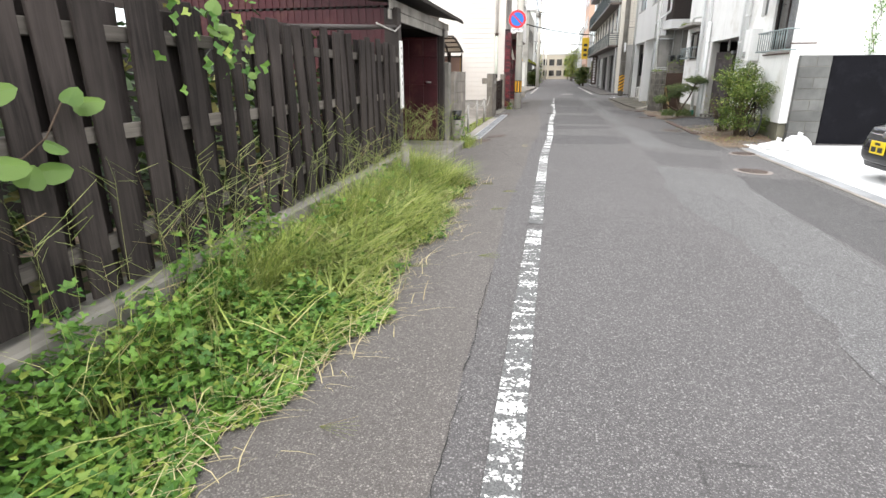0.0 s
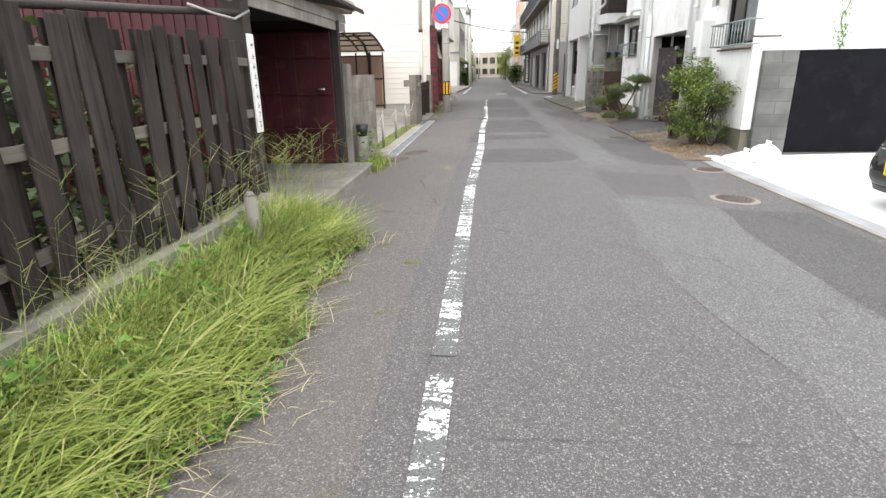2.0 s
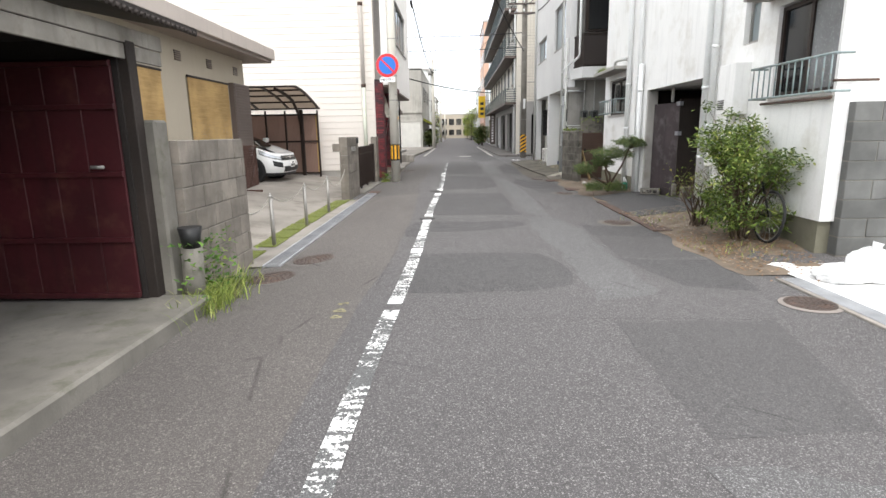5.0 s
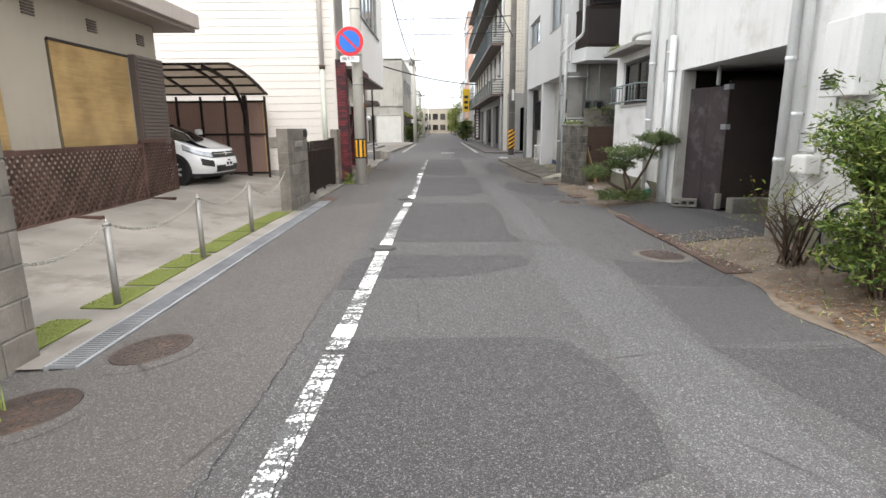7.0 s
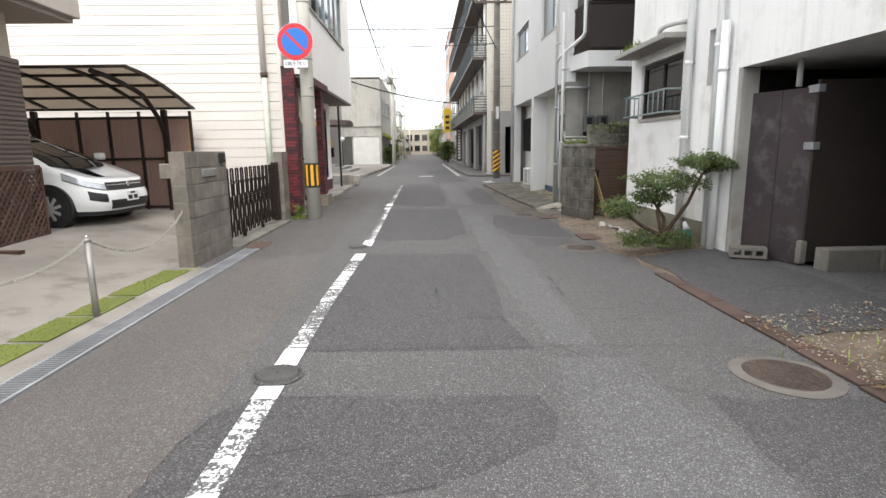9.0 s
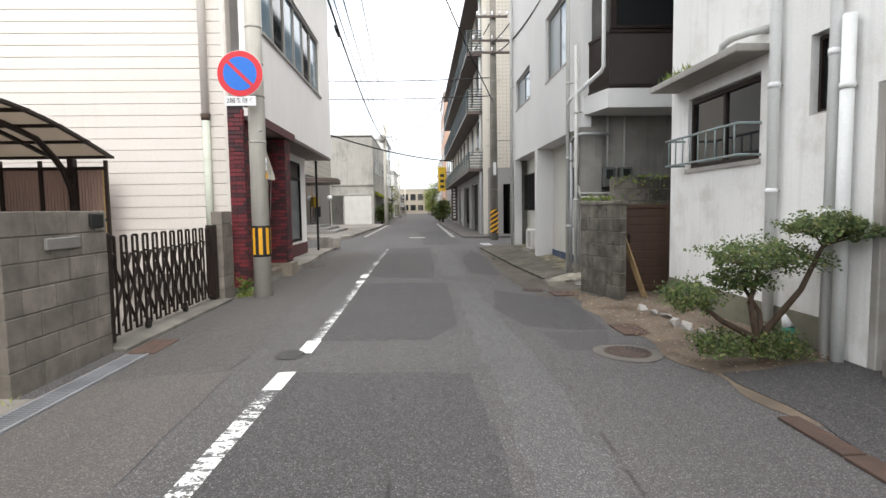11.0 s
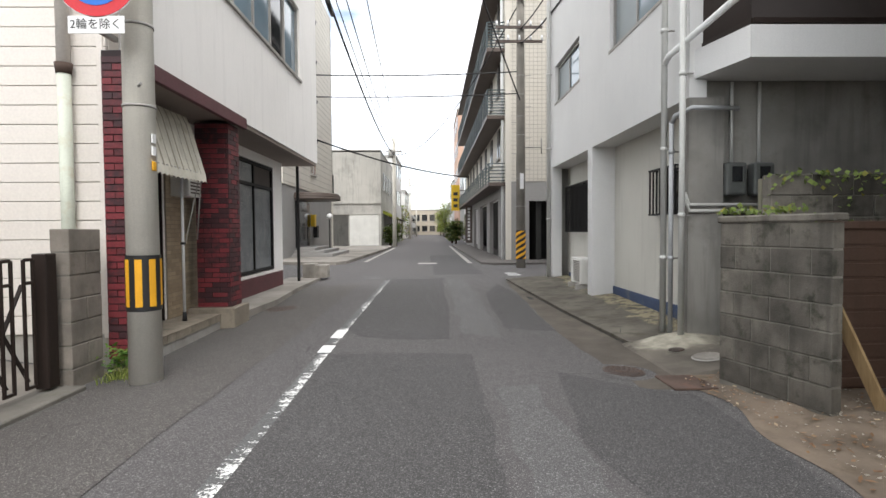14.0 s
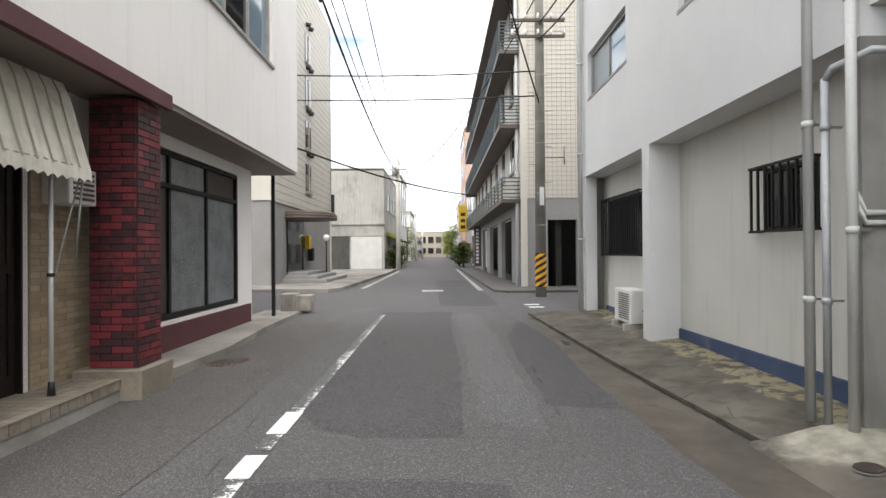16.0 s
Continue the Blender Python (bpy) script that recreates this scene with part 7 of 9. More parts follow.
def grille(y0, y1, z0, z1, label):
    t = window("window_g", "x", 4.56, y0, y1, z0, z1, 2, BLACK_METAL, [GLASS_DARK], label, None, 0.05, 0.04, -1)
    for z in (z0 - 0.02, z1):
        bm = bmesh.new()
        bx(bm, 4.36, 4.39, y0 - 0.06, y1 + 0.06, z, z + 0.025)
        part("grille_rail", bm, BLACK_METAL, t)
        for yy in (y0 - 0.05, y1 + 0.03):
            bm = bmesh.new()
            bx(bm, 4.36, 4.5, yy, yy + 0.02, z, z + 0.025)
            part("grille_arm", bm, BLACK_METAL, t)
    n = int((y1 - y0) / 0.1)
    for k in range(n + 1):
        yy = y0 - 0.03 + (y1 - y0 + 0.06) * k / n
        bm = bmesh.new()
        bx(bm, 4.365, 4.385, yy - 0.012, yy + 0.012, z0, z1)
        part("grille_bar", bm, BLACK_METAL, t)


grille(25.53, 26.3, 1.46, 2.08, "window behind a black bar grille")
grille(29.5, 31.4, 1.2, 2.24, "wide window behind a black bar grille")
window("window_g_up_a", "x", GX + 0.12, 25.32, 27.28, 4.17, 5.58, 2, STEEL, [GLASS_SKY, GLASS_FROST], "aluminium window of the upper storey", None, 0.06, 0.05, -1, 0.13)
window("window_g_up_b", "x", GX + 0.12, 29.17, 31.23, 4.22, 5.06, 2, STEEL, [GLASS_SKY, GLASS_FROST], "aluminium window of the upper storey", None, 0.06, 0.05, -1, 0.13)
# outdoor air conditioner
ac = thing("air_conditioner", (4.15, 29.5, 0.0), "weathered white outdoor air conditioner on concrete feet", "air conditioner")
bm = bmesh.new()
bx(bm, 4.1, 4.4, 29.1, 29.85, 0.14, 0.66, 0.02, 2)
cs = part("casing", bm, AC_WHITE, ac)
bm = bmesh.new()
for k in range(12):
    bx(bm, 4.09, 4.098, 29.16, 29.62, 0.2 + k * 0.035, 0.212 + k * 0.035)
part("fan_grille", bm, SHUTTER_METAL, ac, "grey fan grille")
bm = bmesh.new()
for k in range(10):
    bx(bm, 4.16, 4.36, 29.092, 29.1, 0.2 + k * 0.04, 0.215 + k * 0.04)
part("side_grille", bm, AC_WHITE, ac)
for yy in (29.2, 29.72):
    bm = bmesh.new()
    bx(bm, 4.02, 4.46, yy - 0.05, yy + 0.05, 0.02, 0.14, 0.01)
    part("foot", bm, CONCRETE, ac, "concrete foot")
bm = bmesh.new()
tube(bm, [(4.3, 29.1, 0.35), (4.32, 29.02, 0.33), (4.4, 29.0, 0.22), (4.45, 29.05, 0.1)], 0.02, 8)
part("hose", bm, BLACK_PLASTIC, ac, "black hose")

# ---- right-hand ground: gutter, apron, soil ----
ap = [(2.98, 31.8), (4.5, 31.9), (4.5, 24.7), (3.47, 24.62), (3.33, 26.9), (3.1, 29.9)]
bm = bmesh.new()
prism(bm, ap, "z", -0.12, 0.0)
for v in bm.verts:
    if v.co.z > -0.05:
        v.co.z = ground_z(3.3, v.co.y) + 0.035 + 0.10 * smooth(3.3, 4.3, v.co.x)
structure("apron_g", bm, mossy("mossy_apron"), "mossy cracked concrete apron along the grey wall", "pavement")
def pad_z(x, y):
    """Top of the concrete pad, with the cement heaped round the downpipe feet."""
    d = math.hypot((x - 3.98) / 0.42, (y - 24.5) / 0.36)
    return ground_z(3.3, y) + 0.018 + 0.10 * smooth(3.3, 4.3, x) + 0.07 * math.exp(-d * d)


bm = bmesh.new()
gp_ = [[bm.verts.new((3.36 + 0.0475 * i, 23.24 + 0.045 * j, pad_z(3.36 + 0.0475 * i, 23.24 + 0.045 * j) - 0.04 * (i == 0) - 0.05 * (j == 0))) for i in range(25)] for j in range(33)]
for A, B in zip(gp_, gp_[1:]):
    for k in range(24):
        bm.faces.new((A[k], A[k + 1], B[k + 1], B[k]))
structure("concrete_pad", bm, heaped("pad_concrete", (0.15, 0.132, 0.11), (0.37, 0.345, 0.28)), "dark concrete pad with pale cement heaped round the downpipe feet", "pavement")
crack([(3.45, 24.6), (3.32, 26.8), (3.1, 29.6), (2.98, 31.4)], 0.03, "dark open crack along the apron edge")
for y in (26.1, 27.7, 29.0):
    bm = bmesh.new()
    pv = None
    for k in range(9):
        x = 3.4 + 0.075 * k
        c = (x, y + 0.03 * math.sin(k * 2.1 + y), ground_z(3.3, y) + 0.041 + 0.10 * smooth(3.3, 4.3, x) + 0.012)
        cur = [bm.verts.new((c[0], c[1] + d, c[2])) for d in (-0.006, 0.006)]
        if pv:
            bm.faces.new((pv[0], cur[0], cur[1], pv[1]))
        pv = cur
    structure("apron_joint", bm, DARK_VOID, "dark joint across the mossy apron", "pavement joint")
GUTTER = surf("dirty_gutter_concrete", (0.115, 0.098, 0.08), 0.6, 2.2, 90, 0.92, bump=0.4, stain=(0.06, 0.05, 0.04), stain_amount=0.7)
patch("gutter", [(2.95, 22.9), (2.84, 24.2), (2.80, 25.5), (2.86, 28.0), (2.92, 31.4), (2.99, 31.4), (3.11, 29.6), (3.33, 26.8), (3.46, 25.0), (3.48, 22.9)], 0.0062, GUTTER, "dirty brown gutter strip along the apron", wobble=0.02)
# Flat patch paints the dark inside of the hole; nothing is cut out.
patch("gutter_hole_shade", [(2.98, 28.55), (3.16, 28.5), (3.12, 29.05), (2.99, 29.0)], 0.010, DARK_VOID, "flat near-black patch for the shade in the gutter hole", "drain", wobble=0.02)
for y0, y1, x0, x1 in ((22.86, 23.28, 3.2, 3.58), (14.3, 14.88, 3.38, 3.66), (14.9, 15.48, 3.40, 3.62), (15.5, 16.08, 3.41, 3.58), (16.1, 16.68, 3.40, 3.56), (16.7, 17.28, 3.41, 3.57), (17.3, 17.85, 3.42, 3.56), (20.2, 20.7, 3.3, 3.6), (19.78, 20.35, -1.78, -1.5), (31.0, 31.5, 3.0, 3.3)):
    t = thing("steel_plate", (x0, y0, ground_z(x0, y0)), "rusty steel gutter plate lying at the road edge", "steel plate", "gutter plates")
    bm = bmesh.new()
    z = ground_z((x0 + x1) / 2, y0)
    bx(bm, x0, x1, y0, y1, z + 0.002, z + 0.022, 0.004)
    part("plate", bm, RUST_PLATE, t)
bm = bmesh.new()
nx, nyy = 14, 132
rr = random.Random(21)
gr = []
for j in range(nyy + 1):
    y = 11.75 + (23.26 - 11.75) * j / nyy
    edge = 3.38 + 0.06 * math.sin(y * 2.3) + 0.05 * math.sin(y * 5.1) + 0.45 * smooth(16.0, 16.6, y) * (1 - smooth(18.6, 19.2, y)) * 0.4
    edge = max(edge, 3.44) if 14.0 < y < 18.0 else edge
    row = []
    for i in range(nx + 1):
        x = edge + (4.62 - edge) * i / nx
        row.append(bm.verts.new((x, y, ground_z(x, y) + 0.006 + 0.05 * smooth(0, 0.3, i / nx) * abs(noise.noise((x * 3, y * 3, 0))) * (0.05 if 15.5 < y < 18.9 else 1))))
    gr.append(row)
for j in range(nyy):
    for i in range(nx):
        bm.faces.new((gr[j][i], gr[j][i + 1], gr[j + 1][i + 1], gr[j + 1][i]))
structure("soil", bm, SOIL, "dry brown soil strip with litter along the apartment", "soil")
patch("passage_apron", [(3.59, 15.75), (4.75, 15.6), (4.75, 18.75), (3.6, 18.8)], 0.014, ASPHALT_DARK, "dark old asphalt in front of the passage", wobble=0.05, skirt=0.03)
# stones and litter on the soil
lit = random.Random(31)
bm = bmesh.new()
for k in range(2400):
    y = lit.choice((lit.uniform(12.2, 16.2), lit.uniform(18.7, 23.2), lit.uniform(14.2, 16.2)))
    x = lit.uniform(3.45, 4.5)
    s = lit.uniform(0.004, 0.016)
    z = ground_z(x, y) + 0.03
    c = Vector((x, y, z))
    vs = [bm.verts.new(c + Vector((lit.uniform(-1, 1) * s, lit.uniform(-1, 1) * s, lit.uniform(-0.3, 0.6) * s))) for _ in range(5)]
    bmesh.ops.convex_hull(bm, input=vs)
tagged(part("gravel", bm, surf("broken_stone", (0.42, 0.38, 0.32), 0.6, 8, 60, 0.9)), "scattered stone chips and litter on dry soil", "gravel", kind="stuff")
bm = bmesh.new()
for k in range(2600):
    y = lit.choice((lit.uniform(11.8, 16.2), lit.uniform(18.7, 23.2), lit.gauss(13.0, 0.6), lit.gauss(13.0, 0.6)))
    x = lit.uniform(3.4, 4.5)
    c = Vector((x, y, ground_z(x, y) + lit.uniform(0.02, 0.05)))
    a = lit.uniform(0, 6.28)
    u = Vector((math.cos(a), math.sin(a), lit.uniform(-0.3, 0.3))) * lit.uniform(0.01, 0.034)
    w = Vector((-math.sin(a), math.cos(a), lit.uniform(-0.4, 0.4))) * lit.uniform(0.004, 0.014)
    bm.faces.new([bm.verts.new(q) for q in (c - u, c + w, c + u, c - w)])
DEAD = leaf("dead_leaves", (0.16, 0.085, 0.045), (0.28, 0.17, 0.09), (0.42, 0.33, 0.22))
tagged(part("leaf_litter", bm, DEAD), "dead brown leaves on the soil strip", "leaf litter", kind="stuff")
# forecourt kerb and drain cover strip
for x0, x1, mt, nm, lb in ((3.63, 3.68, CONCRETE_LOT, "forecourt_kerb", "narrow pale concrete kerb of the forecourt"), (3.68, 3.86, GRATE, "forecourt_drain", "grey drain cover strip along the forecourt")):
    bm = bmesh.new()
    bx(bm, x0, x1, 2.0, 11.6, -0.2, -0.112 + (0.006 if mt is GRATE else 0.0), 0.004)
    structure(nm, bm, mt, lb, "kerb")
# sand sacks
def sack(x, y, z, s, rz, seed):
    t = thing("sack", (x, y, z), "crumpled white plastic sack lying on the concrete", "sack", "sacks")
    bm = bmesh.new()
    bmesh.ops.create_icosphere(bm, subdivisions=4, radius=1)
    for v in bm.verts:
        p = v.co.copy()
        n = noise.noise(p * 1.7 + Vector((seed, 0, 0))) * 0.25 + noise.noise(p * 5 + Vector((0, seed, 0))) * 0.09
        p *= 1 + n
        p.z = max(p.z, -0.55)
        v.co = Vector((x, y, z)) + Matrix.Rotation(rz, 3, "Z") @ Vector((p.x * s[0], p.y * s[1], (p.z + 0.55) * s[2]))
    part("bag", bm, SACK, t, "", True)
    bm = bmesh.new()
    c = Vector((x, y, z + 1.35 * s[2]))
    cyl(bm, c, c + Vector((0.03, 0.0, 0.09)), 0.03, 0.05, 8)
    part("knot", bm, SACK, t)


sack(4.28, 11.55, -0.11, (0.36, 0.22, 0.09), 0.4, 1.0)
sack(4.75, 11.85, -0.11, (0.30, 0.22, 0.15), 1.0, 5.0)
sack(4.55, 11.45, -0.11, (0.25, 0.17, 0.08), -0.3, 9.0)
# bicycle behind the shrubs
bike = thing("bicycle", (4.25, 13.6, 0.0), "old bicycle leaning on the wall behind the shrub", "bicycle")
for yy in (14.05, 13.0):
    bm = bmesh.new()
    pts = [(4.3 + 0.03 * math.sin(q), yy + 0.31 * math.cos(q), 0.28 + 0.31 * math.sin(q)) for q in np.linspace(0, 2 * math.pi, 33)]
    tube(bm, pts, 0.017, 8)
    w = part("tyre", bm, RUBBER, bike)
    bm = bmesh.new()
    for k in range(16):
        q = 2 * math.pi * k / 16
        cyl(bm, (4.3, yy, 0.28), (4.3 + 0.03 * math.sin(q), yy + 0.3 * math.cos(q), 0.28 + 0.3 * math.sin(q)), 0.0025, 0.0025, 4)
    pts = [(4.3 + 0.028 * math.sin(q), yy + 0.29 * math.cos(q), 0.28 + 0.29 * math.sin(q)) for q in np.linspace(0, 2 * math.pi, 33)]
    tube(bm, pts, 0.008, 6)
    part("rim_and_spokes", bm, STEEL, bike, "steel rim and spokes")
bm = bmesh.new()
tube(bm, [(4.3, 14.05, 0.28), (4.33, 13.8, 0.75), (4.3, 13.5, 0.3), (4.3, 13.0, 0.28), (4.33, 13.3, 0.72), (4.33, 13.8, 0.72)], 0.014, 8)
tube(bm, [(4.33, 13.3, 0.72), (4.3, 13.5, 0.3)], 0.014, 8)
part("frame", bm, BLACK_METAL, bike, "dark frame")
bm = bmesh.new()
bx(bm, 4.28, 4.4, 13.15, 13.4, 0.78, 0.84, 0.02, 2)
part("saddle", bm, BLACK_PLASTIC, bike)
bm = bmesh.new()
tube(bm, [(4.33, 13.8, 0.75), (4.34, 13.85, 0.95), (4.15, 13.8, 0.98)], 0.012, 8)
part("handlebar", bm, STEEL, bike)

# ---- plants ----
def stuff_mesh(name, verts, faces, material, parent=None, label="", category=""):
    me = bpy.data.meshes.new(name)
    me.from_pydata(verts, [], faces)
    me.materials.append(material)
    ob = new(name, me)
    if parent is not None:
        hang(ob, parent)
    return tagged(ob, label, category, kind="stuff")


def blades(rnd, spots, h0, h1, w, lean, out=(0.35, 0.0)):
    """Grass blades of three segments each, at the given spots."""
    V, F = [], []
    for (x, y, z, k) in spots:
        h = rnd.uniform(h0, h1) * k
        a = rnd.uniform(0, 2 * math.pi)
        dx, dy = math.cos(a) * lean * h + out[0] * h * rnd.uniform(0, 1), math.sin(a) * lean * h + out[1] * h
        px, py = -math.sin(a) * w / 2, math.cos(a) * w / 2
        b = len(V)
        for u, ww in ((0, 1), (0.4, 0.95), (0.75, 0.6)):
            cx, cy, cz = x + dx * u * u, y + dy * u * u, z + h * (u - 0.28 * u * u)
            V.append((cx - px * ww, cy - py * ww, cz))
            V.append((cx + px * ww, cy + py * ww, cz))
        V.append((x + dx, y + dy, z + h * 0.72))
        F += [(b, b + 1, b + 3, b + 2), (b + 2, b + 3, b + 5, b + 4), (b + 4, b + 5, b + 6)]
    return V, F


def lobed(rnd, spots, s0, s1, lobes=3, face=None):
    """Small lobed leaves with a fold along the middle."""
    V, F = [], []
    for (x, y, z) in spots:
        s = rnd.uniform(s0, s1)
        n = Vector((rnd.gauss(0, 0.45), rnd.gauss(0, 0.45), 1)) if face is None else Vector(face) + Vector((rnd.gauss(0, 0.4), rnd.gauss(0, 0.4), rnd.gauss(0, 0.4)))
        n.normalize()
        u = Vector((rnd.uniform(-1, 1), rnd.uniform(-1, 1), rnd.uniform(-0.3, 0.3)))
        u = (u - n * u.dot(n)).normalized()
        w = n.cross(u)
        c = Vector((x, y, z))
        b = len(V)
        V.append(tuple(c))
        m = lobes * 2 + 1
        for i in range(m):
            q = -2.2 + 4.4 * i / (m - 1)
            r = s * (1.0 if i % 2 else 0.62)
            p = c + u * math.cos(q) * r + w * math.sin(q) * r + n * s * 0.18 * abs(math.sin(q))
            V.append(tuple(p))
        for i in range(m - 1):
            F.append((b, b + 1 + i, b + 2 + i))
    return V, F


rg = random.Random(40)


def grass_edge(y):
    base = -1.08 + 0.16 * smooth(1.0, 3.2, y) - 0.06 * smooth(4.3, 6.4, y) - 0.5 * smooth(6.6, 7.6, y)
    return base + 0.07 * math.sin(y * 3.1) + 0.05 * math.sin(y * 7.7)


spots = []
while len(spots) < 10500:
    y = rg.uniform(-1.2, 7.5)
    e = grass_edge(y)
    x = e - (e + 1.92) * (rg.random() ** 0.8)
    clump = 0.5 + 0.5 * noise.noise(Vector((x * 3.5, y * 2.2, 0.7)))
    dens = (0.03 + 0.97 * smooth(1.8, 3.1, y)) * smooth(0.36, 0.62, clump + 0.10)
    if rg.random() > dens:
        continue
    spots.append((x, y, ground_z(x, y) - 0.01, (0.4 + 0.75 * smooth(e, e - 0.5, x)) * (0.6 + 0.8 * clump)))
v, f = blades(rg, spots, 0.10, 0.42, 0.0115, 1.25, (0.08, 0.0))
stuff_mesh("roadside_grass", v, f, GRASS, None, "tall unkempt green grass along the fence foot", "grass")
spots = []
while len(spots) < 1500:
    y = rg.uniform(0.5, 7.6)
    e = grass_edge(y)
    x = e + rg.gauss(-0.12, 0.13)
    spots.append((x, y, ground_z(x, y), 1.0))
v, f = blades(rg, spots, 0.05, 0.16, 0.005, 1.6, (0.9, 0))
stuff_mesh("dry_grass", v, f, STRAW, None, "flattened straw coloured grass at the road edge", "grass")
spots = []
while len(spots) < 15500:
    y = rg.choice((rg.uniform(-0.8, 2.7), rg.uniform(-0.8, 2.7), rg.uniform(-0.8, 2.7), rg.uniform(2.4, 6.8)))
    e = grass_edge(y)
    x = e - (e + 1.92) * (rg.random() ** 0.9) + 0.03
    lump = 0.5 + 0.5 * noise.noise(Vector((x * 4, y * 4, 3.0)))
    if lump < 0.36 and rg.random() < 0.8:
        continue
    top = 0.04 + 0.34 * smooth(e, e - 0.7, x) * lump + (0.10 if x < -1.6 else 0)
    spots.append((x, y, ground_z(x, y) + top * rg.uniform(0.35, 1.15)))
v, f = lobed(rg, spots, 0.014, 0.04, 3)
stuff_mesh("creeping_weeds", v, f, WEED, None, "bright green lobed creeping weeds below the fence", "weeds")
spots = []
while len(spots) < 4200:
    y = rg.uniform(1.3, 7.25)
    x = rg.uniform(-1.93, -1.6)
    clump = 0.5 + 0.5 * noise.noise(Vector((5.0, y * 2.6, 1.7)))
    if rg.random() > smooth(0.3, 0.7, clump + 0.12) * smooth(1.0, 2.6, y):
        continue
    spots.append((x, y, ground_z(x, y), 0.55 + 0.7 * clump))
v, f = blades(rg, spots, 0.34, 0.72, 0.006, 0.5, (0.15, -0.05))
stuff_mesh("fence_foot_grass", v, f, GRASS, None, "tall green grass clumps against the fence kerb", "grass")
spots = []
while len(spots) < 1500:
    y = rg.uniform(-0.4, 3.4)
    if noise.noise(Vector((9.0, y * 2.4, 0.3))) < -0.12:
        continue
    spots.append((rg.gauss(-1.84, 0.06), y, rg.uniform(0.05, 0.36) + 0.22 * rg.random() ** 3))
v, f = lobed(rg, spots, 0.014, 0.038, 3)
stuff_mesh("kerb_weeds", v, f, WEED, None, "lobed green weeds spilling over the fence kerb", "weeds")
# tall seed stalks
STALK = leaf("green_straw_stalks", (0.16, 0.20, 0.06), (0.27, 0.29, 0.11), (0.38, 0.29, 0.16))
V, F = [], []


def thin(p, q, w):
    p, q = Vector(p), Vector(q)
    d = (q - p).normalized()
    s = d.cross(Vector((0.3, 1, 0.2))).normalized() * w / 2
    b = len(V)
    V.extend([tuple(p - s), tuple(p + s), tuple(q + s * 0.5), tuple(q - s * 0.5)])
    F.append((b, b + 1, b + 2, b + 3))


for k in range(150):
    y = rg.uniform(1.2, 7.4)
    x = rg.uniform(-1.85, -1.25)
    h = rg.uniform(0.45, 0.95)
    tip = Vector((x + rg.uniform(-0.1, 0.22), y + rg.uniform(-0.15, 0.15), h))
    mid = Vector((x, y, 0)).lerp(tip, 0.5) + Vector((rg.uniform(-0.03, 0.03), 0, 0.03))
    thin((x, y, -0.05), mid, 0.0045)
    thin(mid, tip, 0.0035)
    for j in range(rg.randint(4, 7)):
        a = rg.uniform(0, 6.28)
        thin(tip - Vector((0, 0, 0.02 * j)), tip + Vector((math.cos(a) * 0.11, math.sin(a) * 0.11, rg.uniform(0.02, 0.11) - 0.02 * j)), 0.0035)
for k in range(14):
    y, x = rg.uniform(0.8, 7.0), rg.uniform(-1.0, -0.45)
    a = rg.uniform(-0.6, 0.6)
    for j in range(6):
        thin((x, y, ground_z(x, y) + 0.012), (x + 0.16 * math.cos(a + j * 0.2), y + 0.16 * math.sin(a + j * 0.2), ground_z(x, y) + 0.016), 0.0025)
stuff_mesh("seed_stalks", V, F, STALK, None, "thin grass stalks with finger seed heads", "grass")
THICKET_SHADED = leaf("shade_darkened_thicket_leaves", (0.015, 0.032, 0.010), (0.06, 0.10, 0.024), (0.22, 0.20, 0.06))
# overgrown garden behind the fence, its shade put into the leaf colours
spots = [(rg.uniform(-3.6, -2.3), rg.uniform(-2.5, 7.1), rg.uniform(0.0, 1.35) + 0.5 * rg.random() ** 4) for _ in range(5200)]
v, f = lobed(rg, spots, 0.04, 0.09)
# taller leaves added at the near end to cast shade on the fence
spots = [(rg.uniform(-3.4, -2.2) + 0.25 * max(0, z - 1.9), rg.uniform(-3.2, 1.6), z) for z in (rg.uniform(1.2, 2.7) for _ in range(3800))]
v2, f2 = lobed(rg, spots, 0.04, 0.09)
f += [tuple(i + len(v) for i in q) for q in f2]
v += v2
stuff_mesh("garden_thicket", v, f, THICKET_SHADED, None, "overgrown thicket behind the plank fence, leaf colours darkened as shade", "bushes")
# Added near-black sheet, so that gaps in the thicket read as shade.
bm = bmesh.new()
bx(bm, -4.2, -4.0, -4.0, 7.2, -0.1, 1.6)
structure("garden_shade_sheet", bm, SHED_DARK, "near-black sheet added as the shade behind the thicket", "wall")
sheet("garden_soil", -4.0, -2.14, -4.0, 7.25, 2, 4, 0.06, SOIL, "dark garden soil behind the fence", "soil")
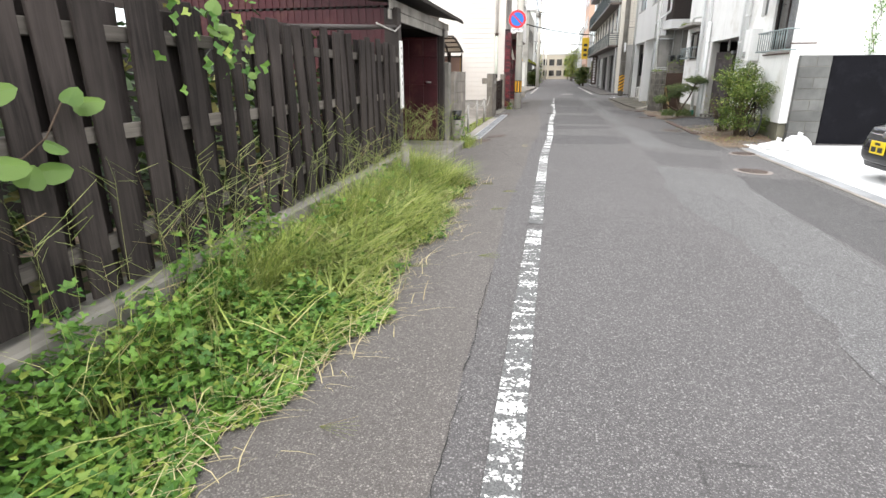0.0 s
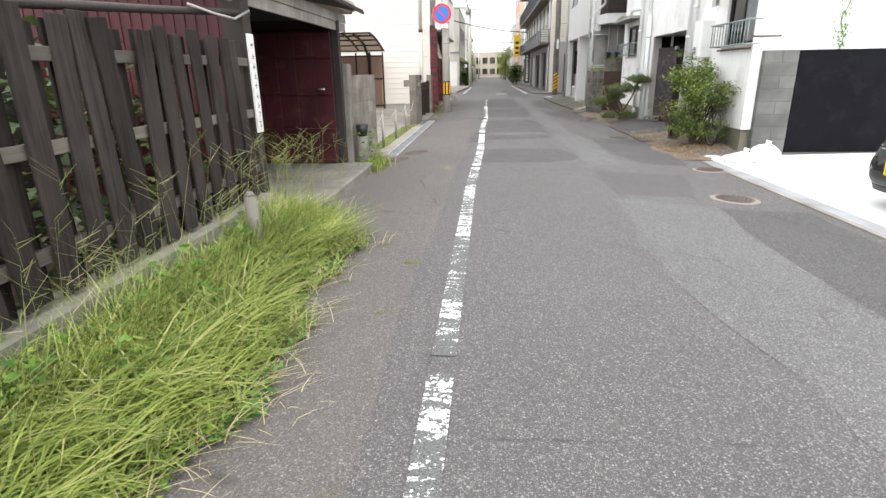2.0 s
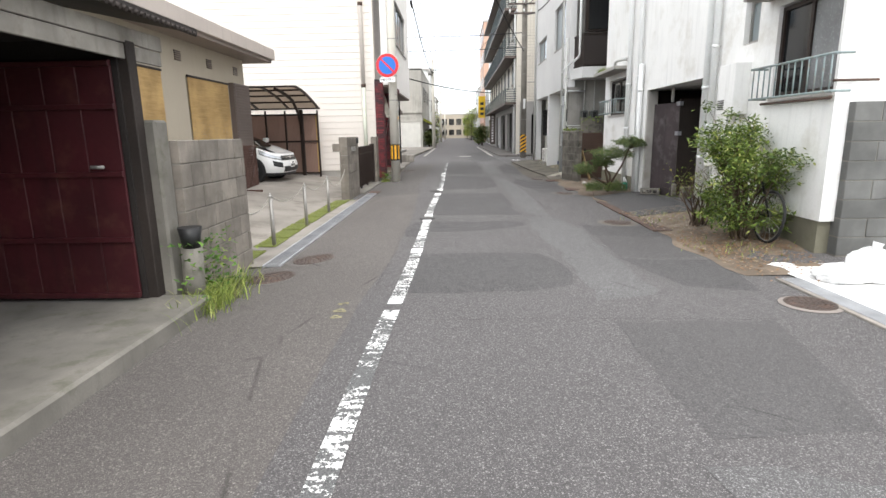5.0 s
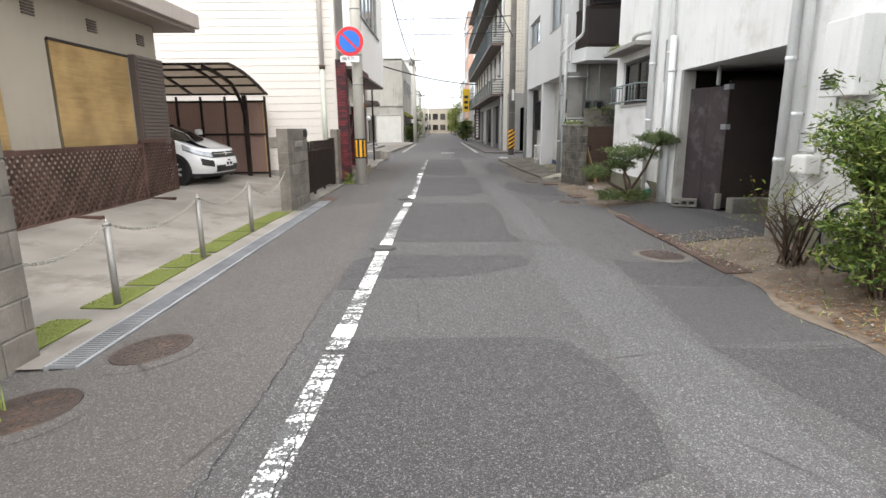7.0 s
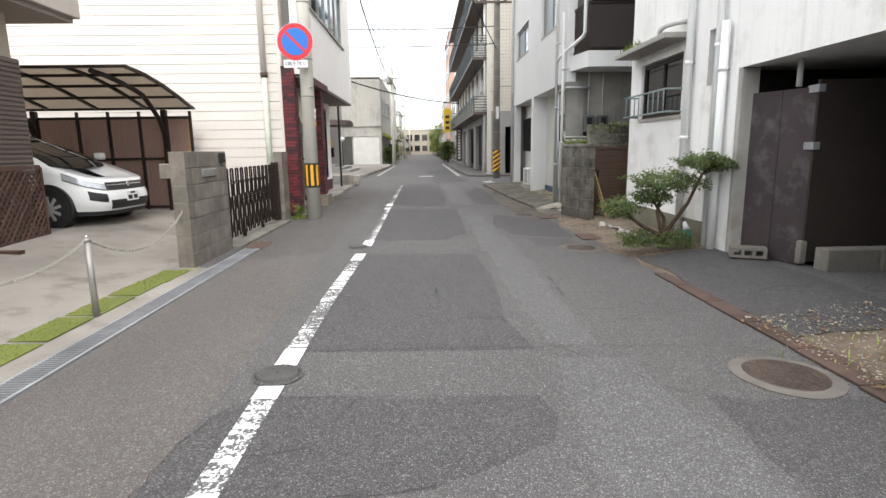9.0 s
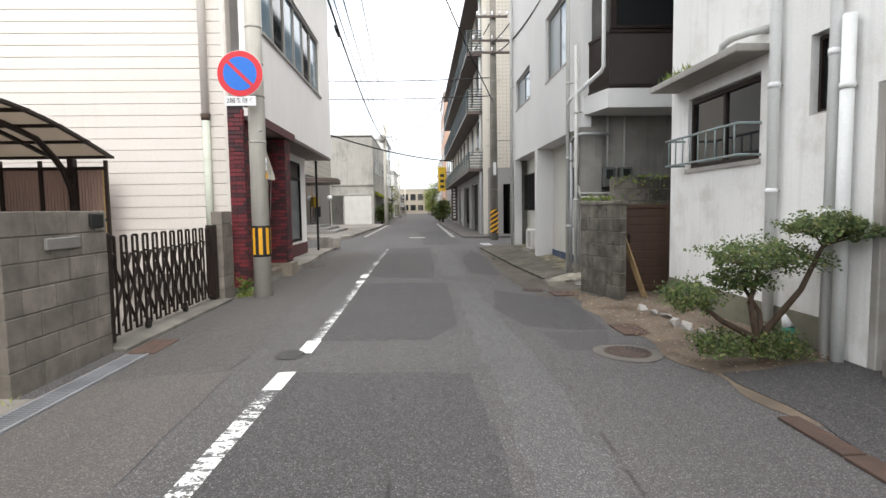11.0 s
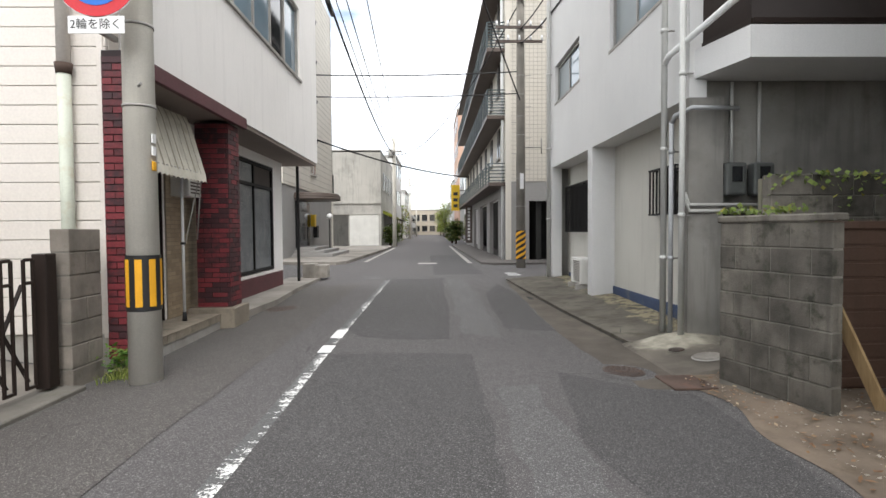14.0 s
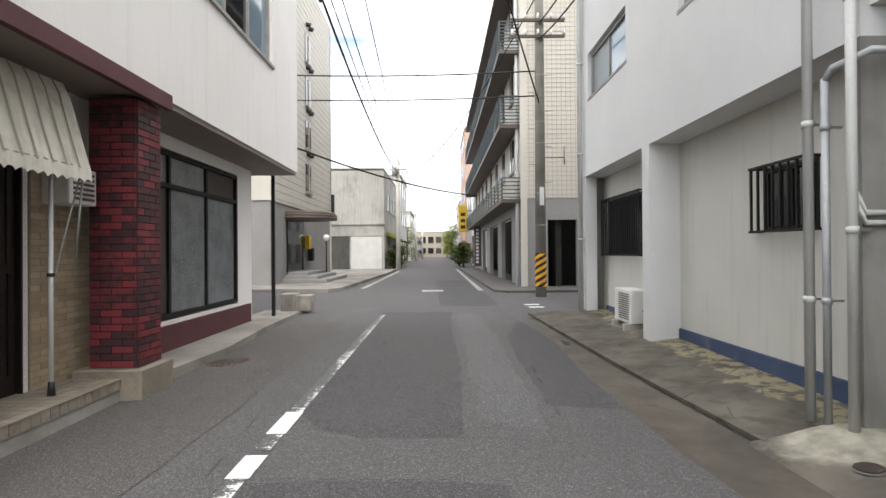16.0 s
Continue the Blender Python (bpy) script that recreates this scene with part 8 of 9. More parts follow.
# leafy vines on the fence
VINE_LEAF = leaf("vine_leaves", (0.03, 0.085, 0.018), (0.07, 0.165, 0.03), (0.19, 0.22, 0.045))
vine = thing("vine", (-1.95, 1.8, 0.3), "vine with large round green leaves on the fence", "vine", "vines")
for (ax, ay, az, by, bz, n) in ((-1.93, 1.15, 0.62, 1.95, 1.2, 9), (-1.93, 1.35, 0.6, 1.6, 1.2, 8), (-1.93, 2.9, 1.75, 3.3, 1.2, 10)):
    bm = bmesh.new()
    pts = [Vector((ax + 0.03 * math.sin(k), ay + (by - ay) * k / n, az + (bz - az) * k / n + 0.04 * math.sin(k * 1.7))) for k in range(n + 1)]
    tube(bm, pts, 0.004, 5)
    part("stem", bm, BARK, vine)
    for p in pts[2:]:
        for _ in range(1):
            bm = bmesh.new()
            s = rg.uniform(0.04, 0.07) if az < 1 else rg.uniform(0.03, 0.055)
            c = p + Vector((rg.uniform(0.02, 0.10), rg.uniform(-0.09, 0.09), rg.uniform(-0.07, 0.05)))
            nn = Vector((rg.uniform(0.3, 1), rg.uniform(-0.7, 0.1), rg.uniform(0.3, 1))).normalized()
            u = nn.orthogonal().normalized()
            w = nn.cross(u)
            cen = bm.verts.new(c)
            ring = [bm.verts.new(c + (u * math.cos(q) + w * math.sin(q)) * s * (0.86 + 0.30 * max(0, math.cos(q)) ** 4 - 0.22 * max(0, -math.cos(q)) ** 6) - nn * (0.10 + 0.22 * abs(math.sin(q))) * s) for q in np.linspace(0, 2 * math.pi, 13)[:-1]]
            for a, b in zip(ring, ring[1:] + ring[:1]):
                bm.faces.new((cen, a, b))
            part("leaf", bm, VINE_LEAF, vine)
spots = [(-1.92 + rg.gauss(0, 0.05), rg.gauss(3.1, 0.22), rg.uniform(1.2, 1.95)) for _ in range(60)]
v, f = lobed(rg, spots, 0.02, 0.05, 3, (1, -0.6, 0.4))
stuff_mesh("vine_foliage", v, f, WEED, vine)
wv = thing("wall_creeper", (5.9, 12.6, 1.6), "thin green creeper climbing the white end wall", "creeper")
bm = bmesh.new()
tube(bm, [(6.02 + 0.05 * math.sin(k * 1.3), 12.605, 1.6 + 0.13 * k) for k in range(9)], 0.006, 5)
part("stem", bm, BARK, wv)
spots = [(6.02 + rg.gauss(0, 0.07), 12.58, rg.uniform(1.62, 2.65)) for _ in range(110)]
v, f = lobed(rg, spots, 0.015, 0.035, 3, (0, -1, 0.3))
stuff_mesh("leaf_cover", v, f, WEED, wv)
# tufts elsewhere
spots = []
for cx, cy, sx, sy, n, k in ((-1.72, 10.95, 0.1, 0.3, 900, 0.75), (-1.95, 7.7, 0.14, 0.15, 350, 0.5), (-1.75, 7.35, 0.2, 0.25, 1200, 0.9), (-1.78, 23.42, 0.06, 0.1, 250, 0.4), (3.9, 12.9, 0.3, 0.3, 110, 0.3), (3.9, 15.2, 0.3, 0.4, 90, 0.3), (-1.95, 18.4, 0.05, 0.1, 60, 0.2)):
    for _ in range(n):
        x, y = rg.gauss(cx, sx), rg.gauss(cy, sy)
        spots.append((x, y, ground_z(x, y), k))
v, f = blades(rg, spots, 0.12, 0.40, 0.008, 0.6, (0.15, 0))
stuff_mesh("weed_tufts", v, f, GRASS, None, "weed tufts growing at wall feet", "weeds")
spots = [(rg.gauss(-1.78, 0.08), rg.gauss(11.1, 0.25), rg.uniform(-0.05, 0.5)) for _ in range(260)] + [(rg.gauss(-1.76, 0.06), rg.gauss(23.42, 0.08), rg.uniform(0, 0.18)) for _ in range(120)]
v, f = lobed(rg, spots, 0.015, 0.04)
stuff_mesh("wall_weeds", v, f, WEED, None, "leafy weeds at the foot of the walls", "weeds")
# flower pot by the block wall
fp = thing("flower_pot", (-1.82, 10.88, -0.05), "dark plastic flower pot with weeds by the pier", "flower pot")
bm = bmesh.new()
cyl(bm, (-1.84, 10.86, 0.42), (-1.84, 10.86, 0.60), 0.07, 0.1, 16)
part("pot", bm, BLACK_PLASTIC, fp)
bm = bmesh.new()
cyl(bm, (-1.86, 10.86, -0.1), (-1.84, 10.86, 0.42), 0.09, 0.09, 12)
part("stand", bm, CONCRETE_OLD, fp, "stained concrete stand")
# leaning stone post in the grass
sp = thing("stone_post", (-1.68, 6.3, -0.05), "short pale stone marker post in the grass", "marker post")
bm = bmesh.new()
cyl(bm, (-1.66, 6.25, -0.1), (-1.7, 6.3, 0.46), 0.05, 0.05, 12)
cyl(bm, (-1.7, 6.3, 0.46), (-1.702, 6.303, 0.5), 0.05, 0.02, 12)
part("shaft", bm, CONCRETE_OLD, sp)


def shrub(label, x, y, z, h, r, stems, leaves, mat, seed, size=(0.02, 0.05), bare=0.0):
    """Many-stemmed shrub: bent stems with narrow leaves in clumps round their ends."""
    rnd = random.Random(seed)
    t = thing("shrub", (x, y, z), label, "shrub")
    tips = []
    for k in range(stems):
        a = rnd.uniform(0, 6.28)
        rr = r * math.sqrt(rnd.random()) * 0.9
        hh = h * rnd.uniform(0.55, 1.0) * (1 - 0.25 * rr / r)
        p = Vector((x + rnd.uniform(-0.1, 0.1), y + rnd.uniform(-0.1, 0.1), z))
        q = Vector((x + rr * math.cos(a), y + rr * math.sin(a), z + hh))
        m = p.lerp(q, 0.5) + Vector((rnd.uniform(-0.05, 0.05), rnd.uniform(-0.05, 0.05), 0.08 * h))
        bm = bmesh.new()
        cyl(bm, p, m, 0.012, 0.009, 6, False)
        cyl(bm, m, q, 0.009, 0.003, 6, False)
        for _ in range(4 if bare else 2):
            s = m.lerp(q, rnd.random())
            e = s + Vector((rnd.uniform(-0.25, 0.25), rnd.uniform(-0.25, 0.25), rnd.uniform(0.02, 0.25))) * (1.2 if bare else 1)
            cyl(bm, s, e, 0.004, 0.0015, 5, False)
            tips.append(e)
        part("stem", bm, BARK, t)
        tips += [q, m.lerp(q, 0.6), m.lerp(q, 0.3), m.lerp(q, 0.85) + Vector((math.cos(a), math.sin(a), 0)) * r * 0.3, p.lerp(q, 0.42) + Vector((math.cos(a), math.sin(a), 0)) * r * 0.35, p.lerp(q, 0.25) + Vector((math.cos(a), math.sin(a), 0)) * r * 0.4] if not bare else [q]
    V, F = [], []
    for _ in range(leaves):
        c = rnd.choice(tips) + Vector((rnd.gauss(0, 0.06), rnd.gauss(0, 0.06), rnd.gauss(0, 0.035)))
        if c.z < z + 0.12:
            continue
        s = rnd.uniform(*size)
        d = Vector((rnd.uniform(-1, 1), rnd.uniform(-1, 1), rnd.uniform(-0.8, 0.4))).normalized()
        n = d.cross(Vector((rnd.uniform(-1, 1), rnd.uniform(-1, 1), 1))).normalized()
        b = len(V)
        V.extend([tuple(c), tuple(c + d * s * 0.5 + n * s * 0.17), tuple(c + d * s), tuple(c + d * s * 0.5 - n * s * 0.17)])
        F.append((b, b + 1, b + 2, b + 3))
    stuff_mesh("foliage", V, F, mat, t)
    return t


SHRUB_LEAF = leaf("nandina_leaves", (0.025, 0.055, 0.012), (0.19, 0.26, 0.05), (0.34, 0.36, 0.10))
shrub("dense green shrub with narrow leaves by the white wall", 4.12, 13.35, -0.06, 1.78, 0.62, 34, 12500, SHRUB_LEAF, 3, (0.035, 0.085))
YLEAF = leaf("yellow_green_leaves", (0.13, 0.20, 0.03), (0.25, 0.29, 0.05), (0.36, 0.30, 0.06))
shrub("thin twiggy shrub with few yellow green leaves", 4.05, 14.35, -0.05, 0.95, 0.5, 18, 420, YLEAF, 5, (0.025, 0.055), 1.0)

# clipped garden tree
gt = thing("garden_tree", (3.95, 18.92, -0.03), "small clipped garden tree with cloud shaped pads", "tree")
pads = [((3.40, 19.0, 0.50), (0.26, 0.24, 0.10)), ((3.97, 18.9, 0.84), (0.50, 0.40, 0.10)), ((4.34, 18.62, 1.09), (0.36, 0.30, 0.07)), ((3.80, 18.95, 0.64), (0.27, 0.25, 0.07))]
base = Vector((3.95, 18.95, -0.03))
rt = random.Random(9)
for k, (c, s) in enumerate(pads):
    c = Vector(c)
    bm = bmesh.new()
    m = base.lerp(c, 0.5) + Vector((rt.uniform(-0.12, 0.12), rt.uniform(-0.08, 0.08), 0.05))
    pts = [base, base + Vector((0.02 * k, 0, 0.16)), m, c.lerp(m, 0.35), c - Vector((0, 0, 0.05))]
    rad = [0.034, 0.03, 0.022, 0.016, 0.01]
    for i in range(4):
        cyl(bm, pts[i], pts[i + 1], rad[i], rad[i + 1], 8, False)
    for _ in range(9):
        e = c + Vector((rt.uniform(-1, 1) * s[0] * 0.8, rt.uniform(-1, 1) * s[1] * 0.8, rt.uniform(-0.4, 0.3) * s[2]))
        cyl(bm, c.lerp(m, 0.3), e, 0.009, 0.003, 5, False)
    part("limb" if k else "trunk", bm, BARK, gt)
V, F = [], []
pads.append(((3.66, 18.95, 0.08), (0.28, 0.24, 0.09)))
pads.append(((4.1, 18.9, 0.08), (0.25, 0.25, 0.10)))
for c, s in pads:
    for _ in range(4600 if s[0] > 0.3 else 2100):
        while True:
            p = Vector((rt.uniform(-1, 1), rt.uniform(-1, 1), rt.uniform(-1, 1)))
            if p.length < 1 and rt.random() < 0.3 + p.length:
                break
        wob = 1 + 0.55 * noise.noise(Vector((p.x * 2.6 + c[0], p.y * 2.6, p.z * 1.5)))
        q = Vector(c) + Vector((p.x * s[0] * wob, p.y * s[1] * wob, p.z * s[2] * wob * 1.25 + 0.09 * noise.noise(Vector((p.x * 3.3, p.y * 3.3 + c[1], 2.0)))))
        if q.z < 0:
            continue
        sz = rt.uniform(0.016, 0.034)
        d = Vector((rt.uniform(-1, 1), rt.uniform(-1, 1), rt.uniform(-0.2, 1))).normalized()
        n = d.orthogonal().normalized()
        b = len(V)
        V.extend([tuple(q), tuple(q + d * sz * 0.5 + n * sz * 0.4), tuple(q + d * sz), tuple(q + d * sz * 0.5 - n * sz * 0.4)])
        F.append((b, b + 1, b + 2, b + 3))
stuff_mesh("foliage", V, F, PINE_LEAF, gt)
# rough stone edging by the tree
for k in range(7):
    y, x = 19.6 + k * 0.28, 3.98 + rt.uniform(-0.05, 0.05)
    t = thing("edging_stone", (x, y, 0.0), "pale rough stone edging the soil strip", "stone", "edging stones")
    bm = bmesh.new()
    vs = [bm.verts.new((x + rt.uniform(-0.045, 0.045), y + rt.uniform(-0.13, 0.13), rt.uniform(-0.08, 0.012))) for _ in range(14)]
    bmesh.ops.convex_hull(bm, input=vs)
    part("stone", bm, CONCRETE, t)

# ---- far street ----
# left corner: raised pavement, canopy, steps
bm = bmesh.new()
prism(bm, [(-9, 38.2), (-2.4, 38.2), (-2.1, 38.8), (-1.75, 52), (-1.8, 58.5), (-9, 58.5)], "z", -0.1, 0.11)
structure("pavement_corner", bm, CONCRETE_LOT, "raised concrete pavement at the crossing", "pavement")
strip("kerb_line", -1.62, -1.45, 40.0, 57.0, 0.006, CONCRETE, "pale gutter strip along the kerb", 0.0)
for k in range(3):
    bm = bmesh.new()
    bx(bm, -5.0, -3.2 - 0.45 * k, 42.0 + 0.3 * k, 46.6 - 0.3 * k, 0.11 + 0.13 * k, 0.24 + 0.13 * k, 0.01)
    structure("entrance_step", bm, TILE_GREY, "dark stone entrance step of the tiled building", "step")
can = thing("entrance_canopy", (-4.0, 43.6, 2.7), "dark rounded entrance canopy on the tiled building", "canopy")
bm = bmesh.new()
for k in range(3):
    cyl(bm, (-4.6, 43.8, 2.66 + 0.1 * k), (-4.6, 43.8, 2.76 + 0.1 * k), 1.45 - 0.05 * (k == 2), 1.45 - 0.1 * (k == 2), 40)
part("slab", bm, SHUTTER_METAL, can)
bm = bmesh.new()
bx(bm, -4.95, -4.88, 42.6, 45.2, 0.4, 2.6)
tagged(part("glass_door", bm, GLASS_DARK), "dark glass entrance doors under the canopy", "door", kind="structure")
for y, z, m, lb, cat in ((45.6, 1.75, SHOP_YELLOW, "small yellow notice on the entrance wall", "notice"), (46.2, 1.2, BLACK_METAL, "dark post box by the entrance", "post box")):
    bm = bmesh.new()
    bx(bm, -4.9, -4.7, y - 0.2, y + 0.2, z - 0.3, z + 0.3, 0.01)
    tagged(part("notice" if m is SHOP_YELLOW else "post_box", bm, m), lb, cat)
bm = bmesh.new()
bmesh.ops.create_uvsphere(bm, u_segments=16, v_segments=10, radius=0.16, matrix=Matrix.Translation((-4.3, 47.2, 2.0)))
gl = thing("globe_lamp", (-4.3, 47.2, 0.1), "white globe lamp on a post", "lamp")
part("globe", bm, SIGN_WHITE, gl, "", True)
bm = bmesh.new()
cyl(bm, (-4.3, 47.2, 0.1), (-4.3, 47.2, 1.86), 0.03, 0.03, 8)
part("post", bm, BLACK_METAL, gl)


def far_window(x, y0, y1, z0, z1, out, label="dark window of the far building"):
    t = thing("window_far", (x, (y0 + y1) / 2, z0), label, "window", kind="structure")
    bm = bmesh.new()
    bx(bm, min(x, x + out * 0.03), max(x, x + out * 0.03), y0, y1, z0, z1)
    part("pane", bm, GLASS_DARK, t)
    bm = bmesh.new()
    bx(bm, min(x, x + out * 0.09), max(x, x + out * 0.09), y0 - 0.06, y1 + 0.06, z0 - 0.1, z0 - 0.005)
    part("sill", bm, CONCRETE, t)
    bm = bmesh.new()
    bx(bm, min(x, x + out * 0.06), max(x, x + out * 0.06), (y0 + y1) / 2 - 0.03, (y0 + y1) / 2 + 0.03, z0, z1)
    part("mullion", bm, STEEL, t)


def front_window(y, x0, x1, z0, z1):
    t = thing("window_far", ((x0 + x1) / 2, y, z0), "dark window facing along the street", "window", kind="structure")
    bm = bmesh.new()
    bx(bm, x0, x1, y - 0.03, y, z0, z1)
    part("pane", bm, GLASS_DARK, t)
    bm = bmesh.new()
    bx(bm, x0 - 0.06, x1 + 0.06, y - 0.09, y - 0.005, z0 - 0.1, z0 - 0.005)
    part("sill", bm, CONCRETE, t)


# tiled building on the left: joints and narrow windows with hoods
bm = bmesh.new()
for k in range(36):
    z = 3.3 + k * 0.3
    bx(bm, -4.901, -4.892, 40.5, 51.5, z, z + 0.03)
tagged(part("tile_joints", bm, TILE_JOINT, bpy.data.objects["wall_tile_upper"]), kind="stuff")
for z in (4.1, 6.1, 8.1, 10.1):
    far_window(-4.9, 45.6, 46.6, z, z + 1.25, 1)
    bm = bmesh.new()
    cyl(bm, (-4.9, 45.9, z + 1.75), (-4.7, 45.9, z + 1.7), 0.1, 0.1, 10)
    cyl(bm, (-4.9, 46.4, z + 1.75), (-4.7, 46.4, z + 1.7), 0.1, 0.1, 10)
    tagged(part("vent_hood", bm, BLACK_PLASTIC), "dark round vent hoods on the tile wall", "vent hood", "vent hoods")
# stained block: shutter, windows
bm = bmesh.new()
for k in range(26):
    bx(bm, -5.4, -3.1, 61.34 + 0.02 * (k % 2), 61.4, 0.05 + k * 0.094, 0.144 + k * 0.094)
tagged(part("roller_shutter", bm, AC_WHITE), "pale grey roller shutter, closed", "shutter", kind="structure")
bm = bmesh.new()
bx(bm, -10, -2.85, 61.2, 61.32, 3.35, 3.5)
structure("ledge", bm, STAINED, "concrete ledge on the stained building", "trim")
front_window(61.3, -7.6, -6.6, 4.2, 5.6)
for k in range(5):
    far_window(-2.9, 63.5 + k * 2.3, 64.6 + k * 2.3, 4.6, 6.0, 1)
AWN_GREEN = surf("green_yellow_awning", (0.22, 0.24, 0.03), 0.6, 3, 30, 0.8)
bm = bmesh.new()
prism(bm, [(-2.9, 2.9), (-1.9, 2.35), (-1.9, 2.2), (-2.9, 2.6)], "y", 63, 68)
tagged(part("shop_awning", bm, AWN_GREEN), "green and yellow shop awning", "awning")
bm = bmesh.new()
prism(bm, [(-2.9, 2.6), (-1.6, 2.2), (-1.6, 2.05), (-2.9, 2.4)], "y", 68.5, 73)
tagged(part("shop_awning", bm, DARK_FRAME), "dark tiled canopy over a shop", "awning")


def facade(name, side, x, y0, y1, h, mat, label, storeys, seed, cols=None):
    """A far building along the street: walls, roof slab and its windows."""
    t = thing(name, (x + side * 3, (y0 + y1) / 2, 0), label, "building", "far buildings")
    bm = bmesh.new()
    a, b = (x, x + 8) if side > 0 else (x - 8, x)
    bx(bm, a, b, y0, y1, -0.1, h)
    part("wall", bm, mat, t)
    bm = bmesh.new()
    bx(bm, a - 0.1, b + 0.1, y0 - 0.1, y1 + 0.1, h, h + 0.25)
    part("roof", bm, FAR_GREY, t)
    rnd = random.Random(seed)
    n = cols or max(1, int((y1 - y0) / 3))
    sh = h / storeys
    for s in range(storeys):
        for k in range(n):
            yy = y0 + (y1 - y0) * (k + 0.5) / n
            w = rnd.uniform(0.5, 0.9)
            z0 = s * sh + (0.15 if s == 0 else sh * 0.35)
            bm = bmesh.new()
            bx(bm, x - 0.05, x + 0.05, yy - w, yy + w, z0, s * sh + sh * 0.82)
            part("window", bm, GLASS_DARK, t, "dark window")
        if side < 0 or True:
            xx = (a + b) / 2
            bm = bmesh.new()
            c = x + side * 1.4
            bx(bm, c - 0.6, c + 0.6, y0 - 0.05, y0 + 0.05, s * sh + sh * 0.35, s * sh + sh * 0.82)
            part("window", bm, GLASS_DARK, t, "dark window")
    return t


far_rows = (
    (-1, -2.7, 76.5, 86, 9.0, FAR_WHITE, 3), (-1, -3.2, 87, 98, 4.2, FAR_GREY, 2), (-1, -2.9, 99, 112, 7.0, FAR_WHITE, 3), (-1, -3.4, 113, 130, 5.0, HOUSE_WALL, 2), (-1, -3.2, 131, 158, 4.2, FAR_GREY, 2),
    (1, 4.4, 65.5, 74, 13.5, FAR_WHITE, 4), (1, 4.6, 75, 86, 8.0, FAR_GREY, 3), (1, 4.6, 90, 104, 17.0, ORANGE_WALL, 5), (1, 4.5, 106, 122, 9.0, FAR_WHITE, 3), (1, 4.6, 124, 157, 6.5, FAR_GREY, 2))
for k, (sd, x, a, b, h, m, st) in enumerate(far_rows):
    facade("far_building", sd, x, a, b, h, m, ("pale", "grey", "plain")[k % 3] + " far building lining the street", st, k)
for k in range(6):
    front_window(160, -3.6 + k * 2.0, -2.2 + k * 2.0, 3.6, 5.2)
    front_window(160, -3.6 + k * 2.0, -2.2 + k * 2.0, 0.9, 2.3)
bm = bmesh.new()
bx(bm, -4.7, 9.2, 159.9, 172, 6.3, 6.6)
structure("roof_end", bm, FAR_GREY, "grey roof edge of the end building", "roof")

# right hotel: tile joints, windows, balconies
bm = bmesh.new()
for k in range(60):
    z = 3.2 + k * 0.16
    bx(bm, 4.2, 9, 39.292, 39.3, z, z + 0.018)
for k in range(30):
    bx(bm, 4.1 + k * 0.16, 4.118 + k * 0.16, 39.292, 39.3, 3.1, 13)
tagged(part("tile_joints", bm, TILE_JOINT, bpy.data.objects["wall_hotel_upper"]), kind="stuff")
bm = bmesh.new()
bx(bm, 3.98, 4.2, 39.28, 39.32, 0.0, 13.0)
structure("hotel_corner_trim", bm, TILE_CREAM, "cream tiled corner of the hotel", "trim")
downpipe(3.93, 39.8, 0.0, 11.0, 0.06, WPIPE, "white downpipe on the hotel corner", (3, 6))
for z in (3.55, 6.2, 8.9):
    for k in range(8):
        far_window(4.0, 41.0 + k * 2.8, 41.9 + k * 2.8, z + 0.7, z + 1.9, -1, "narrow dark hotel window")
for z0, h, x0 in ((3.1, 0.75, 3.35), (5.7, 1.0, 3.3), (8.3, 1.0, 3.3)):
    t = thing("hotel_balcony", (3.7, 50, z0), "long steel access balcony with horizontal rails", "balcony", "hotel balconies")
    bm = bmesh.new()
    bx(bm, x0, 4.0, 39.6, 63.5, z0 - 0.14, z0, 0.01)
    part("deck", bm, SHUTTER_METAL, t)
    n = 6 if h < 0.9 else 9
    for k in range(n):
        z = z0 + 0.06 + (h - 0.08) * k / (n - 1)
        bm = bmesh.new()
        bx(bm, x0 + 0.01, x0 + 0.04, 39.6, 63.5, z - 0.018, z + 0.018)
        part("rail", bm, BALC_GREEN, t)
        bm = bmesh.new()
        bx(bm, x0 + 0.04, 4.0, 39.6, 39.63, z - 0.018, z + 0.018)
        part("end_rail", bm, BALC_GREEN, t)
    for k in range(20):
        bm = bmesh.new()
        bx(bm, x0 + 0.0, x0 + 0.05, 39.62 + k * 1.25, 39.67 + k * 1.25, z0, z0 + h)
        part("post", bm, BALC_GREEN, t)
    if h > 0.9:
        bm = bmesh.new()
        bx(bm, x0 + 0.05, x0 + 0.07, 42.5, 63.4, z0 + 0.05, z0 + h)
        part("mesh_panel", bm, BALC_GREEN, t, "grey green mesh panel")
bm = bmesh.new()
bx(bm, 3.3, 4.0, 39.6, 63.5, 10.7, 10.85)
structure("hotel_eave", bm, SHUTTER_METAL, "dark roof slab of the hotel balconies", "roof")
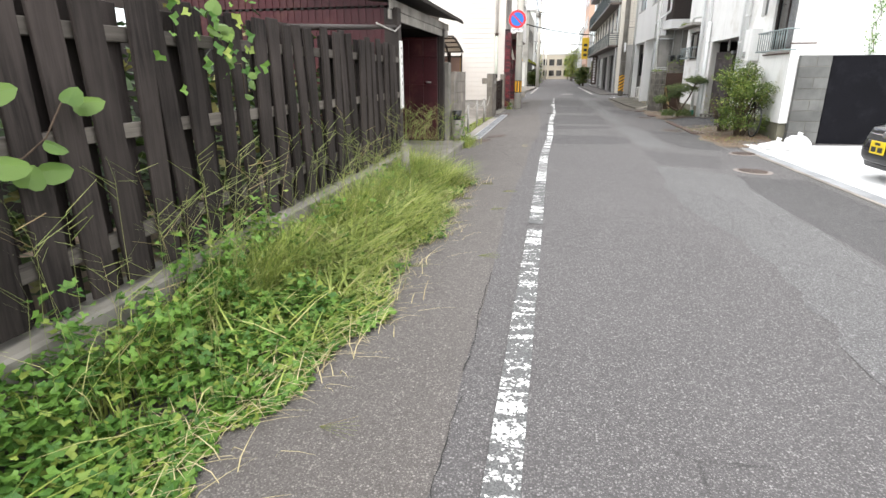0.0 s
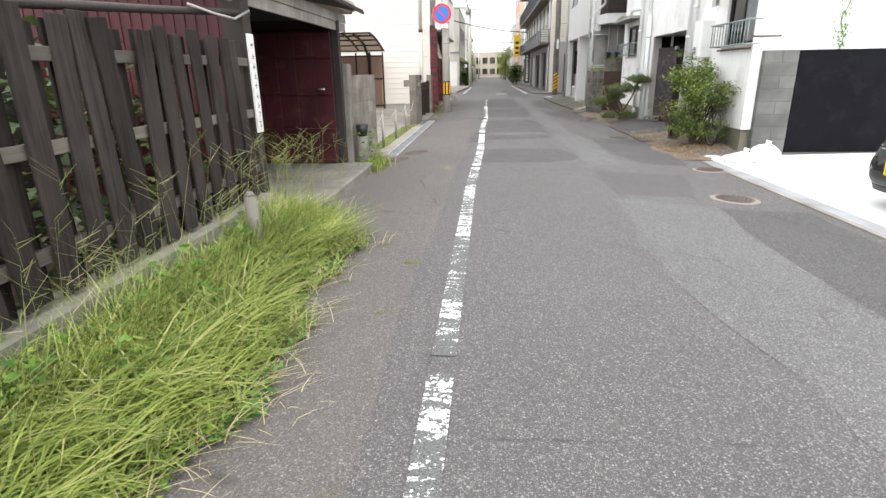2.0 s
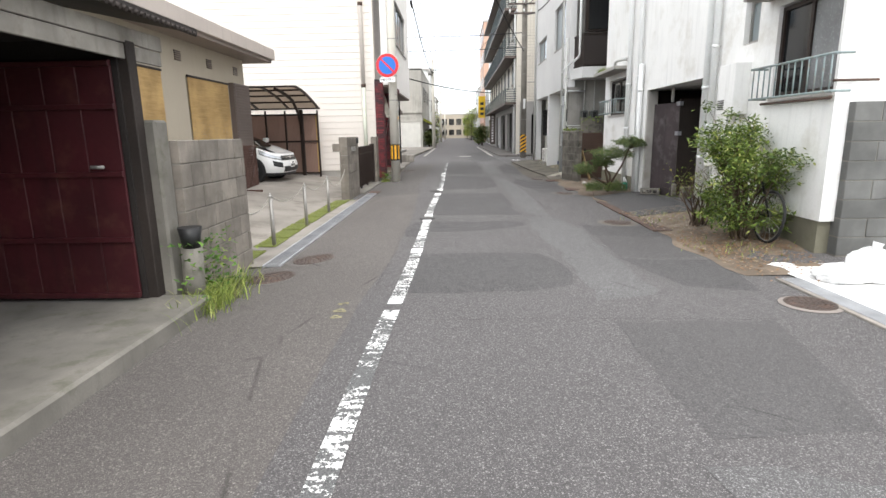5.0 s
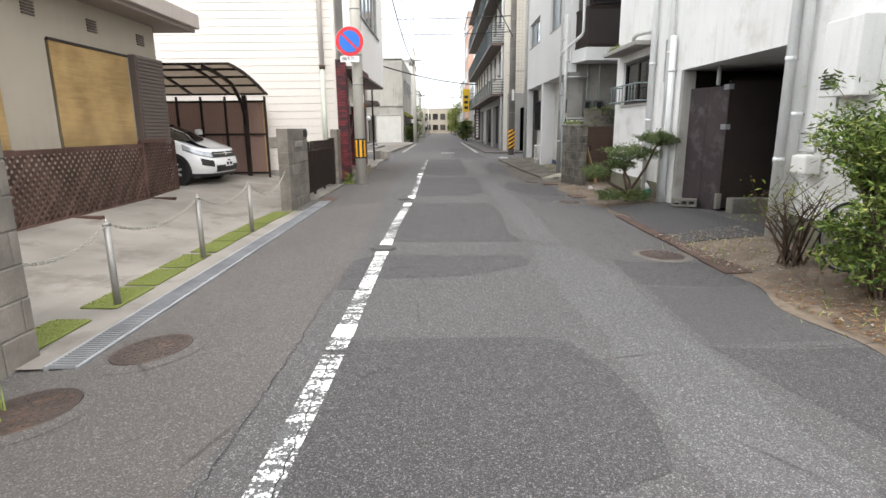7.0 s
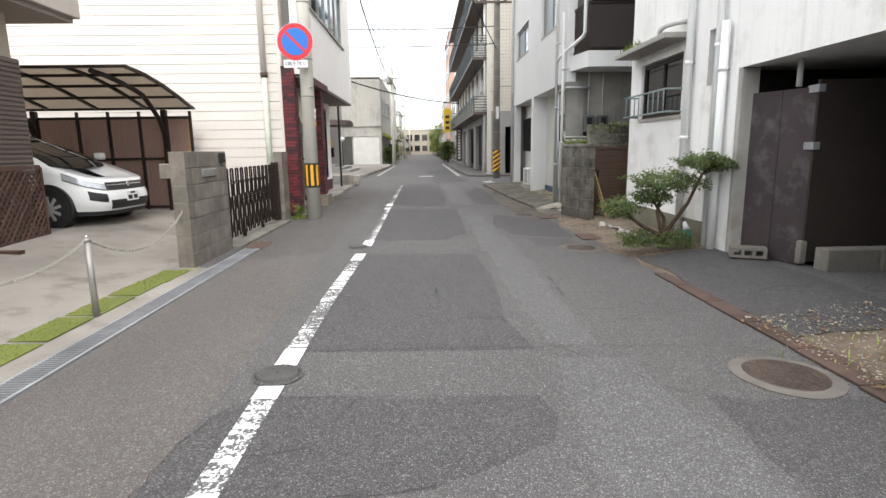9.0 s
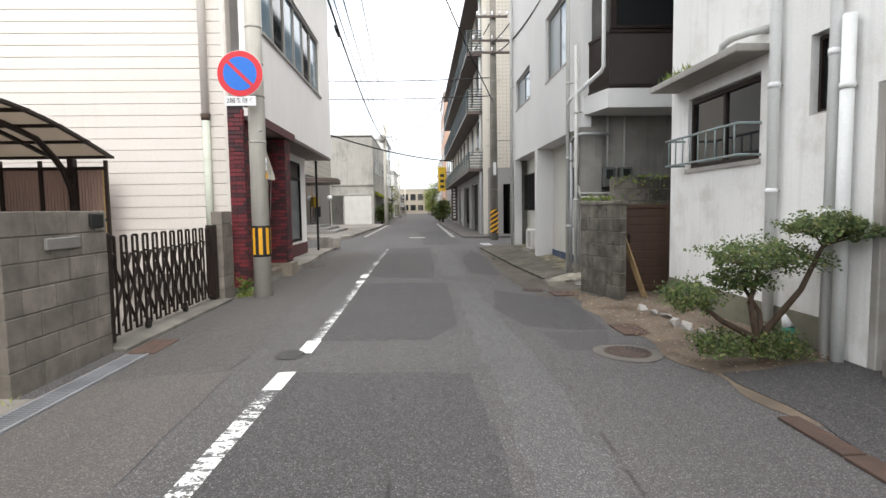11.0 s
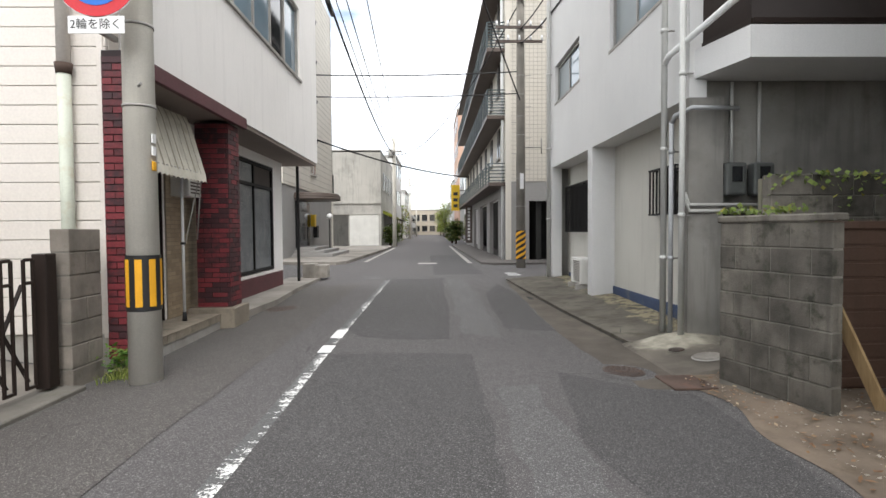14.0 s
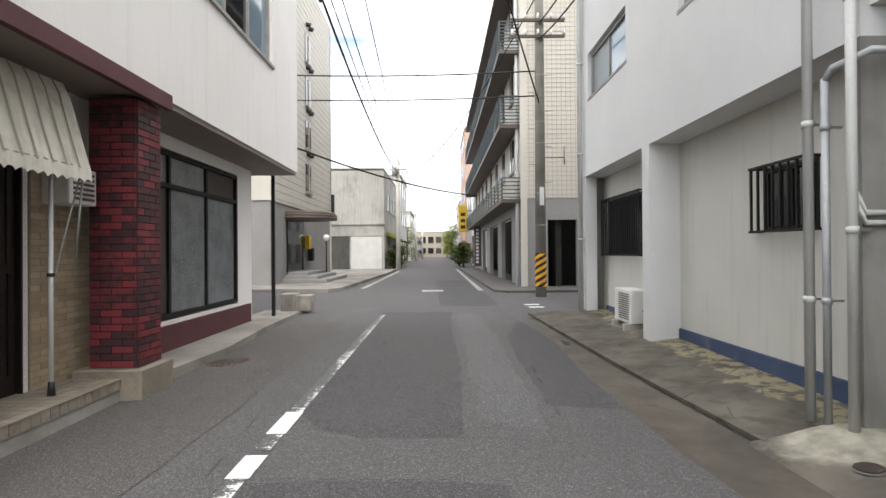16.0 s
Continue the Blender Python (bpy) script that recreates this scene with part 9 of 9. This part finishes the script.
# signs on the right
ys = thing("shop_sign", (3.0, 60.5, 3.8), "upright yellow shop sign with dark writing", "sign")
bm = bmesh.new()
bx(bm, 2.75, 3.45, 63.9, 64.15, 2.85, 5.0, 0.02)
part("panel", bm, SHOP_YELLOW, ys)
for k, z in enumerate((4.25, 3.75, 3.25)):
    bm = bmesh.new()
    bx(bm, 2.92, 3.28, 63.88, 63.895, z - 0.13, z + 0.13)
    part("writing_bars", bm, INK, ys, "dark writing")
bm = bmesh.new()
bx(bm, 3.45, 4.1, 63.98, 64.05, 4.5, 4.58)
part("bracket", bm, STEEL, ys)
hs = thing("hotel_sign", (3.9, 58.5, 1.5), "tall dark sign panel with pale upright lettering bars", "sign")
bm = bmesh.new()
bx(bm, 3.55, 4.02, 57.4, 57.6, 0.3, 3.0, 0.02)
part("panel", bm, SHUTTER_METAL, hs)
for k in range(10):
    bm = bmesh.new()
    bx(bm, 3.68, 3.86, 57.385, 57.398, 0.5 + k * 0.24, 0.66 + k * 0.24)
    part("writing_bars", bm, SIGN_WHITE, hs, "pale lettering")
bm = bmesh.new()
prism(bm, [(2.9, 37.9), (2.65, 60), (4.0, 60), (4.0, 39.3), (9, 39.3), (9, 37.6), (3.3, 37.4)], "z", -0.08, 0.07)
structure("pavement_hotel", bm, ASPHALT_BROWN, "raised asphalt pavement in front of the hotel", "pavement")
strip("kerb_line", 2.45, 2.62, 38.5, 60.0, 0.008, CONCRETE, "pale kerb strip in front of the hotel", -0.004)
# street greenery
rv = random.Random(70)
for label, x, y, r, h, n in (("potted shrubs by a far shop", -2.3, 62.6, 0.6, 1.5, 500), ("potted shrubs by a far shop", -2.2, 66.0, 0.6, 1.8, 500), ("green street shrub beside the hotel", 3.2, 66.0, 0.7, 2.0, 600), ("green street shrub beside the hotel", 3.0, 69.5, 0.6, 1.6, 500), ("yellow green far street tree", 3.2, 108.0, 1.3, 5.6, 900), ("yellow green far street tree", 3.1, 116.0, 1.2, 5.0, 800), ("yellow green far tree", -2.9, 89.0, 1.0, 4.4, 700), ("yellow green far tree", 2.8, 128.0, 1.2, 5.0, 700)):
    t = thing("street_tree", (x, y, 0), label, "tree", "far trees")
    bm = bmesh.new()
    cyl(bm, (x, y, 0), (x, y, h * 0.6), 0.09, 0.05, 8)
    for k in range(5):
        a = rv.uniform(0, 6.28)
        cyl(bm, (x, y, h * 0.4), (x + r * 0.6 * math.cos(a), y + r * 0.6 * math.sin(a), h * 0.75), 0.04, 0.015, 6)
    part("trunk", bm, BARK, t)
    spots = []
    for _ in range(n):
        a, q = rv.uniform(0, 6.28), rv.random() ** 0.6
        zz = rv.uniform(0.15, 1.0)
        w = r * q * (1.1 - 0.5 * abs(zz - 0.55)) * (1 + 0.3 * math.sin(3 * a + zz * 6))
        spots.append((x + w * math.cos(a), y + w * math.sin(a), h * zz))
    v, f = lobed(rv, spots, 0.10, 0.2)
    stuff_mesh("foliage", v, f, BUSH_LEAF if y < 80 else YLEAF, t)

# poles
POLE_OLD = surf("aged_concrete_pole", (0.27, 0.25, 0.22), 0.7, 1.5, 70, 0.9, streak=0.35)
rp = pole(4.03, 36.0, 0.155, 12.0, "tall concrete utility pole with black and yellow stripes", (2.0, 2.9, 4.3, 4.9, 5.6, 6.2), POLE_OLD)
bm = bmesh.new()
cyl(bm, (4.03, 36.0, 0.28), (4.03, 36.0, 1.22), 0.160, 0.158, 28, False)
rg2 = part("guard_band", bm, BLACK_PLASTIC, rp, "black and yellow guard")
for k in range(7):
    bm = bmesh.new()
    cols = []
    for i in range(17):
        a = math.pi * (0.9 + 1.2 * i / 16)
        lo = 0.02 + k * 0.19 + 0.34 * i / 16
        z0, z1 = (min(max(z, 0.29), 1.21) for z in (lo, lo + 0.095))
        cols.append([bm.verts.new((4.03 + 0.163 * math.cos(a), 36.0 + 0.163 * math.sin(a), z)) for z in (z0, z1)])
    for A, B in zip(cols, cols[1:]):
        if A[1].co.z - A[0].co.z > 0.002 or B[1].co.z - B[0].co.z > 0.002:
            bm.faces.new((A[0], B[0], B[1], A[1]))
    part("yellow_stripe", bm, YELLOW, rg2, "yellow stripe")
for z, w in ((7.7, 1.5), (7.25, 1.5), (8.6, 1.2)):
    bm = bmesh.new()
    bx(bm, 4.03 - w * 0.55, 4.03 + w * 0.45, 35.8, 35.86, z - 0.04, z + 0.04)
    ca = part("crossarm", bm, SHUTTER_METAL, rp, "weathered steel crossarm")
    for k in range(5):
        bm = bmesh.new()
        xx = 4.03 - w * 0.52 + k * w * 0.24
        cyl(bm, (xx, 35.83, z + 0.04), (xx, 35.83, z + 0.2), 0.045, 0.03, 8)
        part("insulator", bm, SIGN_WHITE, ca, "white insulator")
for k in range(9):
    bm = bmesh.new()
    s = -1 if k % 2 else 1
    cyl(bm, (4.03 + s * 0.14, 35.95, 2.2 + k * 0.5), (4.03 + s * 0.32, 35.9, 2.2 + k * 0.5), 0.01, 0.01, 6)
    part("step_bolt", bm, STEEL, rp)
bm = bmesh.new()
bx(bm, 3.98, 4.10, 35.80, 35.83, 2.55, 3.05, 0.004)
part("notice_plate", bm, SIGN_WHITE, rp, "small white plate")
bm = bmesh.new()
tube(bm, [(4.15, 35.95, 3.9), (4.7, 35.95, 3.9)], 0.02, 6)
tube(bm, [(4.7, 35.95, 3.7), (4.7, 35.95, 4.2)], 0.02, 6)
part("side_bracket", bm, STEEL, rp)
fpz = pole(-1.72, 59.5, 0.17, 8.2, "distant concrete utility pole with transformer gear")
bm = bmesh.new()
bx(bm, -2.3, -1.1, 59.3, 59.36, 7.1, 7.2)
part("crossarm", bm, STEEL, fpz)
bm = bmesh.new()
cyl(bm, (-1.95, 59.3, 6.7), (-1.95, 59.3, 7.3), 0.2, 0.2, 12)
part("transformer", bm, FAR_GREY, fpz, "grey transformer drum")
for x, y, h in ((-2.0, 95, 8.5), (-2.0, 125, 8), (3.6, 140, 9)):
    fz = pole(x, y, 0.16, h, "far utility pole along the street")
    bm = bmesh.new()
    bx(bm, x - 0.9, x + 0.9, y - 0.05, y + 0.05, h - 1.0, h - 0.9)
    part("crossarm", bm, STEEL, fz)


# overhead cables
def cable(p, q, sag, r, label="thin black overhead cable over the street"):
    p, q = Vector(p), Vector(q)
    bm = bmesh.new()
    n = 18
    pts = [p.lerp(q, k / n) - Vector((0, 0, sag * 4 * (k / n) * (1 - k / n))) for k in range(n + 1)]
    tube(bm, pts, r, 5)
    return tagged(part("overhead_cable", bm, CABLE), label, "cable", "overhead cables")


cable((-1.46, 23.2, 8.6), (-1.7, 59.5, 6.9), 1.1, 0.034, "thick black overhead cable along the street")
cable((-1.1, 23.2, 8.9), (-1.5, 59.5, 7.4), 0.9, 0.019)
cable((-1.3, 14.0, 9.8), (-1.9, 59.5, 7.4), 0.9, 0.019)
cable((-0.6, 20.0, 10.5), (-1.2, 59.5, 7.6), 1.0, 0.019)
cable((4.03, 36.0, 6.35), (-9.0, 36.2, 6.7), 0.25, 0.021)
cable((4.03, 36.0, 5.65), (-9.0, 36.2, 5.9), 0.2, 0.019)
cable((4.03, 36.0, 5.4), (-1.3, 20.0, 10.4), 0.5, 0.021)
cable((4.03, 36.0, 8.6), (-1.7, 59.5, 7.0), 1.5, 0.02)
cable((-4.9, 41.0, 5.5), (3.4, 52.0, 4.5), 0.35, 0.04, "thick black cable crossing the street")
cable((4.03, 36.0, 7.7), (4.2, 26.0, 7.4), 0.4, 0.02)
cable((4.03, 36.0, 7.25), (4.1, 25.0, 6.3), 0.4, 0.02)
for k in range(4):
    cable((-1.7 + 0.25 * k, 59.5, 7.2 + 0.1 * k), (-2.0 + 0.25 * k, 95, 7.8 + 0.1 * k), 0.9, 0.021)
for y, z in ((72, 5.2), (84, 5.8), (96, 6.2), (118, 6.6), (135, 6.4)):
    cable((-3.0, y, z), (4.5, y + 2, z - 0.3), 0.3, 0.019)
# small gear on the cable span
sj = thing("cable_joint", (-1.5, 33.0, 7.0), "black cable joint box hanging on the overhead line", "cable joint")
bm = bmesh.new()
cyl(bm, (-1.53, 32.6, 7.19), (-1.54, 33.4, 7.14), 0.06, 0.06, 10)
part("sleeve", bm, BLACK_PLASTIC, sj)
